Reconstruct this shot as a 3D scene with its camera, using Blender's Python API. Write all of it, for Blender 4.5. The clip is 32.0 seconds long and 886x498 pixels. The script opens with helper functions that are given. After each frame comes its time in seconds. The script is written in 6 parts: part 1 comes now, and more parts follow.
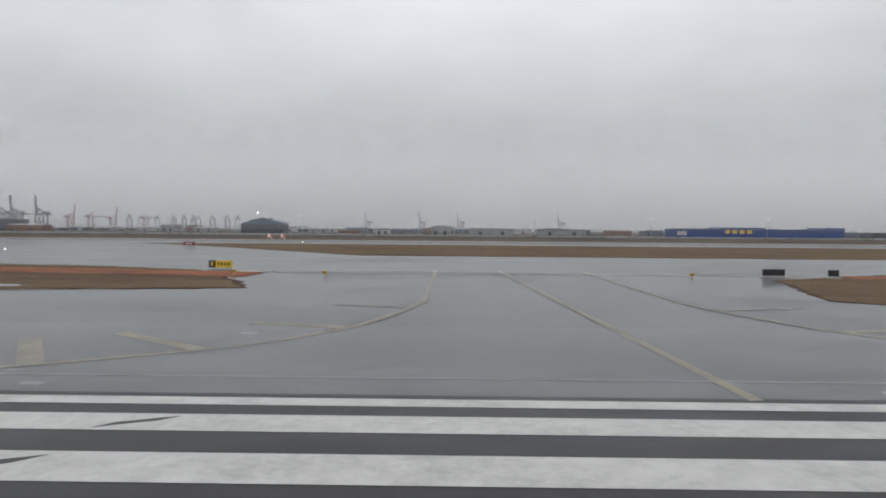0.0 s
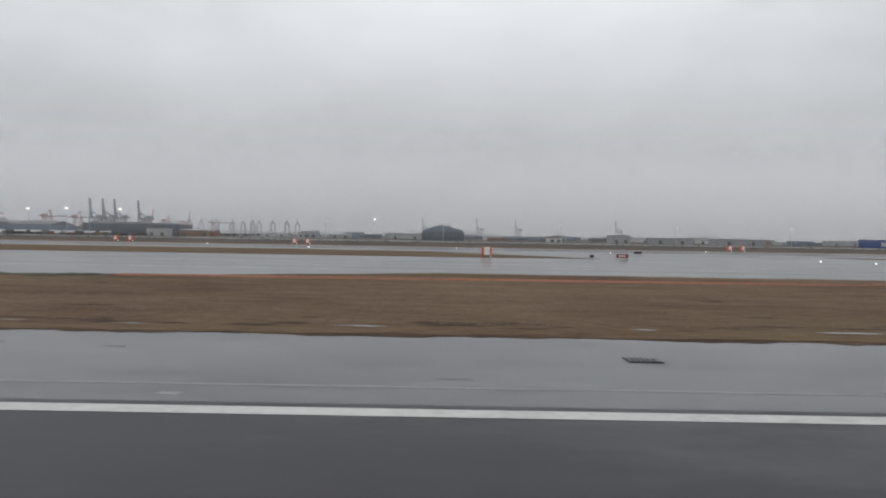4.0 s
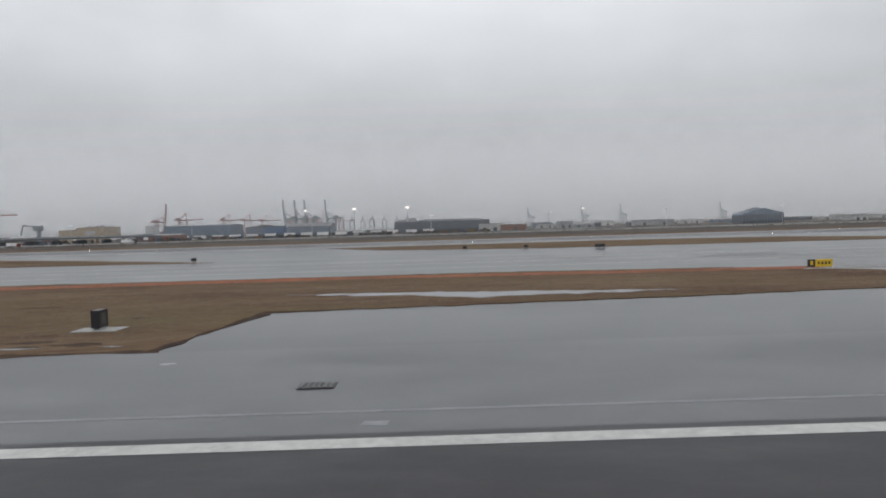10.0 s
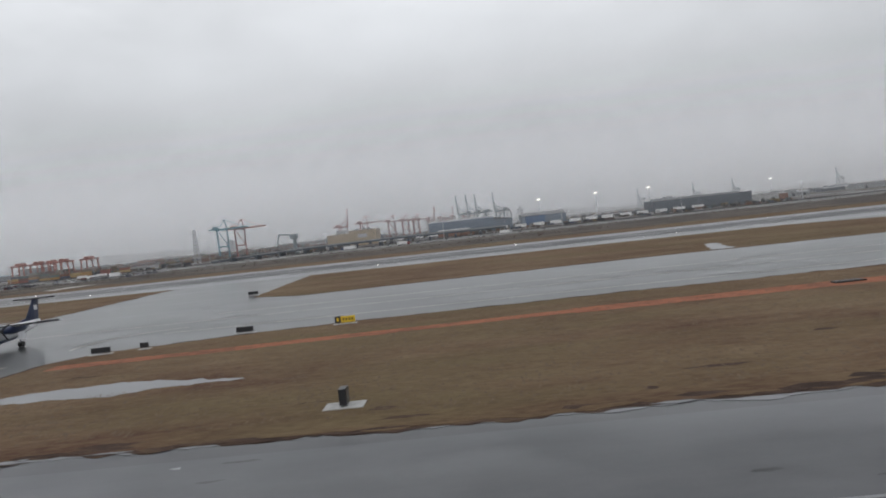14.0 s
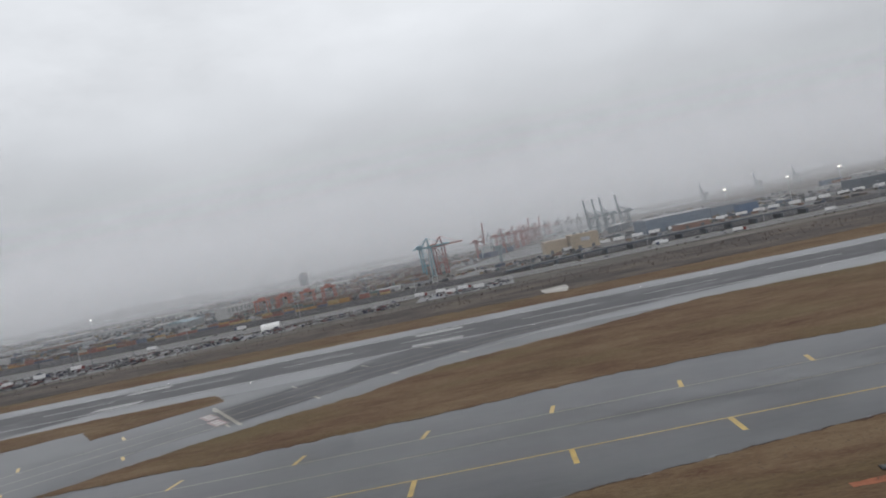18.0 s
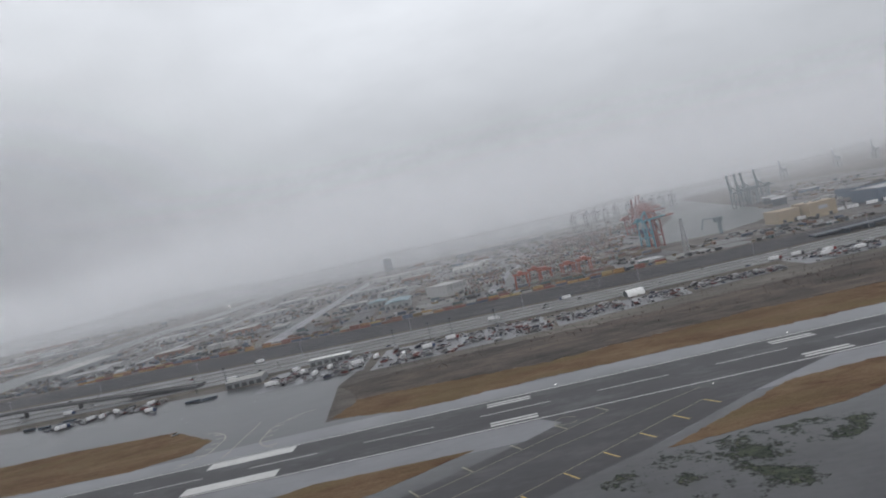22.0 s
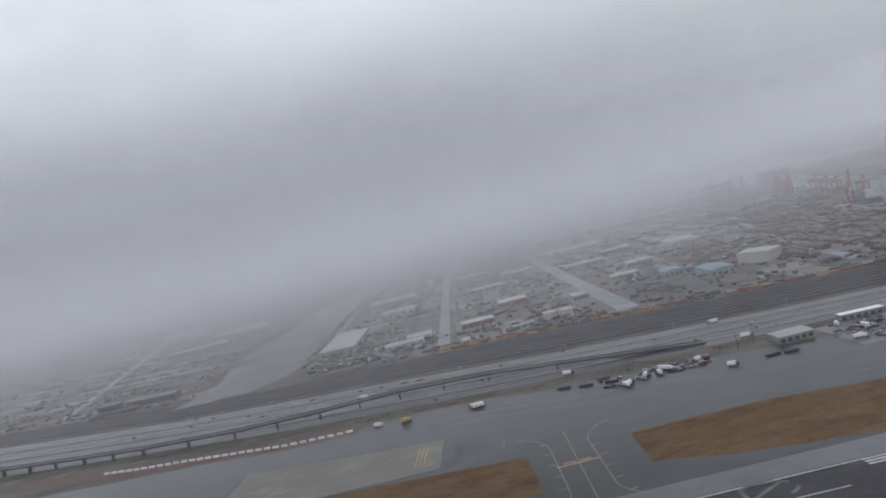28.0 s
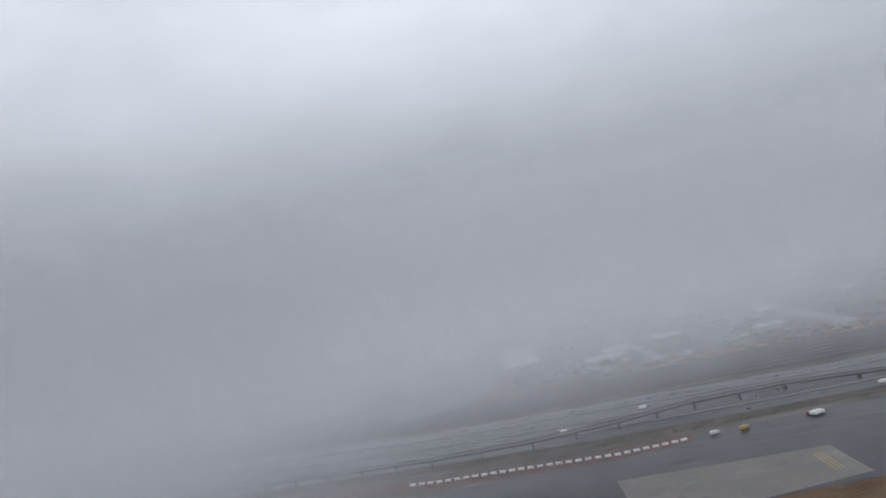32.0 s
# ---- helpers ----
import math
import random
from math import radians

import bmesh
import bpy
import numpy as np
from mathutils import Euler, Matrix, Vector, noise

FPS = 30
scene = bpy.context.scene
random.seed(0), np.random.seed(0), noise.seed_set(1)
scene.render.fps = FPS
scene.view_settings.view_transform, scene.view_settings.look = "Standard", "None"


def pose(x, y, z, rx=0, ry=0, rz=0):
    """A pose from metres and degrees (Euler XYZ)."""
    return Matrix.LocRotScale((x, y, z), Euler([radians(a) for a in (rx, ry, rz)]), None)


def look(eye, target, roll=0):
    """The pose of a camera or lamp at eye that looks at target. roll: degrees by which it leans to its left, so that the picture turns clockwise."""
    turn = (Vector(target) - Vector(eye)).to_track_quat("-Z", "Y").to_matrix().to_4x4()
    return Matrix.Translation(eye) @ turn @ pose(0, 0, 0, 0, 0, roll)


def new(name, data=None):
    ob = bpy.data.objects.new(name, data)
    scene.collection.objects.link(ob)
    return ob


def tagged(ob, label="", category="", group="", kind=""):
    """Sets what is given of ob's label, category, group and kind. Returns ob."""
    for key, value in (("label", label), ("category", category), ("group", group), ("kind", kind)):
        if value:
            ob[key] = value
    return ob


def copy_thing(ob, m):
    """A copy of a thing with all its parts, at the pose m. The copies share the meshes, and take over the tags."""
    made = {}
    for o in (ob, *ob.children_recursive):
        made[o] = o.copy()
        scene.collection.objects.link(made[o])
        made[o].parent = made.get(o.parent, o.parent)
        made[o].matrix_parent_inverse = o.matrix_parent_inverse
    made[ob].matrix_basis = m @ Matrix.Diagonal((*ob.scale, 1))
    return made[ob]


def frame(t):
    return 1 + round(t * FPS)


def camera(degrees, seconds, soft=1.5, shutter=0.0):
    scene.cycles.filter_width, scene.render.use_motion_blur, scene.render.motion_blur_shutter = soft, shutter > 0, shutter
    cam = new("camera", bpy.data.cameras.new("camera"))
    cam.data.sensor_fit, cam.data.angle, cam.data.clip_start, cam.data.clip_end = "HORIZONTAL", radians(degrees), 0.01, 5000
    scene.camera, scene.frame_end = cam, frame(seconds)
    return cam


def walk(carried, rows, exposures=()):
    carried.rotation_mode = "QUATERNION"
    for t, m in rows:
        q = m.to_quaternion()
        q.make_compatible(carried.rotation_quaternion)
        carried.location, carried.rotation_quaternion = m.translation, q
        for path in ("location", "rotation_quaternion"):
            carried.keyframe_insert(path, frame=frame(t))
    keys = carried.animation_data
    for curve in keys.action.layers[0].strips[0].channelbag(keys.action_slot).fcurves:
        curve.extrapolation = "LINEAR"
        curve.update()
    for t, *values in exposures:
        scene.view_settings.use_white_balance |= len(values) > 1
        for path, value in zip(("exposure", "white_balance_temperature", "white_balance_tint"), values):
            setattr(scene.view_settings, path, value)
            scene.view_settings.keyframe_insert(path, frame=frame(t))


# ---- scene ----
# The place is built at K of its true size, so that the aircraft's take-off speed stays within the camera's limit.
from mathutils.geometry import tessellate_polygon

K = 0.455
PATH = (
    (0, -0.06, 0.87, 2.56, 88.32, -0.49, 0.66),
    (0.5, -13.73, 0.90, 2.57, 88.44, -0.30, 0.24),
    (1, -27.27, 0.94, 2.55, 89.26, -0.31, -0.91),
    (1.5, -40.93, 0.97, 2.52, 88.72, -1.04, -0.76),
    (2, -54.91, 0.99, 2.55, 88.79, -1.60, -0.32),
    (2.5, -69.17, 1.00, 2.58, 88.91, 0.42, -1.08),
    (4.5, -128.79, 0.88, 2.60, 88.84, -1.37, 0.43),
    (5, -144.37, 0.84, 2.59, 88.86, -1.49, 0.54),
    (5.5, -160.16, 0.81, 2.59, 88.77, -2.09, 0.22),
    (6, -176.18, 0.82, 2.63, 88.54, -0.81, 0.20),
    (6.5, -192.21, 0.88, 2.62, 88.69, -0.55, 0.14),
    (7, -208.42, 0.94, 2.63, 88.81, -0.50, -0.00),
    (7.5, -224.94, 0.99, 2.61, 88.47, -0.29, -0.03),
    (8, -241.72, 1.03, 2.64, 88.43, -1.47, 0.50),
    (8.5, -258.75, 1.09, 2.71, 88.54, -1.57, 0.87),
    (9, -275.97, 1.14, 2.84, 88.38, 1.42, -0.02),
    (9.5, -293.39, 1.17, 2.94, 88.16, 0.62, -0.30),
    (10, -311.05, 1.17, 3.05, 88.06, 1.68, -0.45),
    (10.5, -328.88, 1.11, 3.17, 88.10, 1.43, 0.14),
    (11, -346.81, 1.01, 3.45, 88.36, 2.50, 0.46),
    (11.5, -364.77, 0.83, 3.71, 88.48, 3.17, 0.27),
    (12, -382.77, 0.61, 4.00, 88.46, 4.28, 0.09),
    (12.5, -400.70, 0.35, 4.37, 88.41, 4.15, 0.79),
    (13, -418.55, 0.06, 4.83, 88.56, 5.69, 1.17),
    (13.5, -436.34, -0.26, 5.39, 87.95, 5.64, 1.87),
    (14, -454.07, -0.60, 6.06, 87.96, 6.20, 2.11),
    (14.5, -471.76, -0.96, 6.85, 87.80, 6.37, 2.24),
    (15, -489.41, -1.34, 7.76, 87.77, 6.94, 2.17),
    (15.5, -507.04, -1.72, 8.80, 87.94, 7.72, 1.67),
    (17.5, -576.27, -3.39, 16.05, 89.58, 11.73, 1.17),
    (18, -593.87, -3.83, 18.48, 89.73, 11.72, 1.11),
    (18.5, -611.57, -4.29, 21.00, 89.80, 11.71, 1.07),
    (19, -629.35, -4.76, 23.60, 89.67, 10.97, 1.13),
    (19.5, -647.12, -5.24, 26.25, 89.08, 11.02, 1.10),
    (20, -664.96, -5.72, 28.97, 88.25, 11.86, 1.25),
    (20.5, -682.81, -6.18, 31.77, 87.77, 12.39, 1.14),
    (21, -700.69, -6.61, 34.65, 88.17, 11.76, 1.50),
    (21.5, -718.60, -7.02, 37.64, 88.46, 12.28, 1.67),
    (22, -736.55, -7.39, 40.71, 88.66, 12.96, 0.96),
    (22.5, -754.52, -7.76, 43.87, 89.47, 12.36, 0.95),
    (23, -772.59, -8.12, 47.08, 89.39, 12.20, 0.84),
    (23.5, -790.77, -8.48, 50.36, 89.31, 12.20, 0.86),
    (24, -809.05, -8.82, 53.67, 89.47, 12.43, 0.73),
    (24.5, -827.40, -9.16, 57.00, 89.58, 12.54, 0.59),
    (25, -845.80, -9.48, 60.34, 89.73, 12.86, 0.46),
    (25.5, -864.26, -9.79, 63.70, 89.52, 12.74, 0.42),
    (27.5, -938.74, -10.46, 77.89, 87.41, 13.18, -0.06),
    (28, -957.60, -10.63, 81.66, 86.93, 13.64, -0.39),
    (28.5, -976.53, -10.81, 85.47, 86.75, 14.03, -0.60),
    (29, -995.53, -10.99, 89.30, 86.83, 14.44, -1.19),
    (29.5, -1014.57, -11.17, 93.16, 88.10, 14.55, -1.54),
    (30, -1033.66, -11.35, 97.02, 88.83, 14.64, -1.91),
    (30.5, -1052.79, -11.53, 100.89, 89.14, 14.75, -2.07),
    (31, -1071.98, -11.72, 104.77, 89.35, 14.55, -2.41),
    (31.5, -1091.24, -11.91, 108.64, 88.90, 14.10, -2.51),
    (32, -1110.57, -12.10, 112.52, 88.50, 13.28, -2.52),
)
cam = camera(69.15, 32.0, soft=1.9)
walk(cam, [(t, pose(x, y, z, rx, ry, rz)) for t, x, y, z, rx, ry, rz in PATH],
     exposures=((0.0, 0.0, 6560, 12), (15.0, 0.0, 6540, 12), (24.0, 0.0, 6360, 13), (32.0, 0.0, 6180, 14)))
scene.cycles.transparent_max_bounces = 64


# ---- sky and sun: overcast, brighter overhead than at the horizon ----
def node(nt, kind, operation=None):
    n = nt.nodes.new(kind)
    if operation:
        n.operation = operation
    return n


def ramp(nt, fac, stops, mode="LINEAR"):
    r = node(nt, "ShaderNodeValToRGB")
    r.color_ramp.interpolation = mode
    while len(r.color_ramp.elements) < len(stops):
        r.color_ramp.elements.new(0.5)
    for e, (p, c) in zip(r.color_ramp.elements, stops):
        e.position, e.color = p, (*(c if isinstance(c, tuple) else (c, c, c)), 1)
    nt.links.new(fac, r.inputs[0])
    return r.outputs[0]


def maths(nt, op, a, b=None, clamp=False):
    n = node(nt, "ShaderNodeMath", op)
    n.use_clamp = clamp
    for i, v in enumerate((a, b)):
        if v is None:
            continue
        if isinstance(v, (int, float)):
            n.inputs[i].default_value = v
        else:
            nt.links.new(v, n.inputs[i])
    return n.outputs[0]


def mixc(nt, fac, a, b, mode="MIX"):
    n = node(nt, "ShaderNodeMix")
    n.data_type, n.blend_type = "RGBA", mode
    for i, v in ((0, fac), (6, a), (7, b)):
        if isinstance(v, (int, float)):
            n.inputs[i].default_value = v
        elif isinstance(v, tuple):
            n.inputs[i].default_value = (*v, 1)
        else:
            nt.links.new(v, n.inputs[i])
    return n.outputs[2]


def noise_tex(nt, vec, scale, detail=4.0, rough=0.55, stretch=None):
    if stretch:
        m = node(nt, "ShaderNodeMapping")
        m.inputs["Scale"].default_value = stretch
        nt.links.new(vec, m.inputs[0])
        vec = m.outputs[0]
    n = node(nt, "ShaderNodeTexNoise")
    n.inputs["Scale"].default_value, n.inputs["Detail"].default_value, n.inputs["Roughness"].default_value = scale, detail, rough
    nt.links.new(vec, n.inputs["Vector"])
    return n.outputs[0]


world = bpy.data.worlds.new("overcast")
scene.world = world
world.use_nodes = True
wt = world.node_tree
wt.nodes.clear()
way = node(wt, "ShaderNodeTexCoord").outputs["Generated"]
sep = node(wt, "ShaderNodeSeparateXYZ")
wt.links.new(way, sep.inputs[0])
up = sep.outputs["Z"]
grad = ramp(wt, up, [(0.0, (0.40, 0.425, 0.45)), (0.06, (0.44, 0.465, 0.49)), (0.16, (0.555, 0.585, 0.61)), (0.33, (0.80, 0.84, 0.87)), (1.0, (0.95, 1.0, 1.04))])
clouds = noise_tex(wt, way, 2.3, 5.0, 0.55, (1.0, 1.0, 2.2))
clouds2 = noise_tex(wt, way, 7.0, 4.0, 0.6, (1.0, 1.0, 2.6))
cl = ramp(wt, maths(wt, "ADD", maths(wt, "MULTIPLY", clouds, 0.75), maths(wt, "MULTIPLY", clouds2, 0.25)), [(0.32, 0.86), (0.5, 1.0), (0.68, 1.1)])
sky = node(wt, "ShaderNodeTexSky")
sky.sky_type = "NISHITA"
sky.sun_disc, sky.sun_elevation, sky.sun_rotation, sky.air_density, sky.dust_density = False, radians(38), radians(150), 1.0, 4.0
skyc = mixc(wt, 1.0, sky.outputs[0], (0.05, 0.05, 0.05), "MULTIPLY")
col = mixc(wt, 1.0, grad, cl, "MULTIPLY")
col = mixc(wt, 0.06, col, skyc, "MIX")
bg = node(wt, "ShaderNodeBackground")
wt.links.new(col, bg.inputs[0])
bg.inputs[1].default_value = 1.0
wo = node(wt, "ShaderNodeOutputWorld")
wt.links.new(bg.outputs[0], wo.inputs[0])

sun_data = bpy.data.lights.new("sun", "SUN")
sun_data.energy, sun_data.angle, sun_data.color = 0.5, radians(40), (1.0, 0.97, 0.93)
sun = new("sun", sun_data)
sun.matrix_world = look((0, 0, 500), (150, 260, 0))


# ---- materials ----
def material(name):
    m = bpy.data.materials.new(name)
    m.use_nodes = True
    nt = m.node_tree
    nt.nodes.clear()
    b, o = node(nt, "ShaderNodeBsdfPrincipled"), node(nt, "ShaderNodeOutputMaterial")
    nt.links.new(b.outputs[0], o.inputs[0])
    place = node(nt, "ShaderNodeNewGeometry").outputs["Position"]
    mp = node(nt, "ShaderNodeVectorMath", "SCALE")
    mp.inputs["Scale"].default_value = 1 / K
    nt.links.new(place, mp.inputs[0])
    return m, nt, b, mp.outputs[0]


def bump(nt, b, h, strength, dist):
    n = node(nt, "ShaderNodeBump")
    n.inputs["Strength"].default_value, n.inputs["Distance"].default_value = strength, dist * K
    nt.links.new(h, n.inputs["Height"])
    nt.links.new(n.outputs[0], b.inputs["Normal"])


def wet_pavement(name, dark, light, wet=0.5, streak=(0.02, 0.5, 1.0), tint=(1.0, 1.0, 1.1), dry_rough=0.3, wet_rough=0.1, film=1.33, level=0.5, coat=0.5):
    """Rain-soaked paving: dark stone grain, faint lanes along the runway, and a water film that mirrors the sky, thicker in the hollows."""
    m, nt, b, p = material(name)
    big = noise_tex(nt, p, 0.03, 5, 0.6)
    mid = noise_tex(nt, p, 0.35, 5, 0.65, (0.45, 1.0, 1.0))
    lane = noise_tex(nt, p, 1.0, 3, 0.5, streak)
    grain = noise_tex(nt, p, 9.0, 3, 0.7)
    mix = maths(nt, "ADD", maths(nt, "MULTIPLY", big, 0.4), maths(nt, "ADD", maths(nt, "MULTIPLY", lane, 0.12), maths(nt, "ADD", maths(nt, "MULTIPLY", mid, 0.33), maths(nt, "MULTIPLY", grain, 0.15))))
    c = ramp(nt, mix, [(0.36, tuple(dark * x for x in tint)), (0.64, tuple(light * x for x in tint))])
    nt.links.new(c, b.inputs["Base Color"])
    pud = maths(nt, "ADD", maths(nt, "MULTIPLY", noise_tex(nt, p, 0.05, 5, 0.55, (0.6, 1.4, 1)), 0.7), maths(nt, "MULTIPLY", mid, 0.3))
    r = ramp(nt, pud, [(wet - 0.12, max(dry_rough, 0.32)), (wet + 0.08, 0.29)])
    nt.links.new(r, b.inputs["Roughness"])
    nt.links.new(ramp(nt, pud, [(wet - 0.14, coat * 0.35), (wet + 0.06, coat)]), b.inputs["Coat Weight"])
    b.inputs["Coat Roughness"].default_value, b.inputs["Coat IOR"].default_value = wet_rough, 1.33
    b.inputs["IOR"].default_value = film
    nt.links.new(ramp(nt, pud, [(wet - 0.12, level * 0.8), (wet + 0.08, level)]), b.inputs["Specular IOR Level"])
    return m


def paint(name, colour, wear=0.45, under=0.045, rough=0.3):
    """Road paint rubbed away in flecks and patches, so that the wet asphalt shows through."""
    m, nt, b, p = material(name)
    big = noise_tex(nt, p, 0.25, 4, 0.6)
    fleck = noise_tex(nt, p, 3.2, 5, 0.75)
    n = maths(nt, "ADD", maths(nt, "MULTIPLY", big, 0.5), maths(nt, "MULTIPLY", fleck, 0.5))
    gone = ramp(nt, n, [(0.5 - 0.22 + 0.2 * wear, 1.0), (0.5 + 0.2 * wear, 0.0)])
    tone = ramp(nt, noise_tex(nt, p, 1.1, 4, 0.6), [(0.3, tuple(0.85 * q for q in colour)), (0.7, tuple(min(1.0, 1.1 * q) for q in colour))])
    nt.links.new(mixc(nt, maths(nt, "MULTIPLY", gone, 0.35 + 0.6 * wear), tone, (under, under, under * 1.05)), b.inputs["Base Color"])
    b.inputs["Roughness"].default_value, b.inputs["IOR"].default_value = rough, 1.33
    return m


def simple(name, colour, rough=0.6, metal=0.0, vary=0.25, scale=0.5, random_tint=0.0):
    """Painted or weathered surface with blotches at two scales; random_tint shifts the value from piece to piece."""
    m, nt, b, p = material(name)
    n = maths(nt, "ADD", maths(nt, "MULTIPLY", noise_tex(nt, p, scale, 4, 0.6), 0.6), maths(nt, "MULTIPLY", noise_tex(nt, p, scale * 9, 3, 0.6), 0.4))
    lo, hi = tuple(c * (1 - vary) for c in colour), tuple(min(1.0, c * (1 + vary)) for c in colour)
    c = ramp(nt, n, [(0.3, lo), (0.7, hi)])
    if random_tint:
        inf = node(nt, "ShaderNodeObjectInfo").outputs["Random"]
        c = mixc(nt, 1.0, c, ramp(nt, inf, [(0, 1 - random_tint), (1, 1 + random_tint)]), "MULTIPLY")
    nt.links.new(c, b.inputs["Base Color"])
    b.inputs["Roughness"].default_value, b.inputs["Metallic"].default_value = rough, metal
    return m


def palette(name, colours, rough=0.55, islands=True):
    """One material for many boxes: each loose piece takes its own colour."""
    m, nt, b, p = material(name)
    src = node(nt, "ShaderNodeNewGeometry").outputs["Random Per Island"] if islands else node(nt, "ShaderNodeObjectInfo").outputs["Random"]
    c = ramp(nt, src, [(i / len(colours), q) for i, q in enumerate(colours)], "CONSTANT")
    d = noise_tex(nt, p, 0.4, 4, 0.6)
    c = mixc(nt, 1.0, c, ramp(nt, d, [(0.3, 0.7), (0.7, 1.1)]), "MULTIPLY")
    nt.links.new(c, b.inputs["Base Color"])
    b.inputs["Roughness"].default_value = rough
    return m


def grass_mat(name, a, b_, c_, scale=0.06, lush=None):
    """Matted turf: broad drifts of colour, streaks along the mowing, and fine tufts; lush: the tint of greener drifts."""
    m, nt, b, p = material(name)
    big = noise_tex(nt, p, scale, 5, 0.6, (0.45, 1.0, 1.0))
    mid = noise_tex(nt, p, scale * 6, 4, 0.6, (0.3, 1.0, 1.0))
    fine = noise_tex(nt, p, 1.7, 5, 0.75, (0.35, 1.0, 1.0))
    n = maths(nt, "ADD", maths(nt, "MULTIPLY", big, 0.4), maths(nt, "ADD", maths(nt, "MULTIPLY", mid, 0.25), maths(nt, "MULTIPLY", fine, 0.35)))
    c = ramp(nt, n, [(0.41, a), (0.5, b_), (0.59, c_)])
    if lush:
        drift = ramp(nt, noise_tex(nt, p, scale * 0.7, 5, 0.65, (0.3, 1.0, 1.0)), [(0.48, 0.0), (0.66, 0.75)])
        c = mixc(nt, drift, c, ramp(nt, fine, [(0.3, tuple(0.7 * q for q in lush)), (0.7, tuple(1.25 * q for q in lush))]))
    nt.links.new(c, b.inputs["Base Color"])
    b.inputs["Roughness"].default_value = 0.9
    b.inputs["Specular IOR Level"].default_value = 0.15
    bump(nt, b, fine, 0.7, 0.25)
    return m


def weed_mat():
    """Moss and weeds in blotches with frayed edges; between them the paving shows."""
    m = grass_mat("weeds_on_paving", (0.022, 0.026, 0.022), (0.04, 0.048, 0.036), (0.07, 0.072, 0.048), 0.2)
    nt = m.node_tree
    b, o = nt.nodes["Principled BSDF"], nt.nodes["Material Output"]
    p = nt.nodes["Vector Math"].outputs[0]
    cover = ramp(nt, maths(nt, "ADD", maths(nt, "MULTIPLY", noise_tex(nt, p, 0.06, 6, 0.62), 0.7), maths(nt, "MULTIPLY", noise_tex(nt, p, 0.5, 5, 0.7), 0.3)), [(0.5, 0.0), (0.56, 0.9)])
    clear, mix = node(nt, "ShaderNodeBsdfTransparent"), node(nt, "ShaderNodeMixShader")
    nt.links.new(cover, mix.inputs[0]), nt.links.new(clear.outputs[0], mix.inputs[1]), nt.links.new(b.outputs[0], mix.inputs[2])
    nt.links.new(mix.outputs[0], o.inputs[0])
    return m


M_RUNWAY = wet_pavement("wet_runway_asphalt", 0.024, 0.042, 0.62, (0.012, 0.5, 1.0), (1.02, 0.98, 1.08), dry_rough=0.42, wet_rough=0.22, level=0.34, coat=0.1)
M_SHOULDER = wet_pavement("wet_shoulder_asphalt", 0.022, 0.042, 0.46, (0.03, 0.35, 1.0), (0.98, 1.0, 1.14), dry_rough=0.2, wet_rough=0.1, level=0.45)
M_TAXI = wet_pavement("wet_taxiway_asphalt", 0.015, 0.031, 0.46, (0.03, 0.3, 1.0), (1.0, 1.0, 1.14), dry_rough=0.22, wet_rough=0.1, level=0.38)
M_APRON = wet_pavement("wet_apron_concrete", 0.07, 0.11, 0.5, (0.05, 0.1, 1.0), dry_rough=0.28, wet_rough=0.12)
M_PALEPAD = wet_pavement("pale_gravel", 0.3, 0.38, 0.62, (0.2, 0.2, 1.0), (1.0, 0.95, 0.88), dry_rough=0.7, wet_rough=0.4, coat=0.1)
M_PAD = wet_pavement("pale_concrete", 0.135, 0.185, 0.62, (0.2, 0.2, 1.0), (1.0, 0.94, 0.85), dry_rough=0.6, wet_rough=0.3, coat=0.1)
M_GRASS = grass_mat("winter_grass", (0.07, 0.037, 0.023), (0.116, 0.075, 0.044), (0.148, 0.105, 0.063), 0.06, (0.106, 0.081, 0.041))
M_MUD = grass_mat("muddy_turf", (0.03, 0.019, 0.015), (0.055, 0.034, 0.025), (0.09, 0.06, 0.038), 0.2)
M_PALEWET = wet_pavement("standing_rain", 0.045, 0.07, 0.3, (0.05, 0.5, 1.0), wet_rough=0.04, coat=0.7)
M_SCRUB = grass_mat("dark_scrub", (0.036, 0.032, 0.032), (0.075, 0.065, 0.06), (0.13, 0.108, 0.086), 0.035)
M_MOSS = grass_mat("wet_green_grass", (0.034, 0.04, 0.034), (0.054, 0.06, 0.046), (0.082, 0.079, 0.056), 0.12)
M_CLAY = grass_mat("red_clay_strip", (0.12, 0.06, 0.04), (0.25, 0.095, 0.055), (0.29, 0.115, 0.065), 0.2)
M_WHITE = paint("white_runway_paint", (0.46, 0.455, 0.435), 0.12)
M_FADED = paint("worn_pale_paint", (0.16, 0.16, 0.158), 0.7)
M_YELLOW = paint("yellow_taxiway_paint", (0.46, 0.31, 0.07), 0.3)
M_PALEYEL = paint("worn_yellow_paint", (0.24, 0.205, 0.125), 0.6)
M_JOINT = paint("pale_joint_line", (0.17, 0.175, 0.18), 0.2)
M_REDPAINT = paint("red_hold_paint", (0.3, 0.15, 0.14), 0.6)
M_WATER = wet_pavement("harbour_water", 0.05, 0.065, 0.9, (0.3, 0.3, 1.0), (0.95, 1.0, 1.0), dry_rough=0.3, wet_rough=0.2, level=0.36, coat=0.2)
M_LAND = grass_mat("industrial_land", (0.06, 0.055, 0.052), (0.11, 0.10, 0.09), (0.17, 0.155, 0.14), 0.012)


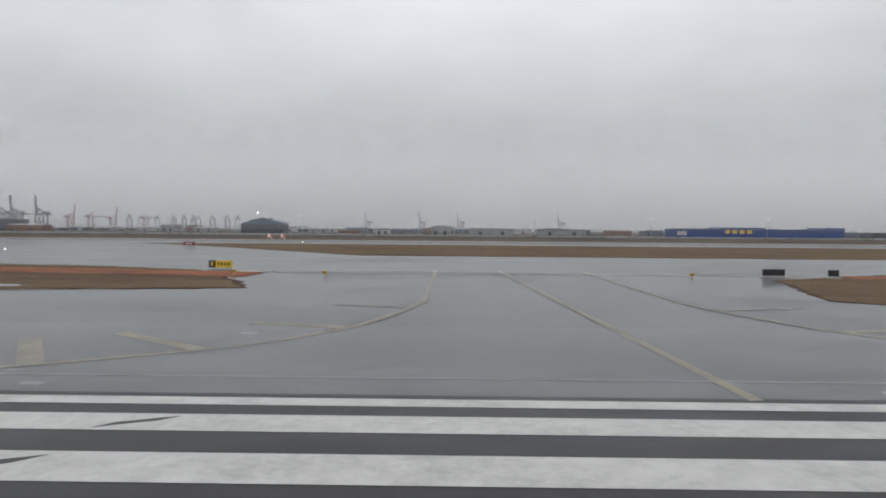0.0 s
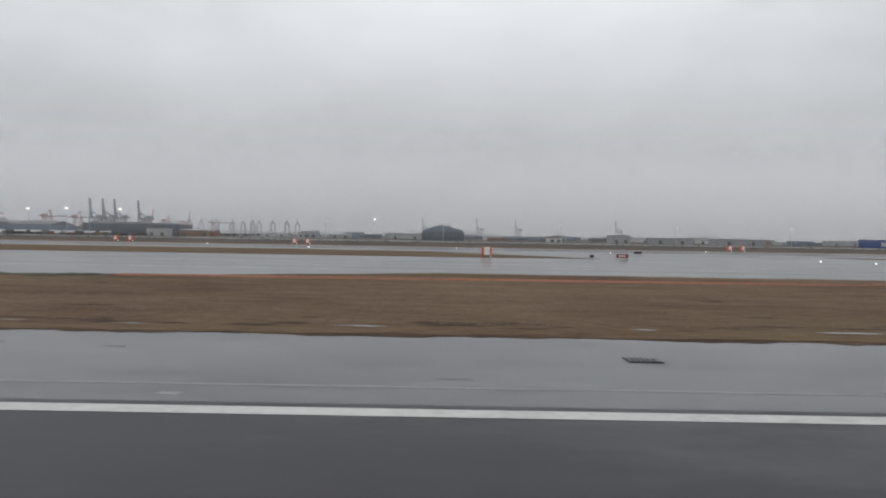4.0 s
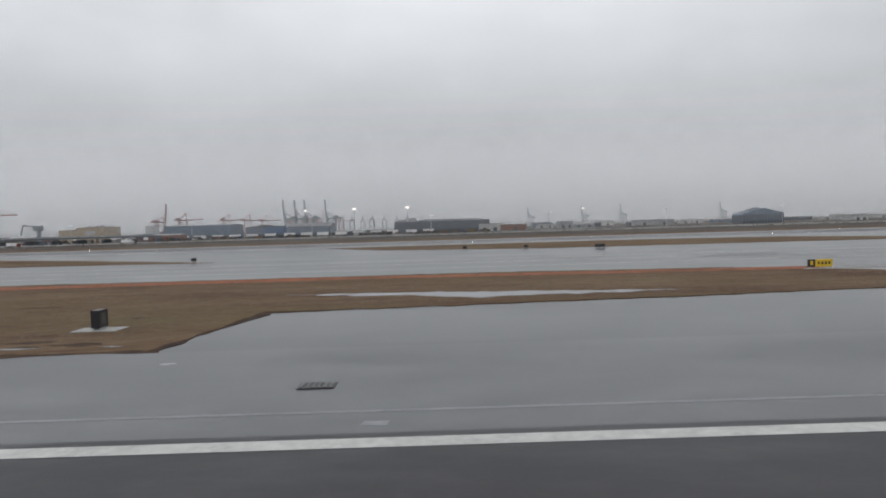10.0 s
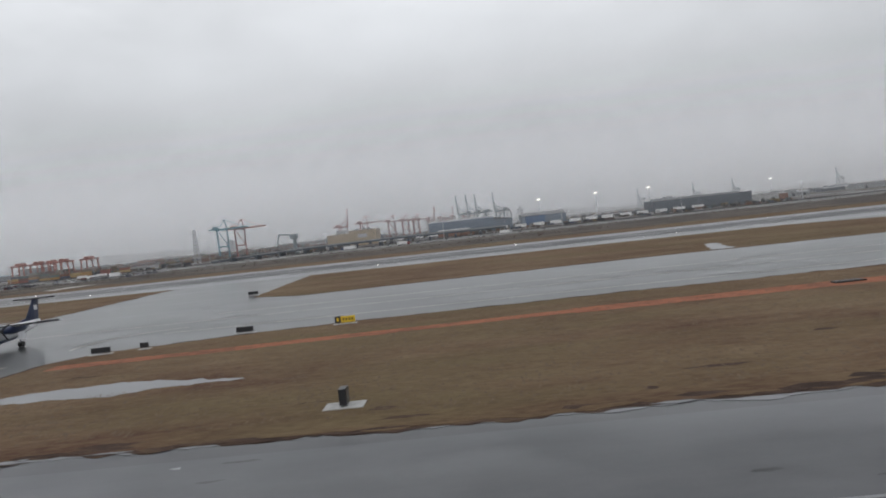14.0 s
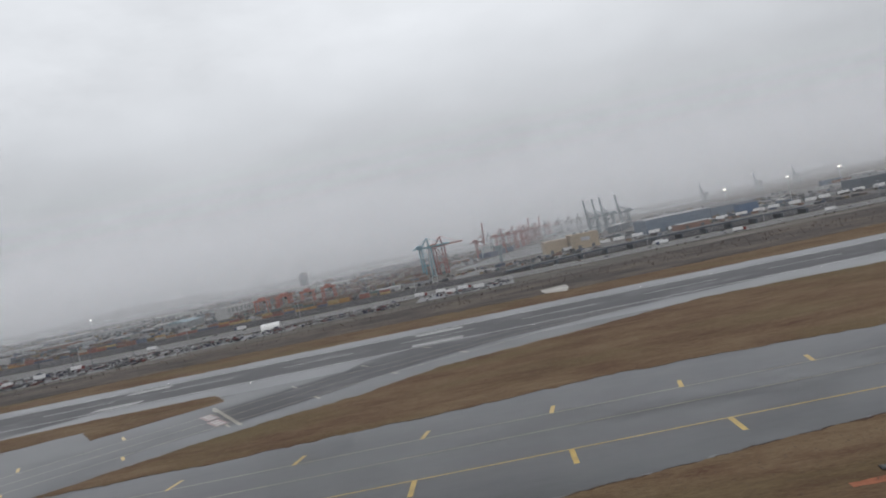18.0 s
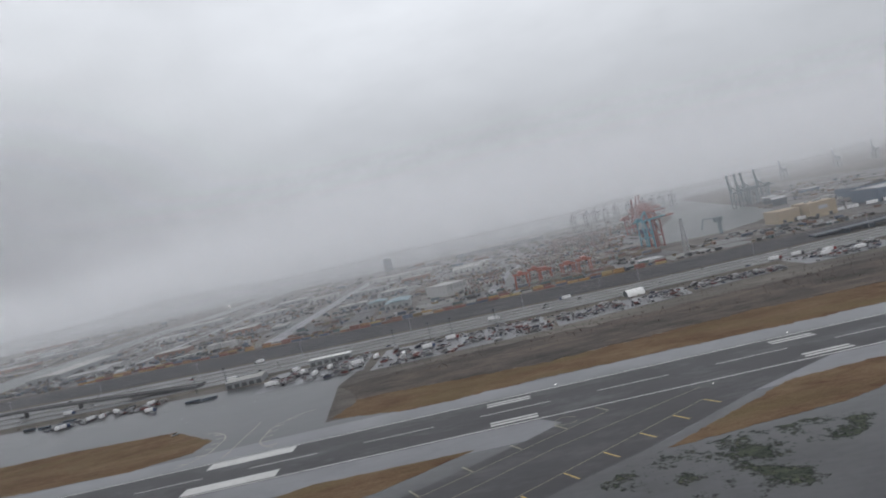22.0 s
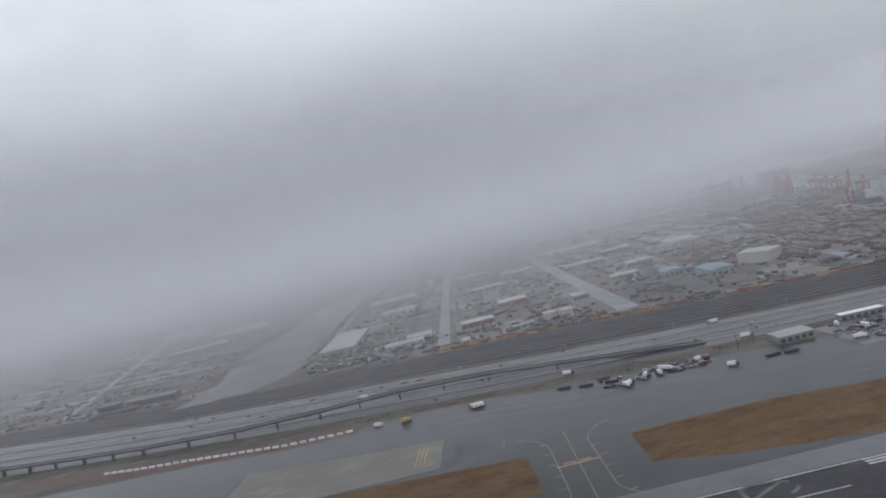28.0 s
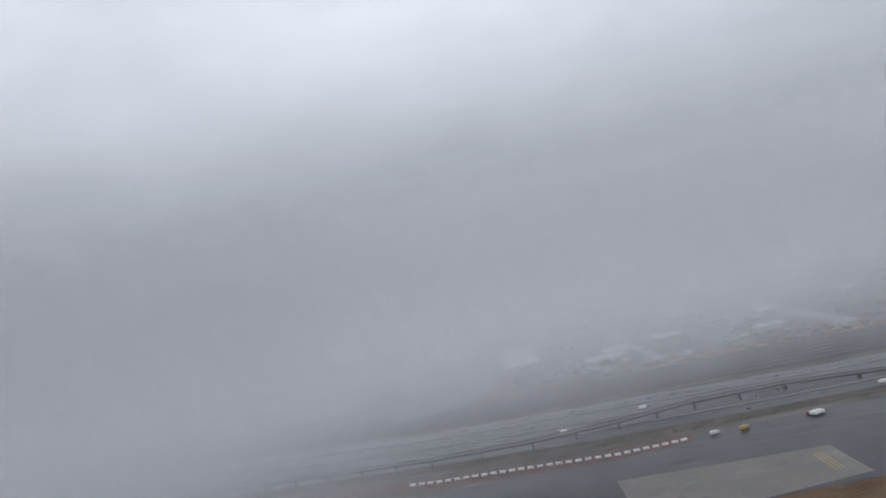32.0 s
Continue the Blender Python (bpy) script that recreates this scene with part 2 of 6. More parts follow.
# ---- mesh building: all numbers are true metres ----
class Geo:
    def __init__(self):
        self.v, self.f = [], []

    def add(self, vs, fs):
        o = len(self.v)
        self.v += vs
        self.f += [tuple(i + o for i in q) for q in fs]
        return self

    def box(self, x0, x1, y0, y1, z0, z1):
        return self.add([(x0, y0, z0), (x1, y0, z0), (x1, y1, z0), (x0, y1, z0), (x0, y0, z1), (x1, y0, z1), (x1, y1, z1), (x0, y1, z1)],
                        [(0, 3, 2, 1), (4, 5, 6, 7), (0, 1, 5, 4), (1, 2, 6, 5), (2, 3, 7, 6), (3, 0, 4, 7)])

    def obox(self, cx, cy, z0, lx, ly, h, rz=0.0):
        c, s = math.cos(radians(rz)), math.sin(radians(rz))
        o = len(self.v)
        self.box(-lx / 2, lx / 2, -ly / 2, ly / 2, z0, z0 + h)
        for i in range(o, len(self.v)):
            x, y, z = self.v[i]
            self.v[i] = (cx + c * x - s * y, cy + s * x + c * y, z)
        return self

    def beam(self, p, q, w, h=None):
        h = h or w
        p, q = Vector(p), Vector(q)
        d = (q - p).normalized()
        side = d.cross(Vector((0, 0, 1)))
        side = Vector((1, 0, 0)) if side.length < 1e-3 else side.normalized()
        top = side.cross(d).normalized()
        a, b = side * w / 2, top * h / 2
        vs = [tuple(e + k) for e in (p, q) for k in (-a - b, a - b, a + b, -a + b)]
        return self.add(vs, [(0, 3, 2, 1), (4, 5, 6, 7), (0, 1, 5, 4), (1, 2, 6, 5), (2, 3, 7, 6), (3, 0, 4, 7)])

    def cyl(self, x, y, z0, r, h, n=10, r2=None):
        r2 = r if r2 is None else r2
        vs = [(x + q * math.cos(2 * math.pi * i / n), y + q * math.sin(2 * math.pi * i / n), z) for q, z in ((r, z0), (r2, z0 + h)) for i in range(n)]
        return self.add(vs, [tuple(range(n - 1, -1, -1)), tuple(range(n, 2 * n))] + [(i, (i + 1) % n, n + (i + 1) % n, n + i) for i in range(n)])

    def tube(self, p, q, r, r2=None, n=8):
        """A round bar between two points, tapering from r to r2."""
        r2 = r if r2 is None else r2
        p, q = Vector(p), Vector(q)
        m = (q - p).to_track_quat("Z", "Y").to_matrix()
        vs = [tuple(e + m @ Vector((k * math.cos(2 * math.pi * i / n), k * math.sin(2 * math.pi * i / n), 0))) for e, k in ((p, r), (q, r2)) for i in range(n)]
        return self.add(vs, [tuple(range(n - 1, -1, -1)), tuple(range(n, 2 * n))] + [(i, (i + 1) % n, n + (i + 1) % n, n + i) for i in range(n)])

    def prism(self, pts, z0, z1):
        """A flat polygon (any outline) with sides."""
        n = len(pts)
        if sum(pts[i][0] * pts[(i + 1) % n][1] - pts[(i + 1) % n][0] * pts[i][1] for i in range(n)) < 0:
            pts = pts[::-1]
        tris = tessellate_polygon([[Vector((x, y, 0)) for x, y in pts]])
        o = len(self.v)
        self.v += [(x, y, z1) for x, y in pts] + [(x, y, z0) for x, y in pts]
        for a, b, c in tris:
            ar = (pts[b][0] - pts[a][0]) * (pts[c][1] - pts[a][1]) - (pts[c][0] - pts[a][0]) * (pts[b][1] - pts[a][1])
            self.f.append((o + a, o + b, o + c) if ar > 0 else (o + a, o + c, o + b))
        self.f += [(o + i, o + n + i, o + n + (i + 1) % n, o + (i + 1) % n) for i in range(n)]
        return self

    def mesh(self, name, mat, smooth=False):
        me = bpy.data.meshes.new(name)
        me.from_pydata((np.array(self.v, dtype=float) * K).tolist(), [], self.f)
        if mat:
            me.materials.append(mat)
        if smooth:
            me.polygons.foreach_set("use_smooth", [True] * len(me.polygons))
        me.update()
        return me


def place(x, y, z=0.0, rz=0.0):
    return pose(x * K, y * K, z * K, 0, 0, rz)


def part(name, geo, mat, parent=None, label="", at=None, smooth=False):
    """One mesh object: a part under its parent, or a thing of its own. geo may be a Geo or a ready mesh."""
    ob = new(name, geo if isinstance(geo, bpy.types.Mesh) else geo.mesh(name, mat, smooth))
    if parent:
        ob.parent = parent
    if at is not None:
        ob.matrix_basis = at
    return tagged(ob, label)


def thing(name, at, label, category, group=""):
    """An Empty at the base of a thing, to carry its parts."""
    ob = new(name)
    ob.empty_display_size = 0.2
    ob.matrix_basis = at
    return tagged(ob, label, category, group)


def ragged(pts, step=3.0, amp=0.5, seed=0.0):
    """An outline cut into short lengths and worn unevenly."""
    out, n = [], len(pts)
    for i in range(n):
        (x0, y0), (x1, y1) = pts[i], pts[(i + 1) % n]
        d = math.hypot(x1 - x0, y1 - y0)
        k = max(1, int(d / step))
        nx, ny = (y1 - y0) / max(d, 1e-6), -(x1 - x0) / max(d, 1e-6)
        for j in range(k):
            x, y = x0 + (x1 - x0) * j / k, y0 + (y1 - y0) * j / k
            w = noise.noise((x / 14 + seed, y / 14, seed)) * 0.6 + noise.noise((x / 3.5 + seed, y / 3.5, seed + 5)) * 0.7 + noise.noise((x / 1.3, y / 1.3, seed + 9)) * 0.6
            out.append((x + nx * w * amp, y + ny * w * amp))
    return out


def sheet(name, pts, z, mat, label, category, thick=None, kind="structure"):
    ob = part(name, Geo().prism(pts, z - (thick or 0.02), z), mat)
    return tagged(ob, label, category, "", kind)


# ---- ground, runways, taxiways ----
sheet("ground", [(6000, -2500), (6000, 9500), (-9500, 9500), (-9500, -2500)], 0.0, M_LAND, "dull brown and grey flat industrial land to the horizon", "ground", 2.0)
sheet("airfield_pavement", [(1500, 20), (1500, 345), (-1714, 345), (-1724, 440), (-1712, 505), (-1930, 545), (-2150, 575), (-2420, 590), (-2800, 640), (-2800, 20)], 0.03, M_TAXI,
      "wet grey asphalt of the taxiways and aprons", "pavement")
sheet("runway_near", [(1500, -23), (1500, 23.4), (-2800, 23.4), (-2800, -23)], 0.06, M_RUNWAY, "dark wet grooved asphalt of the take-off runway", "runway")
sheet("shoulder_near", [(1500, 23.4), (1500, 39), (-2800, 39), (-2800, 23.4)], 0.05, M_SHOULDER, "wet asphalt runway shoulder with faint joints", "shoulder")
sheet("shoulder_south", [(1500, -80), (1500, -23), (-2800, -23), (-2800, -80)], 0.05, M_SHOULDER, "wet asphalt on the far side of the runway", "shoulder")
sheet("runway_far", [(1500, 266.5), (1500, 313.5), (-2450, 313.5), (-2450, 266.5)], 0.06, M_RUNWAY, "dark wet asphalt of the parallel runway", "runway")
sheet("shoulder_far_near", [(1500, 243), (1500, 266.5), (-2450, 266.5), (-2450, 243)], 0.045, M_APRON, "pale wet concrete shoulder of the parallel runway", "shoulder")
sheet("shoulder_far_far", [(1500, 313.5), (1500, 334), (-2450, 334), (-2450, 313.5)], 0.045, M_APRON, "pale wet concrete shoulder of the parallel runway", "shoulder")
sheet("concrete_pad", [(-2330, 437), (-2322, 482), (-2318, 526), (-2144, 494), (-2147, 437)], 0.06, M_PAD, "pale beige concrete hardstand", "pavement")
sheet("exit_taxiway", [(-1400, 214), (-1383, 187), (-1334, 224), (-1300, 243), (-1240, 258), (-1180, 266.4), (-1335, 266.4), (-1352, 258), (-1358, 243)], 0.05, M_RUNWAY,
      "dark wet asphalt of the diagonal exit taxiway", "taxiway")
sheet("connector_taxiway", [(-1470, 266.4), (-1515, 243), (-1570, 208), (-1620, 182), (-1690, 150), (-1760, 150), (-1720, 180), (-1660, 212), (-1612, 241), (-1592, 256), (-1600, 266.4)], 0.05, M_RUNWAY,
      "dark wet asphalt taxiway joining the parallel runway", "taxiway")

GRASS = (
    ([(38, 78), (31, 55), (40, 47), (500, 42), (500, 100), (110, 99), (60, 90)], 0.5),
    ([(-19, 62), (-23, 70), (-33, 87), (-48, 93), (-80, 100), (-250, 100), (-300, 80), (-338, 80), (-430, 80), (-445, 92), (-500, 95), (-545, 88), (-554, 76), (-559, 47), (-400, 48), (-357, 47),
      (-354, 38), (-200, 38), (-99, 38), (-100, 52), (-60, 54)], 0.6),
    ([(-624, 63), (-630, 80), (-642, 90), (-670, 94), (-800, 97), (-912, 101), (-1012, 99), (-1034, 96), (-1053, 92), (-1059, 86), (-1060, 69), (-1059, 49), (-1054, 43), (-1000, 41), (-848, 40.5), (-847, 47),
      (-818, 47), (-817, 41), (-760, 40), (-700, 39), (-698, 56), (-668, 58)], 0.6),
    ([(-1122, 44), (-1113, 51), (-1110, 62), (-1109, 72), (-1111, 85), (-1118, 93), (-1157, 101), (-1250, 95), (-1300, 88), (-1332, 72), (-1336, 45)], 0.6),
    ([(500, 140), (-20, 140), (-74, 200), (-112, 236), (-60, 243), (500, 243)], 0.8),
    ([(-205, 184), (-235, 178), (-370, 177), (-449, 226), (-455, 240), (-300, 243), (-255, 236)], 0.8),
    ([(-523, 169), (-546, 175), (-655, 182), (-702, 205), (-725, 242), (-620, 243), (-565, 225)], 0.8),
    ([(-735, 151), (-804, 160), (-956, 162), (-1042, 156), (-1056, 166), (-1060, 243), (-880, 243), (-790, 190)], 0.8),
    ([(-1112, 164), (-1113, 243), (-1181, 246), (-1215, 246), (-1321, 212), (-1344, 193), (-1380, 177), (-1424, 147), (-1366, 147), (-1309, 151), (-1276, 156), (-1206, 151), (-1135, 157)], 1.2),
    ([(-1402, 231), (-1441, 207), (-1454, 226), (-1497, 212), (-1563, 205), (-1538, 221), (-1500, 246), (-1463, 250), (-1412, 249)], 1.0),
    ([(-1630, 246), (-1671, 222), (-1720, 212), (-1775, 222), (-1700, 247)], 0.8),
    ([(-1714, 350), (-1664, 331), (-1580, 336), (-1480, 334), (-1000, 335), (500, 335), (500, 378), (-1000, 390), (-1240, 376), (-1444, 388), (-1580, 372), (-1700, 386)], 2.0),
    ([(-2010, 420), (-2012, 368), (-1960, 350), (-1884, 337), (-1823, 333), (-1791, 343), (-1787, 362), (-1804, 380), (-1829, 407), (-1915, 420)], 1.0),
    ([(-2085, 420), (-2081, 362), (-2110, 340), (-2500, 340), (-2500, 434), (-2223, 434)], 1.0),
)
for i, (pts, amp) in enumerate(GRASS):
    cx, cy, sq = sum(q[0] for q in pts) / len(pts), sum(q[1] for q in pts) / len(pts), 0.985 if i < 4 else 1.0
    if i < 4:
        sheet("standing_water", ragged(pts, 0.8, amp * 1.2 + 0.25, i * 3.7 + 60), 0.054, M_PALEWET, "shallow rainwater lying along the ragged grass edge", "puddle", 0.05)
        sheet("muddy_edge", ragged(pts, 0.8, amp * 1.2 + 0.3, i * 3.7 + 30), 0.062, M_MUD, "dark brown muddy turf along the wet pavement", "mud", 0.05)
    sheet("grass_verge", ragged([(cx + (x - cx) * 0.998, cy + (y - cy) * sq) for x, y in pts], 0.8 if i < 4 else 1.5, amp * 1.25, i * 3.7), 0.085, M_GRASS, "flat tan and brown winter grass between wet pavements", "grass", 0.08)
sheet("scrub_belt", ragged([(-1720, 437), (-1700, 386), (-1580, 372), (-1444, 388), (-1240, 376), (-1000, 390), (800, 378), (800, 560), (-700, 560), (-940, 530), (-1130, 500), (-1300, 470), (-1480, 455), (-1640, 452)], 3, 6.0, 9.0),
      0.13, M_SCRUB, "dark brown scrub and bare earth along the perimeter", "scrub", 0.13)
CLAY = (((500, 83), (50, 83), 5), ((-24, 80), (-52, 84), 8), ((-52, 84), (-190, 88), 8), ((-190, 88), (-292, 85), 4), ((-634, 86), (-700, 91), 4.5), ((-700, 91), (-830, 88), 5.0), ((-830, 88), (-985, 85.5), 4.4), ((-985, 85.5), (-1055, 81.5), 3.0),
        ((-1108, 76.6), (-1180, 76.4), 2.0), ((-1180, 76.4), (-1262, 74.4), 1.5), ((-300, 79.5), (-430, 79.5), 1.2), ((-430, 80), (-550, 84), 2.5))
for i, ((x0, y0), (x1, y1), w) in enumerate(CLAY):
    sheet("clay_strip", ragged([(x0, y0 - w / 2), (x0, y0 + w / 2), (x1, y1 + w / 2), (x1, y1 - w / 2)], 1.2, 0.16 + 0.07 * w, 50 + i), 0.096, M_CLAY, "red clay cable strip through the grass", "clay strip")
PUDDLES = ([(-1056, 63), (-1046, 66), (-1035, 67), (-1022, 63), (-1040, 61)], [(-300, 72), (-318, 70), (-340, 78), (-318, 81)], [(-395, 62), (-402, 74), (-415, 72), (-404, 63)],
           [(-450, 60), (-470, 66), (-475, 62), (-460, 57)], [(-660, 64), (-680, 68), (-700, 70), (-680, 62)], [(-565, 82), (-430, 94), (-470, 97), (-548, 86)], [(-40, 62), (-50, 66), (-60, 64), (-50, 60)],
           [(-937, 163), (-932, 163), (-927, 186), (-931, 187)], [(-1130, 156), (-1124, 157), (-1121, 167), (-1126, 166)], [(-1145, 160), (-1138, 162), (-1137, 166), (-1144, 165)])
for i, pts in enumerate(PUDDLES):
    sheet("puddle", ragged(pts, 0.7, 1.3, 80 + i), 0.094, M_PALEWET, "shallow rain puddle lying in the grass", "puddle")
sheet("muddy_patch", ragged([(-98.5, 38.6), (-101.5, 43.5), (-107, 41), (-106.5, 38.6)], 1.2, 0.25, 3.3), 0.0905, M_MUD, "bare dark mud at the tip of the verge", "mud")
patch_rng = random.Random(8)
sheet("weed_growth", ragged([(-1592, 186), (-1572, 204), (-1500, 203), (-1492, 192), (-1520, 178), (-1536, 158), (-1566, 158)], 2, 3.0, 21.0), 0.066, weed_mat(), "dark green weeds and moss spreading in blotches over wet paving", "weeds")
for i in range(420):
    x, y = patch_rng.choice((patch_rng.uniform(-350, -104), patch_rng.uniform(-1050, -702), patch_rng.uniform(-556, -360), patch_rng.uniform(-1290, -1112))), 0.0
    lip = 47.5 if -560 < x < -357 else 41.5
    y = lip + abs(patch_rng.gauss(0, 1.6)) if i % 4 else patch_rng.uniform(lip, 76)
    if -852 < x < -812 and y < 49:
        continue
    w, h = patch_rng.uniform(0.5, 3.2), patch_rng.uniform(0.12, 0.6)
    sheet("muddy_patch", ragged([(x - w, y - h * 0.4), (x - w * 0.4, y + h), (x + w * 0.6, y + h * 0.8), (x + w, y), (x + w * 0.3, y - h)], 0.7, 0.45, i * 1.7), 0.0865 + 0.00001 * i, M_MUD, "bare dark muddy patch worn into the grass", "mud")
for i in range(90):
    x = patch_rng.choice((patch_rng.uniform(-350, -104), patch_rng.uniform(-1050, -702), patch_rng.uniform(-556, -360)))
    y = (47.2 if -560 < x < -357 else 40.6) + patch_rng.uniform(0.6, 1.8)
    if -852 < x < -812:
        continue
    w, h = patch_rng.uniform(0.6, 2.6), patch_rng.uniform(0.1, 0.4)
    sheet("puddle", ragged([(x - w, y), (x, y + h), (x + w, y + h * 0.4), (x + w * 0.3, y - h)], 0.6, 0.3, i * 2.9 + 400), 0.0905 + 0.00002 * i, M_PALEWET, "thin rain puddle at the muddy grass edge", "puddle")
for i, pts in enumerate(([(-330, 66), (-430, 57), (-520, 57), (-545, 62), (-520, 77), (-440, 78), (-340, 76)], [(-322, 76), (-300, 79), (-290, 86), (-325, 86)])):
    sheet("green_patch", ragged(pts, 1.2, 3.0, 120 + i), 0.0935, M_MOSS, "wet greenish grass growing on the verge", "grass")


# ---- painted markings ----
def stripe(name, pts, w, mat, label, z=0.07):
    """A painted line of width w along points, mitred."""
    v = [Vector((x, y)) for x, y in pts]
    left, right = [], []
    for i, p in enumerate(v):
        d = (v[min(i + 1, len(v) - 1)] - v[max(i - 1, 0)]).normalized()
        nrm = Vector((-d.y, d.x)) * w / 2
        left.append(tuple(p + nrm)), right.append(tuple(p - nrm))
    g = Geo()
    n = len(v)
    g.add([(x, y, z) for x, y in left] + [(x, y, z) for x, y in right], [(i, n + i, n + i + 1, i + 1) for i in range(n - 1)])
    return tagged(part(name, g, mat), label, "painted line", "", "structure")


def rect(name, x0, x1, y0, y1, mat, label, z=0.072):
    g = Geo().add([(x0, y0, z), (x1, y0, z), (x1, y1, z), (x0, y1, z)], [(0, 1, 2, 3)])
    return tagged(part(name, g, mat), label, "painted line", "", "structure")


def arc(cx, cy, r, a0, a1, n=14):
    return [(cx + r * math.cos(radians(a0 + (a1 - a0) * i / n)), cy + r * math.sin(radians(a0 + (a1 - a0) * i / n))) for i in range(n + 1)]


for side in (-1, 1):
    rect("edge_line", -2800, 1500, 22.4 * side - 0.45, 22.4 * side + 0.45, M_WHITE, "white runway edge line")
    rect("edge_line", -2450, 1500, 290 + 22.2 * side - 0.45, 290 + 22.2 * side + 0.45, M_WHITE, "white runway edge line")
rect("shoulder_line", -2800, 1500, 25.83, 26.09, M_JOINT, "faint pale joint line along the shoulder", 0.056)
for y0, y1 in ((19.3, 20.9), (15.7, 17.6), (12.2, 14.1)):
    rect("runway_bar", -31, 22, y0, y1, M_WHITE, "broad white runway bar")
rect("runway_bar", -164, -139.7, 18.9, 20.8, M_WHITE, "broad white runway bar")
rect("aiming_mark", -343, -298, 9.5, 19.9, M_WHITE, "large worn white aiming block")
for i in range(40):
    x = -1741 + 57.4 * (i - 9)
    rect("centre_dash", x, x + 34.5, 289.6, 290.4, M_WHITE, "white runway centre line dash")
for x0, x1, bars in ((-1767, -1722, ((269.5, 278.5), (302, 311))), (-1622, -1600, ((271, 273), (274.5, 276.5), (302, 304), (305.5, 307.5))), (-1478, -1456, ((271, 273), (274.5, 276.5), (302, 304), (305.5, 307.5))),
                     (-1333, -1310, ((271, 273), (274.5, 276.5), (302, 304), (305.5, 307.5)))):
    for y0, y1 in bars:
        rect("runway_bar", x0, x1, y0, y1, M_WHITE, "white touchdown bar on the parallel runway")
for i in range(3):
    rect("runway_bar", -1916, -1893, 305 + i * 2.9, 306.6 + i * 2.9, M_WHITE, "white touchdown bar on the parallel runway")
    rect("runway_bar", -2070, -2027, 304.5 + i * 2.9, 306.1 + i * 2.9, M_WHITE, "white threshold bar on the parallel runway")


# ---- rain mist haze: thin see-through sheets, one behind the other, and the low cloud base ----
def mist_mat(name, thin, thick, z_low, z_high, top=None, front=None, puffs=0.007, albedo=0.85, bright=320.0):
    """A see-through sheet of mist: scatters the sky's light, and lets the rest pass. Its shading normal is bent by
    height to grade its brightness. Denser aloft; front: height of the cloud's base, and from which x it sags, how
    steeply, and where it thins out.
    """
    m = bpy.data.materials.new(name)
    m.use_nodes = True
    nt = m.node_tree
    nt.nodes.clear()
    o, mix = node(nt, "ShaderNodeOutputMaterial"), node(nt, "ShaderNodeMixShader")
    clear, dif = node(nt, "ShaderNodeBsdfTransparent"), node(nt, "ShaderNodeBsdfDiffuse")
    back, both = node(nt, "ShaderNodeBsdfTranslucent"), node(nt, "ShaderNodeMixShader")
    for q in (dif, back):
        q.inputs["Color"].default_value = (albedo, albedo + 0.008, albedo + 0.02, 1)
    nt.links.new(dif.outputs[0], both.inputs[1]), nt.links.new(back.outputs[0], both.inputs[2])
    mp = node(nt, "ShaderNodeVectorMath", "SCALE")
    mp.inputs["Scale"].default_value = 1 / K
    nt.links.new(node(nt, "ShaderNodeNewGeometry").outputs["Position"], mp.inputs[0])
    p = mp.outputs[0]
    s = node(nt, "ShaderNodeSeparateXYZ")
    nt.links.new(p, s.inputs[0])
    # shading normal bent by height: makes the sheet darker low down, brighter higher up
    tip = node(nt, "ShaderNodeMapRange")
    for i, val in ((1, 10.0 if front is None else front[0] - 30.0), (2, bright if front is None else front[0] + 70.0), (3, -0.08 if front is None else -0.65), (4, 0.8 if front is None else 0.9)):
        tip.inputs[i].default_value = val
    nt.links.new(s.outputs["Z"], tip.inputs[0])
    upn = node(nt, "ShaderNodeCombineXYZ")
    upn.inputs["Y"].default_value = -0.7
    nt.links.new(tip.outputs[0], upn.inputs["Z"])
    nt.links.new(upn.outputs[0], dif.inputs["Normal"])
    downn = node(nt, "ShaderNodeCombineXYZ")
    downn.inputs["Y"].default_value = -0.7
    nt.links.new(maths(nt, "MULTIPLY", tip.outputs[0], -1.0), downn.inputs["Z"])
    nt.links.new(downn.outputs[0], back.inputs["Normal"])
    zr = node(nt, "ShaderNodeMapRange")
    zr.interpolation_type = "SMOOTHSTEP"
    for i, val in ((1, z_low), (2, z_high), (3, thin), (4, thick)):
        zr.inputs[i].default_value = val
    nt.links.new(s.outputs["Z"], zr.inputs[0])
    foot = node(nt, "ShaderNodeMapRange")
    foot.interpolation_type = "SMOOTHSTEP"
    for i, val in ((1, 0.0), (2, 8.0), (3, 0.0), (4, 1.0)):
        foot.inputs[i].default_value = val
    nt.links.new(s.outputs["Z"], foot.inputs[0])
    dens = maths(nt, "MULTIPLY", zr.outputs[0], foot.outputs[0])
    if top:
        fade = node(nt, "ShaderNodeMapRange")
        fade.interpolation_type = "SMOOTHSTEP"
        for i, val in ((1, top * (0.3 if front is None else 0.42)), (2, top * (0.97 if front is None else 0.85)), (3, 1.0), (4, 0.0)):
            fade.inputs[i].default_value = val
        nt.links.new(s.outputs["Z"], fade.inputs[0])
        dens = maths(nt, "MULTIPLY", dens, fade.outputs[0])
    puff = ramp(nt, noise_tex(nt, p, 0.004 if front is None else puffs, 4, 0.5), [(0.3, 0.8), (0.7, 1.2)])
    dens = maths(nt, "MULTIPLY", dens, puff)
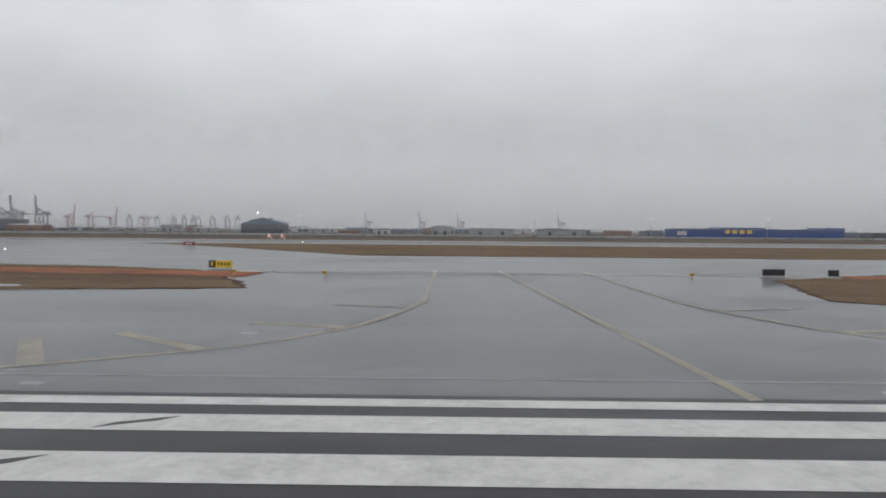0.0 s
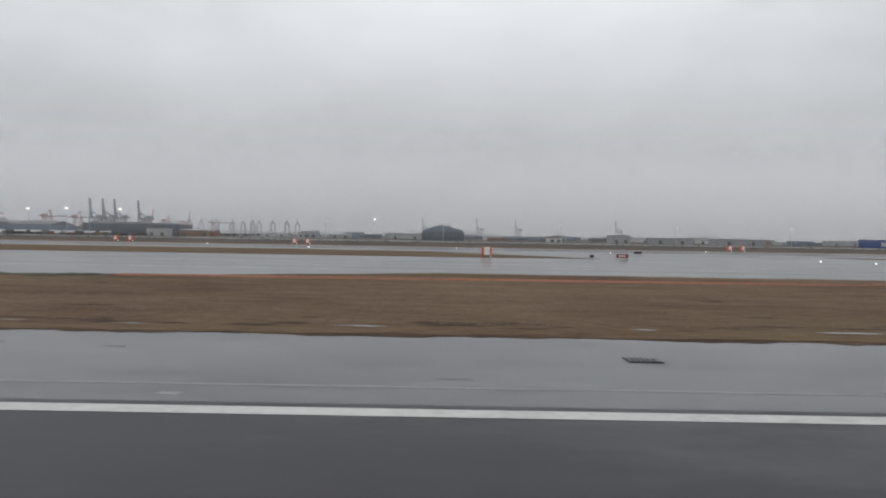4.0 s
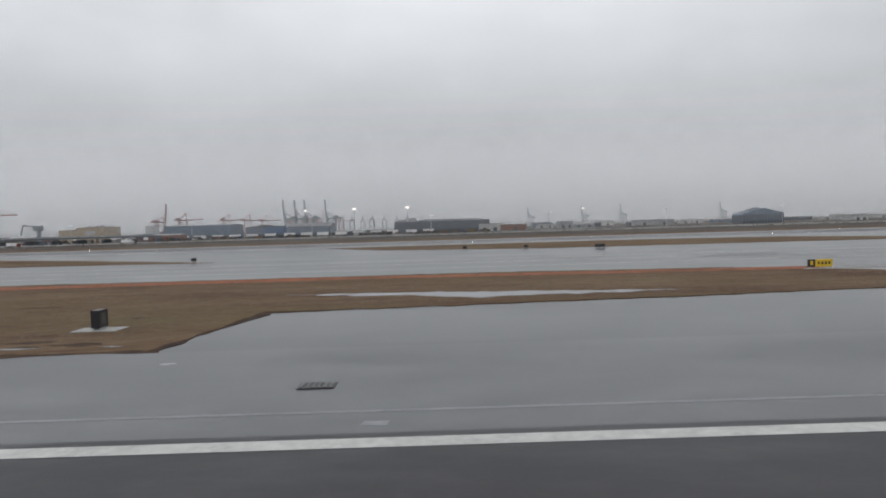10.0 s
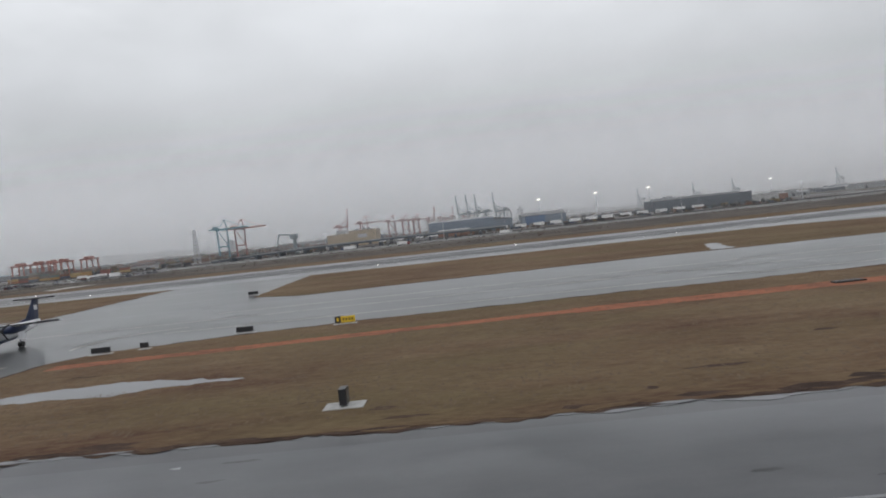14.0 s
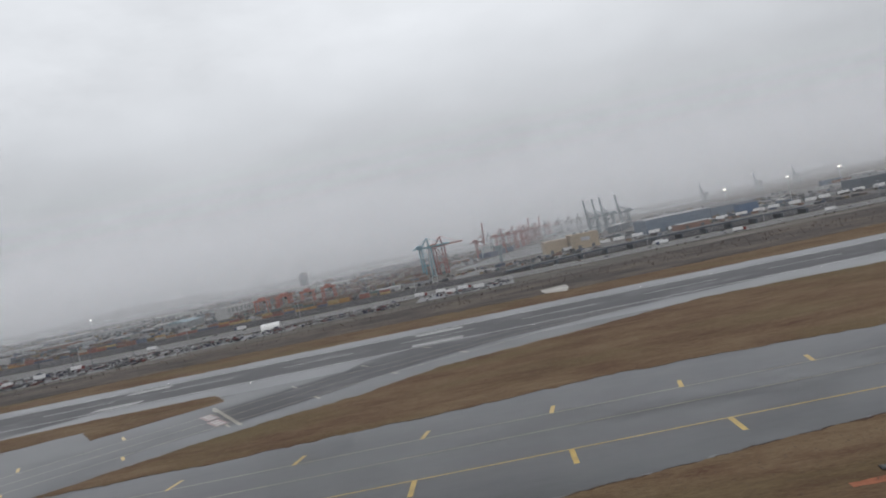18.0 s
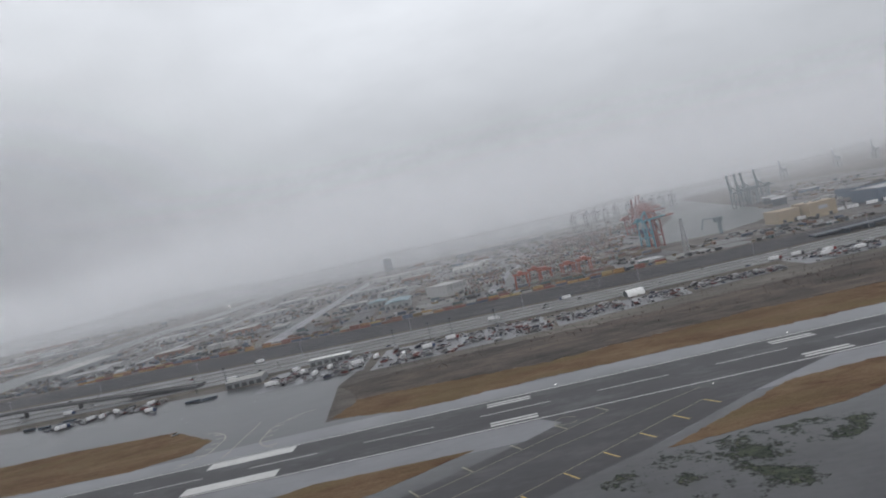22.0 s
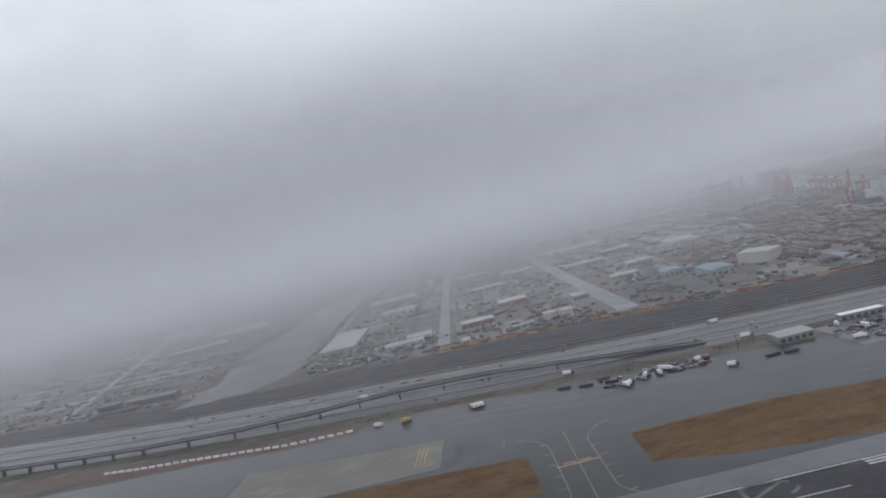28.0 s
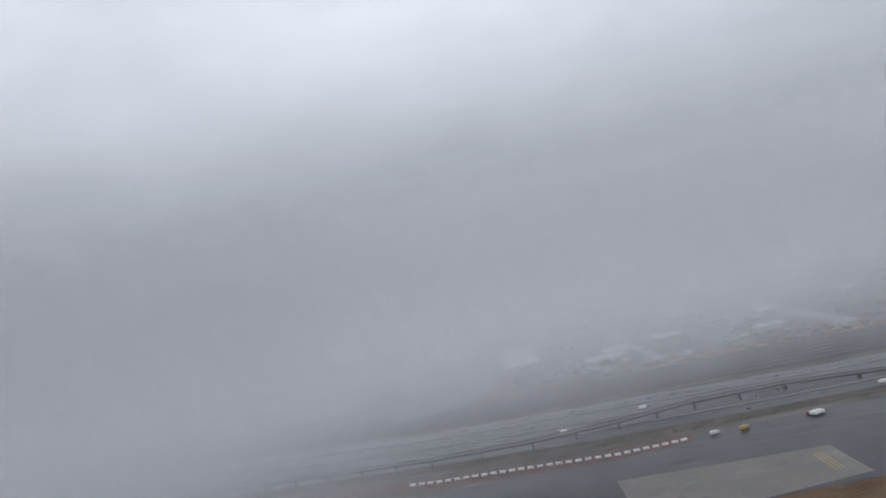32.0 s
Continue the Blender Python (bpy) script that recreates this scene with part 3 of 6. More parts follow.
    if front is not None:
        fx = node(nt, "ShaderNodeMapRange")
        fx.interpolation_type = "SMOOTHSTEP"
        wisp = maths(nt, "MULTIPLY", maths(nt, "SUBTRACT", noise_tex(nt, p, puffs, 3, 0.5), 0.5), 90.0)
        sag = maths(nt, "MULTIPLY", maths(nt, "MAXIMUM", maths(nt, "SUBTRACT", front[1], s.outputs["X"]), 0.0), front[2])
        nt.links.new(maths(nt, "ADD", maths(nt, "ADD", s.outputs["Z"], sag), wisp), fx.inputs[0])
        for i, val in ((1, front[0] - 28.0), (2, front[0] + 32.0), (3, 0.0), (4, 1.0)):
            fx.inputs[i].default_value = val
        reach = node(nt, "ShaderNodeMapRange")
        reach.interpolation_type = "SMOOTHSTEP"
        for i, val in ((1, front[3]), (2, front[4]), (3, 1.0), (4, 0.0)):
            reach.inputs[i].default_value = val
        nt.links.new(s.outputs["X"], reach.inputs[0])
        dens = maths(nt, "MULTIPLY", dens, reach.outputs[0])
        dens = maths(nt, "MULTIPLY", dens, fx.outputs[0])
    nt.links.new(maths(nt, "MINIMUM", dens, 0.235), mix.inputs[0])
    nt.links.new(clear.outputs[0], mix.inputs[1]), nt.links.new(both.outputs[0], mix.inputs[2])
    nt.links.new(mix.outputs[0], o.inputs[0])
    return m


# flat sheets added to lay distance haze over whatever stands behind them
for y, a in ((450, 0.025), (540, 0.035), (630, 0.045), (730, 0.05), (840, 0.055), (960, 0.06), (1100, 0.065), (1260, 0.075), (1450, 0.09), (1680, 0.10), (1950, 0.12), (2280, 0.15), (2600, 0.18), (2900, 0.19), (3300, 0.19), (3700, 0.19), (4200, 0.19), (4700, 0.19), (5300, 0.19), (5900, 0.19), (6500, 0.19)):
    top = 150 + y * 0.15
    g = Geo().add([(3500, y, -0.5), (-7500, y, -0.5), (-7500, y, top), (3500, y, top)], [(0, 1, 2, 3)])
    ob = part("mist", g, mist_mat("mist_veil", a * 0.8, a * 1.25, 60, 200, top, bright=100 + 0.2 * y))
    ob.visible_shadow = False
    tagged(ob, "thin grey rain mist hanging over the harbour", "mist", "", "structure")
for y, a in [(280 + 22 * i + i * i * 0.6, 0.21) for i in range(16)]:
    g = Geo().add([(-1250, y, -0.5), (-5500, y, -0.5), (-5500, y, 400), (-1250, y, 400)], [(0, 1, 2, 3)])
    # albedo 0.62: the dimming inside thick cloud is put into the sheet's colour
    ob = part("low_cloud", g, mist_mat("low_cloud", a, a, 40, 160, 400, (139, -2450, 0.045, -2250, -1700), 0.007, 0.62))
    ob.visible_shadow = False
    tagged(ob, "soft grey low cloud drifting across the far end", "cloud", "", "structure")
for y in range(60, 220, 19):
    g = Geo().add([(-2390, y, -0.5), (-4500, y, -0.5), (-4500, y, 400), (-2390, y, 400)], [(0, 1, 2, 3)])
    # albedo 0.5: darker colour again stands for light lost within the cloud
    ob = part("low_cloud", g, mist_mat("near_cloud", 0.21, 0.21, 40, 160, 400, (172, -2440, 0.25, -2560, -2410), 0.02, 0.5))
    ob.visible_shadow = False
    tagged(ob, "ragged grey puff of low cloud beside the climb-out path", "cloud", "", "structure")


M_YELLOW2 = paint("scuffed_yellow_paint", (0.31, 0.25, 0.11), 0.5)


def taxi_exit(xc, hw, y1, mat, ticks=(), shift=0.0, lean=0.3):
    """Centre line, edge lines that flare onto the runway, and shoulder ticks of a taxiway that leaves at right angles."""
    def off(y):
        return hw + float(np.interp(y - shift, (25, 28, 31, 33, 38.5, 45.5, 52), (20, 14, 9.5, 7, 3.5, 1.3, 0)))
    stripe("taxi_centre_line", [(xc + lean, 23.2), (xc + lean * 0.3, 50.0), (xc - lean * 0.7, y1)], 0.5, M_YELLOW2 if mat is M_YELLOW2 else M_PALEYEL, "worn yellow taxiway centre line", 0.062)
    for s in (-1, 1):
        ys = [25.5 + shift * 0.6 + k * 2.2 for k in range(13)] + [y1]
        stripe("taxi_edge_line", [(xc + s * off(y), y) for y in ys][::-1], 0.5, M_PALEYEL, "worn pale taxiway edge line", 0.062)
        for i, y in enumerate(ticks):
            stripe("shoulder_tick", [(xc + s * (off(y) + 0.3), y), (xc + s * (off(y) + 6.2), y + (4.4 if i == 0 else 1.6))], 0.8 if i < 2 else 0.5, mat, "short yellow shoulder tick", 0.063)


taxi_exit(8.0, 10.1, 90.0, M_PALEYEL, (31.2, 38.2, 48.0), 0.0, 2.1)
taxi_exit(-593.8, 14.9, 84.0, M_PALEYEL, (31.3, 46.4, 56.0), -4.0)
taxi_exit(-1084.4, 11.7, 84.0, M_YELLOW2, (), 2.0)
for x0, y0, x1, y1, w in ((-1098.3, 43.8, -1105.0, 46.1, 0.8), (-1096.2, 55.9, -1103.1, 56.4, 0.6), (-1096.4, 69.3, -1103.2, 68.2, 0.5), (-1069.2, 38.9, -1062.4, 42.3, 0.9), (-1072.4, 51.0, -1064.8, 50.4, 0.6), (-1072.6, 66.8, -1065.2, 65.6, 0.5), (-1059.6, 32.0, -1054.2, 34.6, 0.9)):
    stripe("shoulder_tick", [(x0, y0), (x1, y1)], w, M_YELLOW2, "short yellow shoulder tick", 0.063)
stripe("tick_bar", [(-16.9, 27.3), (-21.2, 33.8)], 1.0, M_PALEYEL, "short broad yellow mark", 0.064)
for x0, x1, y in ((-1104, -1065, 86.0), (-30, 45, 84.5), (-632, -560, 84.5)):
    rect("hold_line", x0, x1, y, y + 1.0, M_PALEYEL, "pale yellow holding line across the taxiway", 0.064)
for x0 in (-1094.5, -1083.0):
    rect("hold_block", x0, x0 + 9.0, 88.2, 91.4, M_REDPAINT, "red painted holding block", 0.064)
    for j in range(4):
        rect("hold_writing", x0 + 0.8 + j * 2.1, x0 + 2.3 + j * 2.1, 88.8, 90.8, M_WHITE, "white painted bar on the red block", 0.068)
# parallel taxiway between the runways
for x0, x1 in ((-1052, -60), (-1460, -1118)):
    rect("taxi_edge_line", x0, x1, 107.4, 107.8, M_YELLOW if x1 < -1000 else M_PALEYEL, "yellow taxiway edge line", 0.062)
    rect("taxi_edge_line", x0, x1, 131.9, 132.3, M_PALEYEL, "pale taxiway edge line", 0.062)
rect("taxi_centre_line", -1460, 1200, 121.0, 121.4, M_PALEYEL, "pale taxiway centre line", 0.061)
for k in range(-2, 13):
    x = -1436.7 + 28.9 * k
    if -1120 < x < -1052:
        continue
    for ya, yb, lean in ((107.6, 100.2, -0.4), (132.0, 137.6, 1.3)):
        stripe("shoulder_tick", [(x, ya), (x + lean, yb)], 1.0, M_YELLOW, "short yellow shoulder tick", 0.064)
stripe("taxi_edge_line", arc(-1119, 100, 13, -10, 90, 10), 0.45, M_PALEYEL, "worn pale taxiway edge line", 0.062)
stripe("taxi_edge_line", arc(-1050, 100, 13, 190, 90, 10), 0.45, M_PALEYEL, "worn pale taxiway edge line", 0.062)
# diagonal exit
U, NRM = Vector((0.845, 0.535)), Vector((-0.535, 0.845))
for off, mat in ((-11.5, M_PALEYEL), (0.0, M_PALEYEL), (11.5, M_PALEYEL)):
    pts = [Vector((-1468, 152)) + U * d + NRM * off for d in (-40, -10, 20, 50, 80, 110, 140)] + [Vector((-1290 - off * 0.4, 250 + off * 0.8)), Vector((-1240, 262 + off * 0.3))]
    stripe("exit_line", [tuple(p) for p in pts], 0.42, mat, "pale yellow exit taxiway line", 0.064)
for k in range(-1, 7):
    for along, off, out in ((3.5, 13.5, 20.3), (1.0, -12.2, -17.4)):
        p = Vector((-1468, 152)) + U * (29.3 * k + along)
        stripe("shoulder_tick", [tuple(p + NRM * off), tuple(p + NRM * out)], 0.9, M_YELLOW if k < 3 else M_PALEYEL, "short yellow shoulder tick", 0.065)
stripe("hold_line", [(-1403, 222), (-1380, 184.5)], 1.3, M_PALEYEL, "yellow holding line across the exit", 0.066)
for c in ((-1398, 205.5), (-1391, 194.5)):
    g = Geo().obox(c[0], c[1], 0.06, 4.2, 11, 0.007, 37)
    tagged(part("hold_block", g, M_REDPAINT), "red painted holding block", "painted line", "", "structure")
    for j in (-1, 0, 1):
        g = Geo().obox(c[0] + 3.2 * j * math.sin(radians(-37)), c[1] + 3.2 * j * math.cos(radians(37)), 0.067, 2.6, 2.0, 0.005, 37)
        tagged(part("hold_writing", g, M_WHITE), "white painted bar on the red block", "painted line", "", "structure")
stripe("exit_line", arc(-1458.6, 139, 7.5, 60, 250, 12), 0.45, M_YELLOW, "yellow hooked lead line", 0.066)
# connector by the weeds
for start, step, n, side, mat in (((-1535, 246), (-16.4, -10.6), 6, -1, M_YELLOW), ((-1571, 258), (-20.2, -12.0), 5, 1, M_PALEYEL)):
    feet = [(start[0] + step[0] * k, start[1] + step[1] * k) for k in range(n)]
    stripe("taxi_edge_line", feet + [(feet[-1][0] + step[0], feet[-1][1] + step[1])], 0.42, M_PALEYEL, "pale taxiway edge line", 0.062)
    for x, y in feet:
        stripe("shoulder_tick", [(x - 0.3 * side, y + 0.5 * side), (x - 4.3 * side, y + 7.8 * side)], 0.8, mat, "short yellow shoulder tick", 0.065)
stripe("taxi_centre_line", [(-1530, 262), (-1600, 228), (-1700, 165)], 0.4, M_PALEYEL, "pale taxiway centre line", 0.062)
stripe("exit_line", arc(-1590, 257, 5, 20, 330, 12), 0.4, M_PALEYEL, "pale yellow hooked line", 0.066)
# taxiways beyond the parallel runway
for xc, yb, yt in ((-1764, 318, 382), (-2053, 330, 452)):
    stripe("taxi_centre_line", [(xc - 1, yb), (xc, (yb + yt) / 2), (xc + 1, yt)], 0.6, M_PALEYEL, "pale taxiway centre line", 0.062)
    for s in (-1, 1):
        e = [(xc + s * (14 + 13 * max(0, 1 - (y - yb) / 22.0) ** 2 + 16 * max(0, (y - yt + 26) / 26.0) ** 2), y) for y in np.linspace(yb, yt, 14)]
        stripe("taxi_edge_line", e, 0.65, M_PALEYEL, "pale curved taxiway edge line", 0.062)
        for x, y in e[1::2]:
            stripe("shoulder_tick", [(x + s * 0.6, y), (x + s * 6, y + 1)], 0.9, M_PALEYEL, "short pale shoulder tick", 0.064)
stripe("hold_line", [(-2068, 391), (-2038, 391.5)], 1.2, M_YELLOW, "yellow holding line", 0.066)
rect("hold_block", -2063, -2055, 393, 396, M_REDPAINT, "red painted holding block", 0.064)
rect("hold_block", -2052, -2044, 393, 396, M_REDPAINT, "red painted holding block", 0.064)
for k in range(3):
    stripe("pad_mark", [(-2160 - k * 3.2, 452), (-2157 - k * 3.2, 486)], 0.7, M_YELLOW, "yellow broken lead line on the concrete", 0.066)
stripe("apron_line", [(-2330, 590), (-2229, 563), (-2091, 538), (-2000, 515), (-1930, 500)], 0.6, M_FADED, "pale apron edge line", 0.05)
stripe("apron_line", [(-2200, 535), (-2091, 520), (-1990, 492)], 0.5, M_FADED, "pale apron edge line", 0.05)
# the runway number, drawn as strokes
num = Geo()
for a, b in (((-1984, 309), (-1978, 312.5)), ((-1978, 312.5), (-1965, 311)), ((-1965, 311), (-1959, 308)), ((-1984, 296.5), (-1962, 309.5)), ((-1984, 297), (-1984, 309.5)), ((-1962, 296), (-1957, 300))):
    p, q = Vector(a), Vector(b)
    d = (q - p).normalized() * 1.0
    n2 = Vector((-d.y, d.x)) * 1.1
    num.add([(*(p - d + n2), 0.075), (*(p - d - n2), 0.075), (*(q + d - n2), 0.075), (*(q + d + n2), 0.075)], [(0, 1, 2, 3)])
tagged(part("runway_number", num, M_FADED), "worn white painted runway numeral", "painted numeral", "", "structure")

# dark water-free streaks, tar patches and cracks on the near shoulder
M_TAR = simple("black_tar_seal", (0.014, 0.014, 0.015), 0.45, vary=0.4)
M_TAR.node_tree.nodes["Principled BSDF"].inputs["Specular IOR Level"].default_value = 0.35
rng = random.Random(11)
for i in range(70):
    x, y = rng.uniform(-1060, 20), rng.uniform(27, 38)
    w, h = rng.uniform(0.5, 2.6), rng.uniform(0.12, 0.4)
    pts = ragged([(x, y), (x + w * 0.5, y - h * 0.6), (x + w, y + rng.uniform(-0.3, 0.3)), (x + w * 0.8, y + h), (x + 0.2, y + h * 0.7)], 0.25, 0.2, i)
    tagged(part("tar_patch", Geo().prism(pts, 0.045, 0.0525), M_TAR if i % 4 else M_JOINT), "dark tar seal or pale scuff on wet asphalt", "tar patch", "", "structure")
# branching tar seams and the pale lamp bases along the shoulder
SEAMS = (((-325.3, 24.6), (-325.8, 28.4), (-324.9, 29.9), (-321.6, 30.8), (-319.6, 34.2)), ((-332.3, 29.7), (-331.7, 33.0), (-331.2, 36.4)), ((-621.3, 27.6), (-618.2, 29.2), (-616.6, 29.6)), ((-621.4, 30.8), (-619.4, 30.0)), ((-614.4, 32.0), (-612.6, 34.6), (-611.1, 37.0)),
         ((-740.5, 36.0), (-744.6, 31.4), (-747.4, 27.0)), ((-744.6, 31.4), (-736.0, 32.2)), ((-948.0, 39.4), (-951.5, 36.0), (-957.0, 33.5)), ((-470.5, 36.4), (-466.4, 34.2), (-462.0, 33.6)), ((-1104.0, 46.0), (-1101.5, 42.0), (-1098.0, 36.0)))
for k, line in enumerate(SEAMS):
    g = Geo()
    for (x0, y0), (x1, y1) in zip(line[:-1], line[1:]):
        dx, dy = x1 - x0, y1 - y0
        d = math.hypot(dx, dy)
        nx, ny, w = -dy / d * 0.28, dx / d * 0.28, 0.12
        g.prism(ragged([(x0 - nx, y0 - ny), (x1 + dx / d * w - nx, y1 + dy / d * w - ny), (x1 + dx / d * w + nx, y1 + dy / d * w + ny), (x0 + nx, y0 + ny)], 0.3, 0.14, k + x0), 0.045, 0.053)
    tagged(part("tar_seam", g, M_TAR), "wide dark tar seam across wet asphalt", "tar seam", "", "structure")
for k in range(36):
    x = 15.0 - 30.5 * k
    tagged(part("pale_scuff", Geo().prism(ragged([(x, 24.3), (x + 0.9, 24.2), (x + 1.0, 24.7), (x + 0.1, 24.75)], 0.2, 0.16, k * 1.9), 0.04, 0.0535), M_JOINT), "pale worn patch round a sunken lamp base", "scuff", "", "structure")
for x, y, w, h in ((-10, 19.4, 1.5, 1.3), (-12, 15.8, 1.6, 1.6)):
    tagged(part("tyre_scuff", Geo().prism(ragged([(x, y), (x + w, y + h * 0.6), (x + w * 1.3, y + h), (x + w * 0.2, y + h * 0.5)], 0.5, 0.2, x), 0.072, 0.078), M_TAR), "dark rubber scuff across the white paint", "tar patch", "", "structure")


# ---- airfield furniture ----
M_BLACK = simple("black_panel", (0.02, 0.021, 0.024), 0.35, vary=0.3)
M_SIGNYEL = simple("yellow_sign_face", (0.62, 0.42, 0.03), 0.4, vary=0.12)
M_GREYMETAL = simple("galvanised_steel", (0.38, 0.39, 0.40), 0.45, 0.5, vary=0.2, scale=2.0)
M_PALEMETAL = simple("pale_steel", (0.36, 0.38, 0.39), 0.5, 0.2, vary=0.2, scale=2.0)
M_ORANGE = simple("orange_panel", (0.68, 0.10, 0.03), 0.5, vary=0.15)
M_WHITEPANEL = simple("white_panel", (0.72, 0.72, 0.72), 0.5, vary=0.12)
M_NAVYBOX = simple("dark_blue_cabinet", (0.03, 0.036, 0.055), 0.45, vary=0.25)
M_CONC = simple("concrete_base", (0.3, 0.3, 0.29), 0.7, vary=0.3, scale=1.5)


def glow(name, colour, strength):
    m = bpy.data.materials.new(name)
    m.use_nodes = True
    nt = m.node_tree
    nt.nodes.clear()
    e, o = node(nt, "ShaderNodeEmission"), node(nt, "ShaderNodeOutputMaterial")
    e.inputs[0].default_value, e.inputs[1].default_value = (*colour, 1), strength
    nt.links.new(e.outputs[0], o.inputs[0])
    return m


L_AMBER = glow("amber_lamp", (1.0, 0.68, 0.38), 1.7)
L_WHITE = glow("white_lamp", (1.0, 0.95, 0.88), 5.0)
L_RED = glow("red_lamp", (1.0, 0.12, 0.08), 2.5)


def make_sign(w, black_w, h=0.95):
    t = thing("taxiway_sign", place(0, 0), "lit yellow and black taxiway sign on short legs in the grass" if black_w < w else "black taxiway direction sign seen from behind on short legs", "sign", "taxiway signs")
    part("panel", Geo().box(-w / 2, -w / 2 + black_w, -0.12, 0.12, 0.18, 0.18 + h), M_BLACK, t)
    if black_w < w:
        part("face", Geo().box(-w / 2 + black_w, w / 2, -0.12, 0.12, 0.18, 0.18 + h), M_SIGNYEL, t, "yellow panel")
        for k in range(4):
            x = -w / 2 + black_w + 0.3 + k * 0.45
            part("writing", Geo().box(x, x + 0.26, -0.13, -0.12, 0.5, 0.82), M_BLACK, t, "small black bar")
        part("writing", Geo().box(-w / 2 + 0.25, -w / 2 + 0.6, -0.13, -0.12, 0.42, 0.95), M_SIGNYEL, t, "yellow bar")
    for x in (-w / 2 + 0.25, 0.0, w / 2 - 0.25):
        part("leg", Geo().box(x - 0.05, x + 0.05, -0.06, 0.06, -0.02, 0.18), M_GREYMETAL, t)
    part("base", Geo().box(-w / 2 - 0.3, w / 2 + 0.3, -0.5, 0.5, -0.06, 0.0), M_CONC, t, "concrete base slab")
    return t


yellow_sign, black_sign, small_black = make_sign(3.1, 0.9), make_sign(2.7, 2.7, 0.8), make_sign(1.2, 1.2, 0.75)
yellow_sign.matrix_basis = place(-31.2, 88.5, 0.14)
black_sign.matrix_basis = place(40, 82, 0.14)
small_black.matrix_basis = place(47.4, 82, 0.14)
for x, y in ((-635.4, 83.5), (-1116, 89), (-1018, 96)):
    copy_thing(yellow_sign, place(x, y, 0.14, rng.uniform(-4, 4)))
for x, y in ((-549, 84.5), (-1053, 90), (-176, 245), (-495, 246), (-641, 172), (-519, 168), (-1034, 97), (-1058, 172)):
    copy_thing(black_sign, place(x, y, 0.13, rng.uniform(-6, 6)))
for x, y in ((-554, 84), (-742, 156), (-659, 184), (-534, 172), (-397, 203), (-676, 188), (-1047, 91), (-207, 186)):
    copy_thing(small_black, place(x, y, 0.13))
red_sign = thing("holding_sign", place(-540, 170, 0.1), "red mandatory holding sign on legs beside the taxiway", "sign", "holding signs")
part("panel", Geo().box(-1.7, 1.7, -0.12, 0.12, 0.2, 1.25), simple("red_sign_face", (0.2, 0.04, 0.035), 0.45), red_sign)
for x in (-1.0, -0.3, 0.4):
    part("writing", Geo().box(x, x + 0.45, -0.13, -0.12, 0.5, 0.95), M_WHITEPANEL, red_sign, "white bar")
for x in (-1.3, 1.3):
    part("leg", Geo().box(x - 0.05, x + 0.05, -0.06, 0.06, -0.1, 0.2), M_GREYMETAL, red_sign)
for x, y in ((-198, 187), (-81, 200)):
    copy_thing(red_sign, place(x, y, 0.1))


def make_guard_light():
    t = thing("guard_light", place(0, 0), "yellow runway guard light on a short post", "airfield light", "guard lights")
    part("post", Geo().cyl(0, 0, -0.02, 0.05, 0.3), M_SIGNYEL, t)
    part("housing", Geo().box(-0.27, 0.27, -0.12, 0.12, 0.28, 0.6), M_SIGNYEL, t, "yellow housing with two lamps")
    for s in (-0.16, 0.14):
        part("lens", Geo().tube((s * 0.85, -0.12, 0.44), (s * 0.85, -0.15, 0.44), 0.09), M_BLACK, t)
    part("base", Geo().cyl(0, 0, -0.03, 0.22, 0.05), M_CONC, t)
    return t


guard = make_guard_light()
guard.matrix_basis = place(-15, 78, 0.08)
for x, y in ((29, 79.5), (-617, 81), (-571, 81.5), (-1102, 86.5), (-1066.5, 85.5), (-541, 86), (-26, 78.5)):
    copy_thing(guard, place(x, y, 0.08))


def make_edge_light():
    t = thing("runway_edge_light", place(0, 0), "small lit runway edge light standing on the wet shoulder", "airfield light", "runway edge lights")
    part("stem", Geo().cyl(0, 0, -0.01, 0.05, 0.18), M_SIGNYEL, t)
    part("lens", Geo().cyl(0, 0, 0.17, 0.17, 0.035, 12, 0.14), L_AMBER, t, "glowing lens")
    part("base", Geo().cyl(0, 0, -0.01, 0.16, 0.04), M_GREYMETAL, t)
    return t


edge = make_edge_light()
edge.matrix_basis = place(-35.4, 23.75, 0.06)
for k in range(-3, 26):
    if k:
        copy_thing(edge, place(-35.4 - 61.0 * k, 23.75, 0.06))
far_light = thing("lit_marker", place(-60, 262, 0.06), "tiny bright lamp along the parallel runway", "airfield light", "far runway lights")
part("stem", Geo().cyl(0, 0, -0.01, 0.06, 0.25), M_GREYMETAL, far_light)
part("lens", Geo().cyl(0, 0, 0.24, 0.13, 0.12), L_WHITE, far_light, "glowing lens")
for k in range(1, 26):
    copy_thing(far_light, place(-60 - 61.0 * k, 262 + 54 * (k % 2), 0.06))
for x, y in ((-480, 140), (-470, 144), (-458, 148), (-446, 152), (-434, 156), (-145, 180), (-135, 172), (-125, 165), (-115, 158), (-105, 152)):
    copy_thing(far_light, place(x, y, 0.05))


def make_distance_sign():
    t = thing("distance_sign", place(0, 0), "black box-shaped runway distance sign at the grass edge", "sign", "distance signs")
    part("box", Geo().box(-0.3, 0.3, -0.6, 0.6, 0.15, 1.4), M_BLACK, t)
    part("face", Geo().box(0.3, 0.31, -0.3, 0.3, 0.4, 1.2), M_FADED, t, "pale worn numeral bar")
    for x in (-0.2, 0.2):
        part("leg", Geo().box(x - 0.06, x + 0.06, -0.4, 0.4, -0.05, 0.15), M_GREYMETAL, t)
    part("base", Geo().box(-1.6, 1.6, -1.0, 1.0, -0.08, 0.0), M_CONC, t, "concrete slab")
    return t


dist = make_distance_sign()
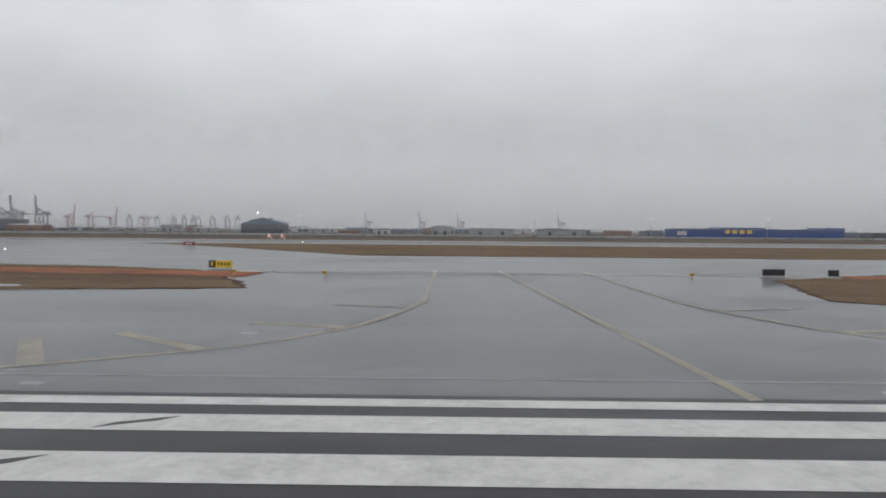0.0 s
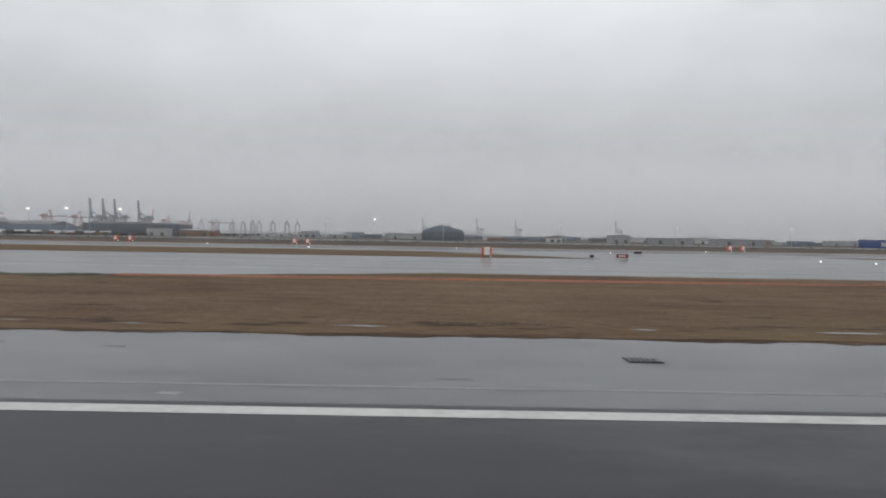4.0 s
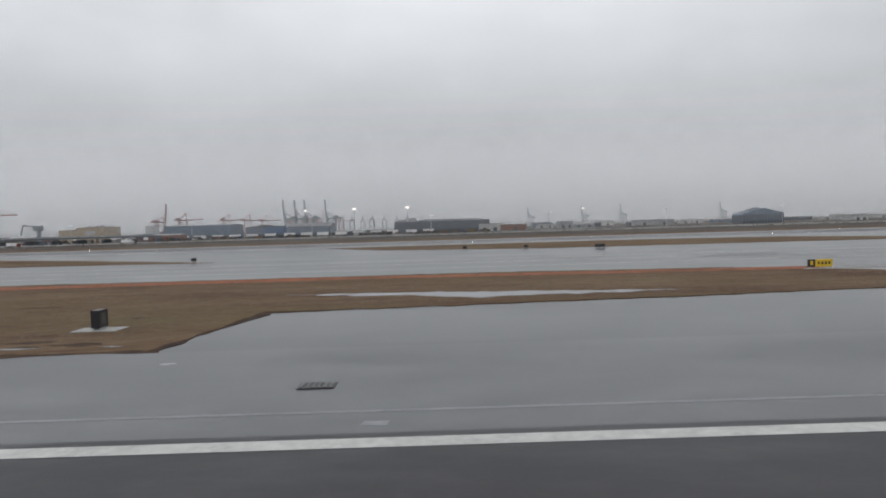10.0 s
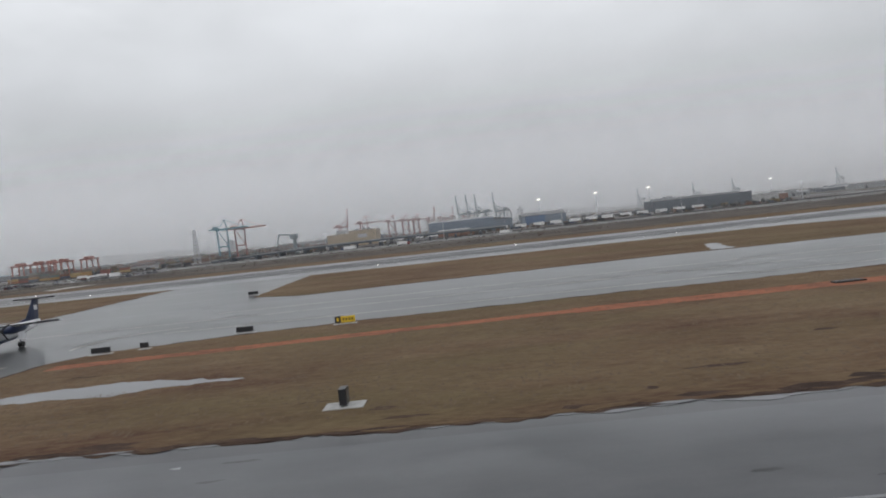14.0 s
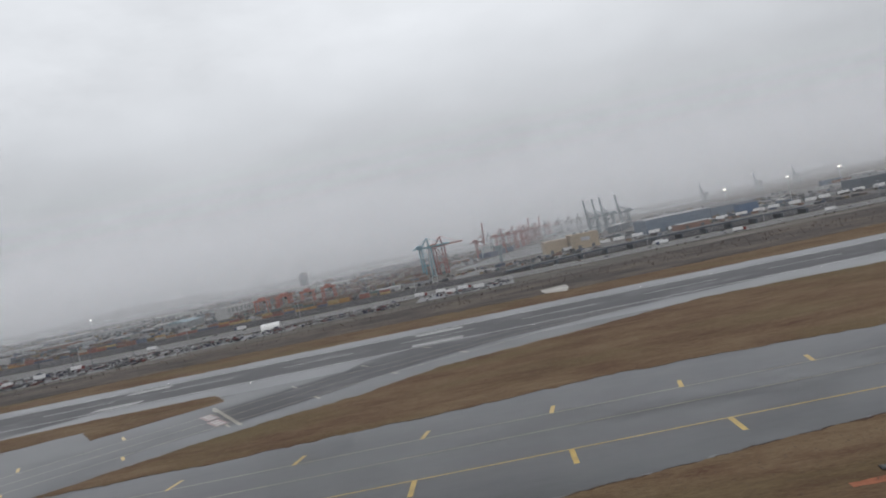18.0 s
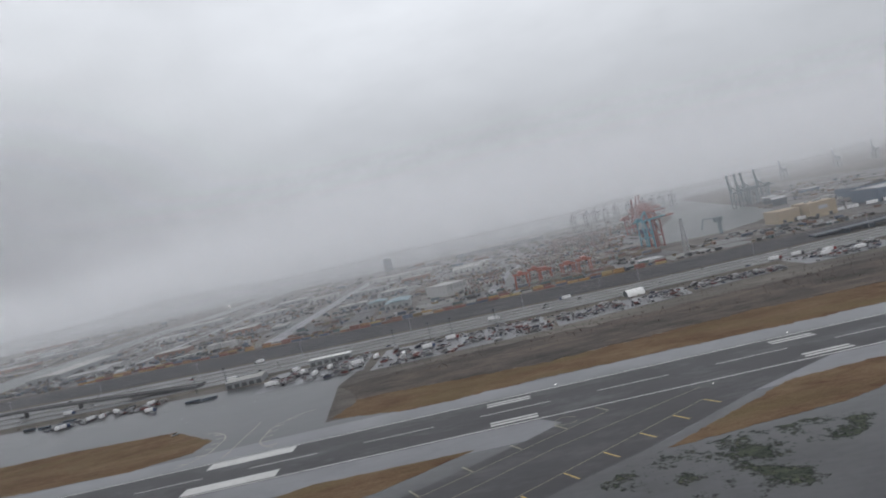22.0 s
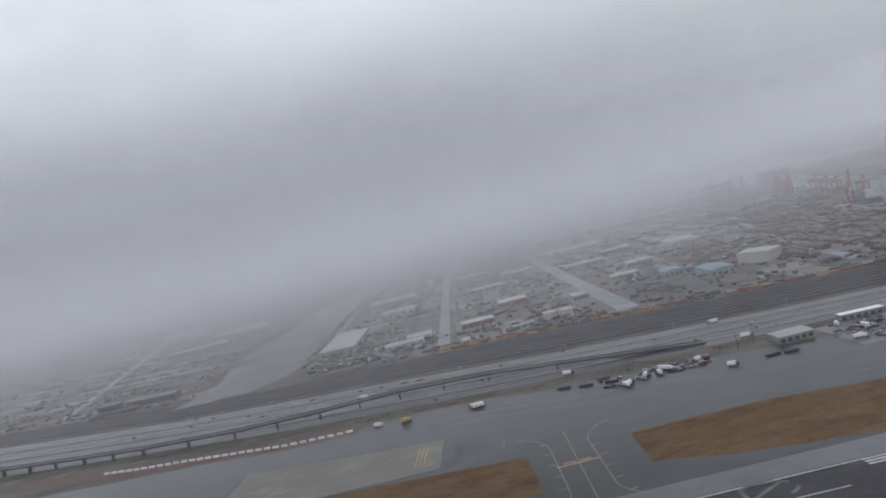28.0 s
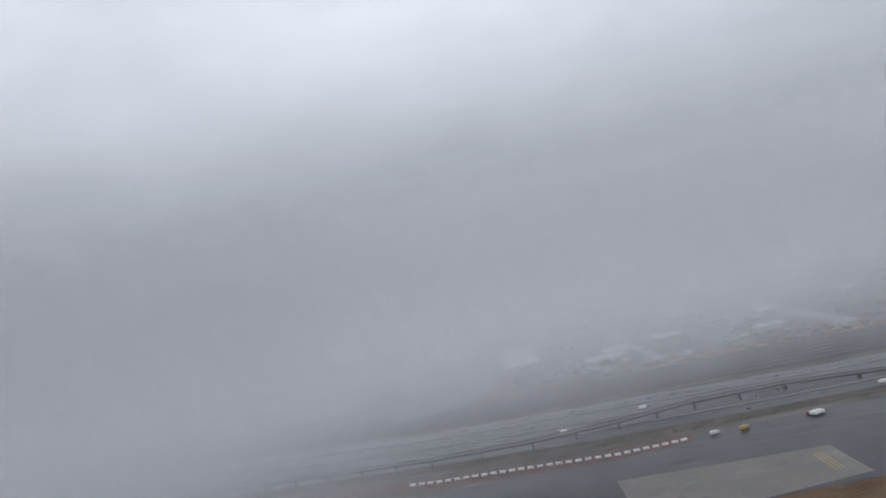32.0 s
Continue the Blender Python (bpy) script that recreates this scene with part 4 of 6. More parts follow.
dist.matrix_basis = place(-80.4, 46.8, 0.12)
for x, y in ((-400, 46.5), (-708, 48.5), (-1009, 48.5)):
    copy_thing(dist, place(x, y, 0.14))

grate = thing("drain_grate", place(-394, 30, 0.055), "dark iron drain grate set in wet asphalt", "drain", "drain grates")
part("frame", Geo().box(-0.8, 0.8, -0.55, 0.55, 0.0, 0.03), M_TAR, grate)
for k in range(6):
    part("bar", Geo().box(-0.7 + k * 0.25, -0.58 + k * 0.25, -0.45, 0.45, 0.03, 0.05), M_BLACK, grate)
for x, y in ((-617, 42), (-689, 30), (-1060, 38), (-791, 32), (-494, 31), (-100, 33), (-240, 32), (-960, 33)):
    copy_thing(grate, place(x, y, 0.055))

inlet = thing("drain_inlet", place(-1249, 78.6, 0.09, 6), "low dark concrete drain inlet lying in the grass", "drain", "drain inlets")
part("slab", Geo().prism(ragged([(-2.1, -0.7), (2.1, -0.7), (1.9, 0.7), (-1.9, 0.7)], 0.8, 0.1, 4.0), -0.03, 0.18), M_TAR, inlet, "wet dark slab")
for k in range(5):
    part("bar", Geo().box(-1.6 + k * 0.7, -1.3 + k * 0.7, -0.5, 0.5, 0.18, 0.23), M_BLACK, inlet)
for x, y, rz in ((-1242.5, 84.0, 12), (-1254.2, 77.2, -4), (-1126.2, 76.4, 3), (-948, 86.5, 2)):
    copy_thing(inlet, place(x, y, 0.1, rz))

# checkered equipment shelter, its cabinet and the lattice mast
hut = thing("checkered_shelter", place(-309, 77, 0.12), "orange and white checkered equipment shelter with red lamps", "shelter")
for i, x in enumerate((-1.45, 0.0, 1.45)):
    for j in range(2):
        part("panel", Geo().box(x - 0.68, x + 0.68, -0.9, 0.9, 0.05 + j * 1.35 + (0.55 if i == 1 and j else 0), 1.35 + j * 1.35 + (0.35 if i == 1 and j else 0) + (0.55 if i == 1 and not j else 0)),
             M_ORANGE if (i + j) % 2 == 0 else M_WHITEPANEL, hut, "orange panel" if (i + j) % 2 == 0 else "white panel")
part("base", Geo().box(-2.4, 2.4, -1.3, 1.3, -0.08, 0.06), M_CONC, hut)
for x in (-1.45, 1.45):
    part("lamp", Geo().cyl(x * 0.9, 0, 2.7, 0.14, 0.3), L_RED, hut, "red warning lamp")
    part("bracket", Geo().beam((x, -0.9, 0.1), (x * 1.45, -0.9, 1.3), 0.08), M_GREYMETAL, hut)
cab = thing("equipment_cabinet", place(-313.2, 76, 0.12), "dark blue steel cabinet beside the checkered shelter", "cabinet")
part("body", Geo().box(-0.62, 0.62, -0.5, 0.5, 0.05, 1.75), M_NAVYBOX, cab)
part("lid", Geo().box(-0.68, 0.68, -0.56, 0.56, 1.75, 1.83), M_PALEMETAL, cab, "pale lid")
part("plinth", Geo().box(-0.8, 0.8, -0.7, 0.7, -0.06, 0.05), M_CONC, cab)
mast = thing("glide_mast", place(-304.3, 78, 0.12), "tall pale lattice antenna mast with panels and red lamps", "mast")
for i, (x, y) in enumerate(((-0.45, 0), (0.45, 0), (0, 0.7))):
    part("leg", Geo().tube((x, y, 0), (x, y, 13.2), 0.045), M_PALEMETAL, mast)
for k in range(14):
    z = k * 0.93
    for a, b in (((-0.45, 0), (0.45, 0)), ((0.45, 0), (0, 0.7)), ((0, 0.7), (-0.45, 0))):
        part("brace", Geo().beam((*a, z), (*b, z + (0.93 if k % 2 else 0.0)), 0.05), M_PALEMETAL, mast)
part("antenna_panel", Geo().box(-0.55, 0.5, -0.25, -0.1, 11.8, 13.2), M_WHITEPANEL, mast, "white antenna panel at the top")
for z in (7.3, 12.6):
    part("antenna_box", Geo().box(0.45, 0.75, -0.3, 0.1, z - 0.5, z + 0.3), M_BLACK, mast)
    part("lamp", Geo().cyl(0.65, -0.32, z - 0.2, 0.12, 0.25), L_RED, mast, "red obstruction lamp")
part("feed_box", Geo().box(-0.4, 0.4, -0.3, 0.1, 3.9, 4.9), M_GREYMETAL, mast)
part("base", Geo().box(-0.9, 0.9, -0.6, 1.2, -0.08, 0.05), M_CONC, mast)

hut2 = thing("striped_marker_hut", place(-238, 172, 0.1), "small red and white striped equipment hut on legs", "shelter", "striped huts")
for k in range(5):
    part("panel", Geo().box(-1.25 + k * 0.5, -0.75 + k * 0.5, -0.8, 0.8, 0.9, 2.9), M_ORANGE if k in (0, 4) else M_WHITEPANEL, hut2)
for x in (-1.1, 1.1):
    part("leg", Geo().box(x - 0.1, x + 0.1, -0.6, 0.6, -0.05, 0.9), M_ORANGE if x < 0 else M_WHITEPANEL, hut2)
for x, y in ((-329, 345), (-322, 345), (-420, 352), (-428, 352), (-90, 345), (-97, 345)):
    copy_thing(hut2, place(x, y, 0.1))


# ---- turboprop waiting at the holding line ----
def loft(rings, n=16, cap=True):
    """A skin over elliptical rings: (y, z, half width, half height)."""
    g = Geo()
    vs = [(a * math.cos(2 * math.pi * i / n), y, z + b * math.sin(2 * math.pi * i / n)) for y, z, a, b in rings for i in range(n)]
    fs = [(r * n + i, r * n + (i + 1) % n, (r + 1) * n + (i + 1) % n, (r + 1) * n + i) for r in range(len(rings) - 1) for i in range(n)]
    fs += [tuple(range(n - 1, -1, -1)), tuple((len(rings) - 1) * n + i for i in range(n))]
    return g.add(vs, fs)


def blade(p0, p1, c0, c1, t0, t1, flat="z", sweep=0.0):
    """A tapered aerofoil slab from p0 to p1 with chords c0, c1 along y and thicknesses t0, t1."""
    g = Geo()
    vs = []
    for p, c, t, s in ((p0, c0, t0, 0.0), (p1, c1, t1, sweep)):
        for dy, dt in ((-0.5, 0.0), (-0.25, 0.5), (0.1, 0.42), (0.5, 0.0), (0.1, -0.3), (-0.25, -0.4)):
            vs.append((p[0], p[1] + dy * c + s, p[2] + dt * t) if flat == "z" else (p[0] + dt * t, p[1] + dy * c + s, p[2]))
    return g.add(vs, [tuple(range(5, -1, -1)), tuple(range(6, 12))] + [(i, (i + 1) % 6, 6 + (i + 1) % 6, 6 + i) for i in range(6)])


M_PLANEWHITE = simple("white_aircraft_paint", (0.75, 0.76, 0.78), 0.25, vary=0.06)
M_PLANENAVY = simple("navy_aircraft_paint", (0.018, 0.028, 0.07), 0.3, vary=0.15)
M_PLANEGREY = simple("grey_aircraft_paint", (0.42, 0.44, 0.47), 0.35, vary=0.12)
M_BOOT = simple("black_deicing_boot", (0.03, 0.03, 0.034), 0.45, vary=0.2)
M_DARKGLASS = simple("dark_glass", (0.012, 0.013, 0.016), 0.08, vary=0.1)
M_RUBBER = simple("tyre_rubber", (0.02, 0.02, 0.02), 0.7, vary=0.2)
plane = thing("turboprop_airliner", place(-1083.0, 108.4, 0.06, 2), "white and navy high-wing turboprop airliner with T-tail, waiting", "aircraft")
part("nose", loft([(-8.3, 1.75, 0.15, 0.15), (-8.0, 1.8, 0.5, 0.48), (-7.3, 1.95, 0.85, 0.85), (-6.2, 2.2, 1.18, 1.2), (-4.8, 2.4, 1.34, 1.36), (-3.0, 2.45, 1.36, 1.38)]), M_PLANEWHITE, plane, "white nose", smooth=True)
part("fuselage", loft([(-3.0, 2.45, 1.36, 1.38), (3.0, 2.45, 1.36, 1.38), (6.0, 2.6, 1.3, 1.25), (10.0, 3.0, 0.85, 0.85), (13.0, 3.4, 0.3, 0.45)]), M_PLANEWHITE, plane, "white rear fuselage", smooth=True)
part("belly", loft([(-4.5, 1.5, 0.9, 0.5), (0, 1.3, 1.15, 0.55), (5.0, 1.55, 0.9, 0.5)]), M_PLANENAVY, plane, "navy belly fairing", smooth=True)
part("windscreen", loft([(-7.0, 2.6, 0.5, 0.1), (-6.5, 2.75, 0.92, 0.28), (-5.9, 2.95, 1.05, 0.3), (-5.5, 3.1, 0.9, 0.3)]), M_DARKGLASS, plane, "dark cockpit windows", smooth=True)
part("wing_box", loft([(-2.2, 3.75, 1.0, 0.3), (0.0, 3.85, 1.3, 0.45), (2.6, 3.7, 0.9, 0.25)]), M_PLANEWHITE, plane, smooth=True)
for s in (-1, 1):
    part("wing", blade((0, 0, 3.95), (s * 5, 0, 4.0), 2.4, 2.3, 0.45, 0.4), M_PLANEGREY, plane)
    part("wing_tip_panel", blade((s * 5, 0, 4.0), (s * 12.2, 0.1, 4.25), 2.3, 1.2, 0.4, 0.18), M_PLANEGREY, plane)
    part("leading_edge", Geo().beam((s * 1.2, -1.2, 4.0), (s * 12.2, -0.5, 4.27), 0.3, 0.34), M_BOOT, plane, "black leading edge")
    part("tail_leading_edge", Geo().beam((0, 11.8, 7.8), (s * 4.0, 12.3, 7.9), 0.22, 0.24), M_BOOT, plane, "black leading edge")
    nac = part("engine_nacelle", loft([(-3.4, 3.5, 0.28, 0.3), (-3.0, 3.45, 0.5, 0.55), (-1.0, 3.35, 0.6, 0.75), (2.0, 3.3, 0.55, 0.7), (3.6, 3.5, 0.2, 0.25)]), M_PLANENAVY, plane, "dark engine nacelle", place(s * 3.95, 0), smooth=True)
    part("spinner", loft([(-4.0, 3.5, 0.05, 0.05), (-3.7, 3.5, 0.2, 0.2), (-3.4, 3.5, 0.27, 0.27)]), M_BLACK, nac, smooth=True)
    for k in range(4):
        a = radians(35 + 90 * k)
        part("propeller_blade", Geo().beam((0.2 * math.cos(a), -3.6, 3.5 + 0.2 * math.sin(a)), (1.95 * math.cos(a), -3.6, 3.5 + 1.95 * math.sin(a)), 0.07, 0.26), M_BLACK, nac)
    gear = part("main_gear", Geo().tube((s * 3.95, 1.2, 0.5), (s * 3.95, 0.9, 2.9), 0.14), M_GREYMETAL, plane)
    for d in (-0.24, 0.24):
        part("tyre", Geo().tube((s * 3.95 + d - 0.13, 1.2, 0.48), (s * 3.95 + d + 0.13, 1.2, 0.48), 0.48, n=14), M_RUBBER, gear)
    part("gear_door", Geo().box(s * 3.95 + 0.3, s * 3.95 + 0.36, 0.2, 2.0, 1.4, 2.8), M_PLANEWHITE, plane)
    part("tailplane", blade((0, 12.6, 7.75), (s * 4.0, 12.8, 7.85), 1.7, 1.1, 0.2, 0.12), M_PLANEGREY, plane)
part("fin", blade((0, 10.6, 3.4), (0, 12.6, 7.75), 4.4, 2.0, 0.45, 0.28, "x"), M_PLANENAVY, plane, "navy fin")
part("fin_mark", Geo().box(-0.24, 0.24, 11.6, 12.5, 5.7, 6.6), M_PLANEWHITE, plane, "small white emblem block")
part("dorsal_fin", blade((0, 6.8, 3.55), (0, 9.6, 4.4), 4.0, 1.0, 0.3, 0.2, "x"), M_PLANENAVY, plane)
ng = part("nose_gear", Geo().tube((0, -6.6, 0.3), (0, -6.6, 1.5), 0.09), M_GREYMETAL, plane)
for d in (-0.18, 0.18):
    part("tyre", Geo().tube((d - 0.09, -6.6, 0.3), (d + 0.09, -6.6, 0.3), 0.3, n=12), M_RUBBER, ng)
part("taxi_lamp", Geo().tube((0, -6.75, 0.95), (0, -6.82, 0.95), 0.14), L_WHITE, plane, "bright taxi lamp")
part("nose_lamp", Geo().tube((0, -8.32, 1.9), (0, -8.36, 1.9), 0.1), L_WHITE, plane, "landing lamp")
for i in range(9):
    for s in (-1, 1):
        part("cabin_window", Geo().box(s * 1.3, s * 1.375, -2.2 + i * 0.8, -1.9 + i * 0.8, 2.75, 3.15), M_DARKGLASS, plane)


# ---- highway, railway and harbour land beyond the airfield ----
def near_edge(x):
    return float(np.interp(x, (-3500, -2677, -2312, -2166, -2015, -1870, -1500, -1100, 1500), (940, 718, 624, 600, 580, 566, 552, 560, 600)))


def far_edge(x):
    return float(np.interp(x, (-3500, -2822, -2486, -2235, -2042, -1865, -1732, -1446, -1100, 1500), (1130, 925, 808, 753, 706, 672, 650, 622, 630, 670)))


def rail_edge(x):
    return float(np.interp(x, (-3500, -2800, -2403, -2067, -1863, -1710, -1548, -1383, -1100, 1500), (1220, 985, 862, 818, 772, 742, 728, 714, 720, 760)))


M_ROAD = wet_pavement("wet_highway", 0.06, 0.105, 0.5, (0.05, 0.3, 1.0), dry_rough=0.42, wet_rough=0.25, level=0.4, coat=0.15)
M_BALLAST = grass_mat("dark_ballast", (0.026, 0.026, 0.03), (0.042, 0.042, 0.048), (0.07, 0.066, 0.068), 0.04)
M_MEDIAN = grass_mat("road_verge", (0.05, 0.045, 0.04), (0.09, 0.08, 0.068), (0.13, 0.115, 0.095), 0.05)
XS = list(range(1500, -3501, -40))


def band(name, lo, hi, z, mat, label, category):
    g = Geo()
    n = len(XS)
    g.add([(x, lo(x), z) for x in XS] + [(x, hi(x), z) for x in XS], [(i, i + 1, n + i + 1, n + i) for i in range(n - 1)])
    return tagged(part(name, g, mat), label, category, "", "structure")


def across(f):
    return lambda x: near_edge(x) + (far_edge(x) - near_edge(x)) * f


band("roadside", lambda x: near_edge(x) - 12, lambda x: far_edge(x) + 4, 0.05, M_MEDIAN, "muddy brown roadside verge along the highway", "verge")
for f0, f1 in ((0.06, 0.22), (0.27, 0.45), (0.50, 0.68), (0.73, 0.90)):
    band("highway", across(f0), across(f1), 0.12, M_ROAD, "wet grey highway carriageway", "road")
    band("lane_line", across(f0 + 0.055), across(f0 + 0.061), 0.14, M_FADED, "faint white lane line", "painted line")
    band("lane_line", across(f1 - 0.058), across(f1 - 0.052), 0.14, M_FADED, "faint white lane line", "painted line")
M_BARRIER = simple("concrete_barrier", (0.36, 0.36, 0.35), 0.7, vary=0.25, scale=0.8)
for f in (0.245, 0.475, 0.705):
    g = Geo()
    for a, b in zip(XS[:-1], XS[1:]):
        g.beam((a, across(f)(a), 0.5), (b, across(f)(b), 0.5), 0.6, 1.0)
    tagged(part("median_barrier", g, M_BARRIER), "grey concrete median barrier", "barrier", "", "structure")
band("railway_bed", lambda x: far_edge(x) + 4, rail_edge, 0.1, M_BALLAST, "dark ballast of the railway yard", "railway")
M_RAIL = simple("rusty_rail", (0.13, 0.10, 0.085), 0.4, 0.6, vary=0.3)
for f in (0.15, 0.3, 0.45, 0.6, 0.75, 0.9):
    band("rail_track", (lambda f: lambda x: far_edge(x) + 4 + (rail_edge(x) - far_edge(x) - 4) * f)(f), (lambda f: lambda x: far_edge(x) + 5.2 + (rail_edge(x) - far_edge(x) - 4) * f)(f), 0.2, M_RAIL, "rusty railway track", "railway")

sheet("harbour_basin", ragged([(-1315, 950), (-1240, 934), (-1165, 978), (-1070, 1090), (-1012, 1290), (-860, 1900), (-600, 2900), (-760, 3100), (-1056, 1660), (-1236, 1240)], 20, 4, 3.0), 0.16, M_WATER, "calm grey harbour water between the quays", "water")
sheet("tidal_channel", ragged([(-2535, 872), (-2425, 876), (-2386, 920), (-2360, 1003), (-2342, 1168), (-2350, 1760), (-2325, 1980), (-2300, 2700), (-2450, 2700), (-2440, 1950), (-2490, 1800), (-2512, 1400), (-2545, 1210), (-2512, 1000)], 12, 7, 4.0),
      0.16, M_WATER, "grey tidal channel running inland", "water")
sheet("bay_water", ragged([(-6500, 2750), (-2450, 2650), (-2000, 2500), (-1000, 2650), (-700, 2900), (200, 3300), (200, 9000), (-6500, 9000)], 60, 25, 6.0), 0.17, M_WATER, "pale grey bay water in the mist", "water")
M_STREET = wet_pavement("pale_street", 0.1, 0.15, 0.5, (0.3, 0.05, 1.0), dry_rough=0.45, wet_rough=0.32, level=0.36, coat=0.1)
for pts in ([(-1902, 824), (-1872, 826), (-1874, 1990), (-1896, 1990)], [(-2150, 830), (-2132, 830), (-2118, 1860), (-2134, 1860)], [(-1900, 1385), (-1900, 1400), (-1500, 1390), (-1500, 1375)], [(-1600, 800), (-1585, 800), (-1545, 1040), (-1562, 1045)],
            [(-2290, 1200), (-2290, 1215), (-1900, 1190), (-1900, 1178)], [(-1560, 1050), (-1545, 1050), (-1330, 1750), (-1350, 1755)], [(-2780, 1000), (-2765, 1000), (-3100, 2400), (-3120, 2400)], [(-2900, 1250), (-2900, 1265), (-2560, 1200), (-2560, 1188)]):
    sheet("street", pts, 0.20, M_STREET, "pale wet concrete street through the port", "road")

for pts in ([(-1705, 470), (-1700, 548), (-1560, 540), (-1562, 474)], [(-1556, 478), (-1552, 530), (-1440, 532), (-1446, 492)], [(-1345, 505), (-1345, 555), (-1262, 552), (-1265, 508)], [(-1435, 500), (-1430, 528), (-1360, 530), (-1362, 506)], [(-1800, 480), (-1800, 552), (-1712, 550), (-1712, 482)]):
    sheet("vehicle_lot", ragged(pts, 4, 1.5, pts[0][0]), 0.145, M_APRON, "wet grey gravel lot crowded with vehicles", "yard")
# yards: patches of wet asphalt, gravel and mud
M_YARD = palette("yard_surfaces", [(0.085, 0.083, 0.086), (0.115, 0.112, 0.112), (0.06, 0.055, 0.052), (0.14, 0.135, 0.128), (0.08, 0.063, 0.05), (0.10, 0.096, 0.10), (0.048, 0.046, 0.05), (0.07, 0.06, 0.053)], 0.5)
M_YARD.node_tree.nodes["Principled BSDF"].inputs["Specular IOR Level"].default_value = 0.3
rng = random.Random(5)


def in_water(x, y):
    if -2560 < x < -2330 and y > 860:
        return True
    return 870 < y < 3100 and -1320 + 0.33 * (y - 930) - 20 < x < -1225 + 0.42 * (y - 880) + 40


yards = Geo()
for x in range(-3300, -500, 62):
    if x < -2560:
        continue
    y = rail_edge(x) + 12
    while y < 2450:
        w, d = rng.uniform(30, 60), rng.uniform(35, 120)
        if not in_water(x + w / 2, y + d / 2):
            yards.obox(x + w / 2 + rng.uniform(-6, 6), y + d / 2, 0.02, w, d - rng.uniform(3, 14), rng.uniform(0.12, 0.17), rng.uniform(-3, 3))
        y += d
for i in range(190):
    x = rng.uniform(-3500, -2570)
    y = rail_edge(x) + 20 + rng.random() ** 1.3 * 1700
    yards.obox(x, y, 0.02, rng.uniform(60, 260), rng.uniform(8, 42), rng.uniform(0.1, 0.19), 162 + rng.uniform(-9, 9))
tagged(part("port_yards", yards, M_YARD), "patchwork of wet asphalt, gravel and mud yards", "yard", "", "stuff")

# clutter: parked trucks, trailers, crates and boxes too small to tell apart
M_CLUTTER = palette("clutter_colours", [(0.38, 0.38, 0.38), (0.04, 0.045, 0.055), (0.09, 0.09, 0.10), (0.15, 0.08, 0.055), (0.05, 0.07, 0.11), (0.17, 0.125, 0.06), (0.13, 0.13, 0.135), (0.05, 0.05, 0.052), (0.09, 0.07, 0.06), (0.22, 0.225, 0.23), (0.07, 0.10, 0.11), (0.035, 0.035, 0.04), (0.07, 0.06, 0.05), (0.045, 0.04, 0.04)], 0.5)
clutter = Geo()
for i in range(7000):
    x = rng.uniform(-3200, -620)
    y = rail_edge(x) + 14 + (rng.random() ** 1.7) * 1500
    if in_water(x, y) or -1905 < x < -1868 or -2153 < x < -2115 or (x < -2560 and rng.random() < 0.3) or noise.noise((x / 60, y / 90, 3.0)) < -0.12:
        continue
    big = rng.random()
    lx, ly, h = (rng.uniform(3, 6), rng.uniform(2, 3), rng.uniform(1.4, 2.6)) if big < 0.6 else (rng.uniform(6, 14), rng.uniform(2.4, 4), rng.uniform(2.4, 3.8))
    if rng.random() < 0.5:
        lx, ly = ly, lx
    clutter.obox(x, y, 0.1, lx, ly, h, rng.uniform(-6, 6))
for i in range(1150):
    x, y = (rng.gauss(-2275, 45), rng.gauss(925, 28)) if i < 420 else (rng.uniform(-2330, -1920), 840 + 520 * rng.random() ** 1.6)
    if i >= 420 and (-2153 < x < -2112 or noise.noise((x / 45, y / 60, 1.0)) < 0.0):
        continue
    if x < -1900 and rail_edge(x) + 40 < y and not (x < -2345 and y > 900):
        clutter.obox(x, y, 0.1, rng.uniform(3, 9), rng.uniform(2.4, 5), rng.uniform(1.5, 4.5), rng.choice((0, 12, 90)))
M_LOTCARS = palette("lot_vehicle_paint", [(0.34, 0.34, 0.34), (0.2, 0.2, 0.21), (0.07, 0.07, 0.075), (0.42, 0.42, 0.42), (0.12, 0.12, 0.13), (0.035, 0.035, 0.04), (0.16, 0.16, 0.16), (0.045, 0.05, 0.08), (0.13, 0.04, 0.035), (0.26, 0.26, 0.255)], 0.35)
parked = Geo()
for i in range(1300):
    lot = rng.choice(((-1798, -1715, 484, 550), (-1700, -1562, 474, 545), (-1700, -1562, 474, 545), (-1552, -1442, 492, 530), (-1342, -1265, 508, 552), (-1432, -1362, 506, 528), (-2000, -1900, 525, 550)))
    x, y = rng.uniform(lot[0], lot[1]), rng.uniform(lot[2], lot[3])
    if noise.noise((x / 22, y / 16, 9.0)) < -0.05:
        continue
    lx, ly, h = rng.choice(((4.8, 1.9, 1.5), (4.2, 1.8, 1.4), (6.5, 2.3, 2.6), (1.8, 4.4, 1.5), (1.9, 4.6, 1.4), (2.4, 2.0, 1.2)))
    parked.obox(x, y, 0.12, lx, ly, h * 0.6, rng.uniform(-25, 25))
    parked.obox(x, y, 0.12 + h * 0.6, lx * 0.55, ly * 0.85, h * 0.4, rng.uniform(-25, 25))
tagged(part("parked_vehicles", parked, M_LOTCARS), "crowded rows of small parked vehicles in the wet lots", "vehicles", "", "stuff")
tagged(part("yard_clutter", clutter, M_CLUTTER), "scattered parked trucks, crates and scrap across the port yards", "clutter", "", "stuff")
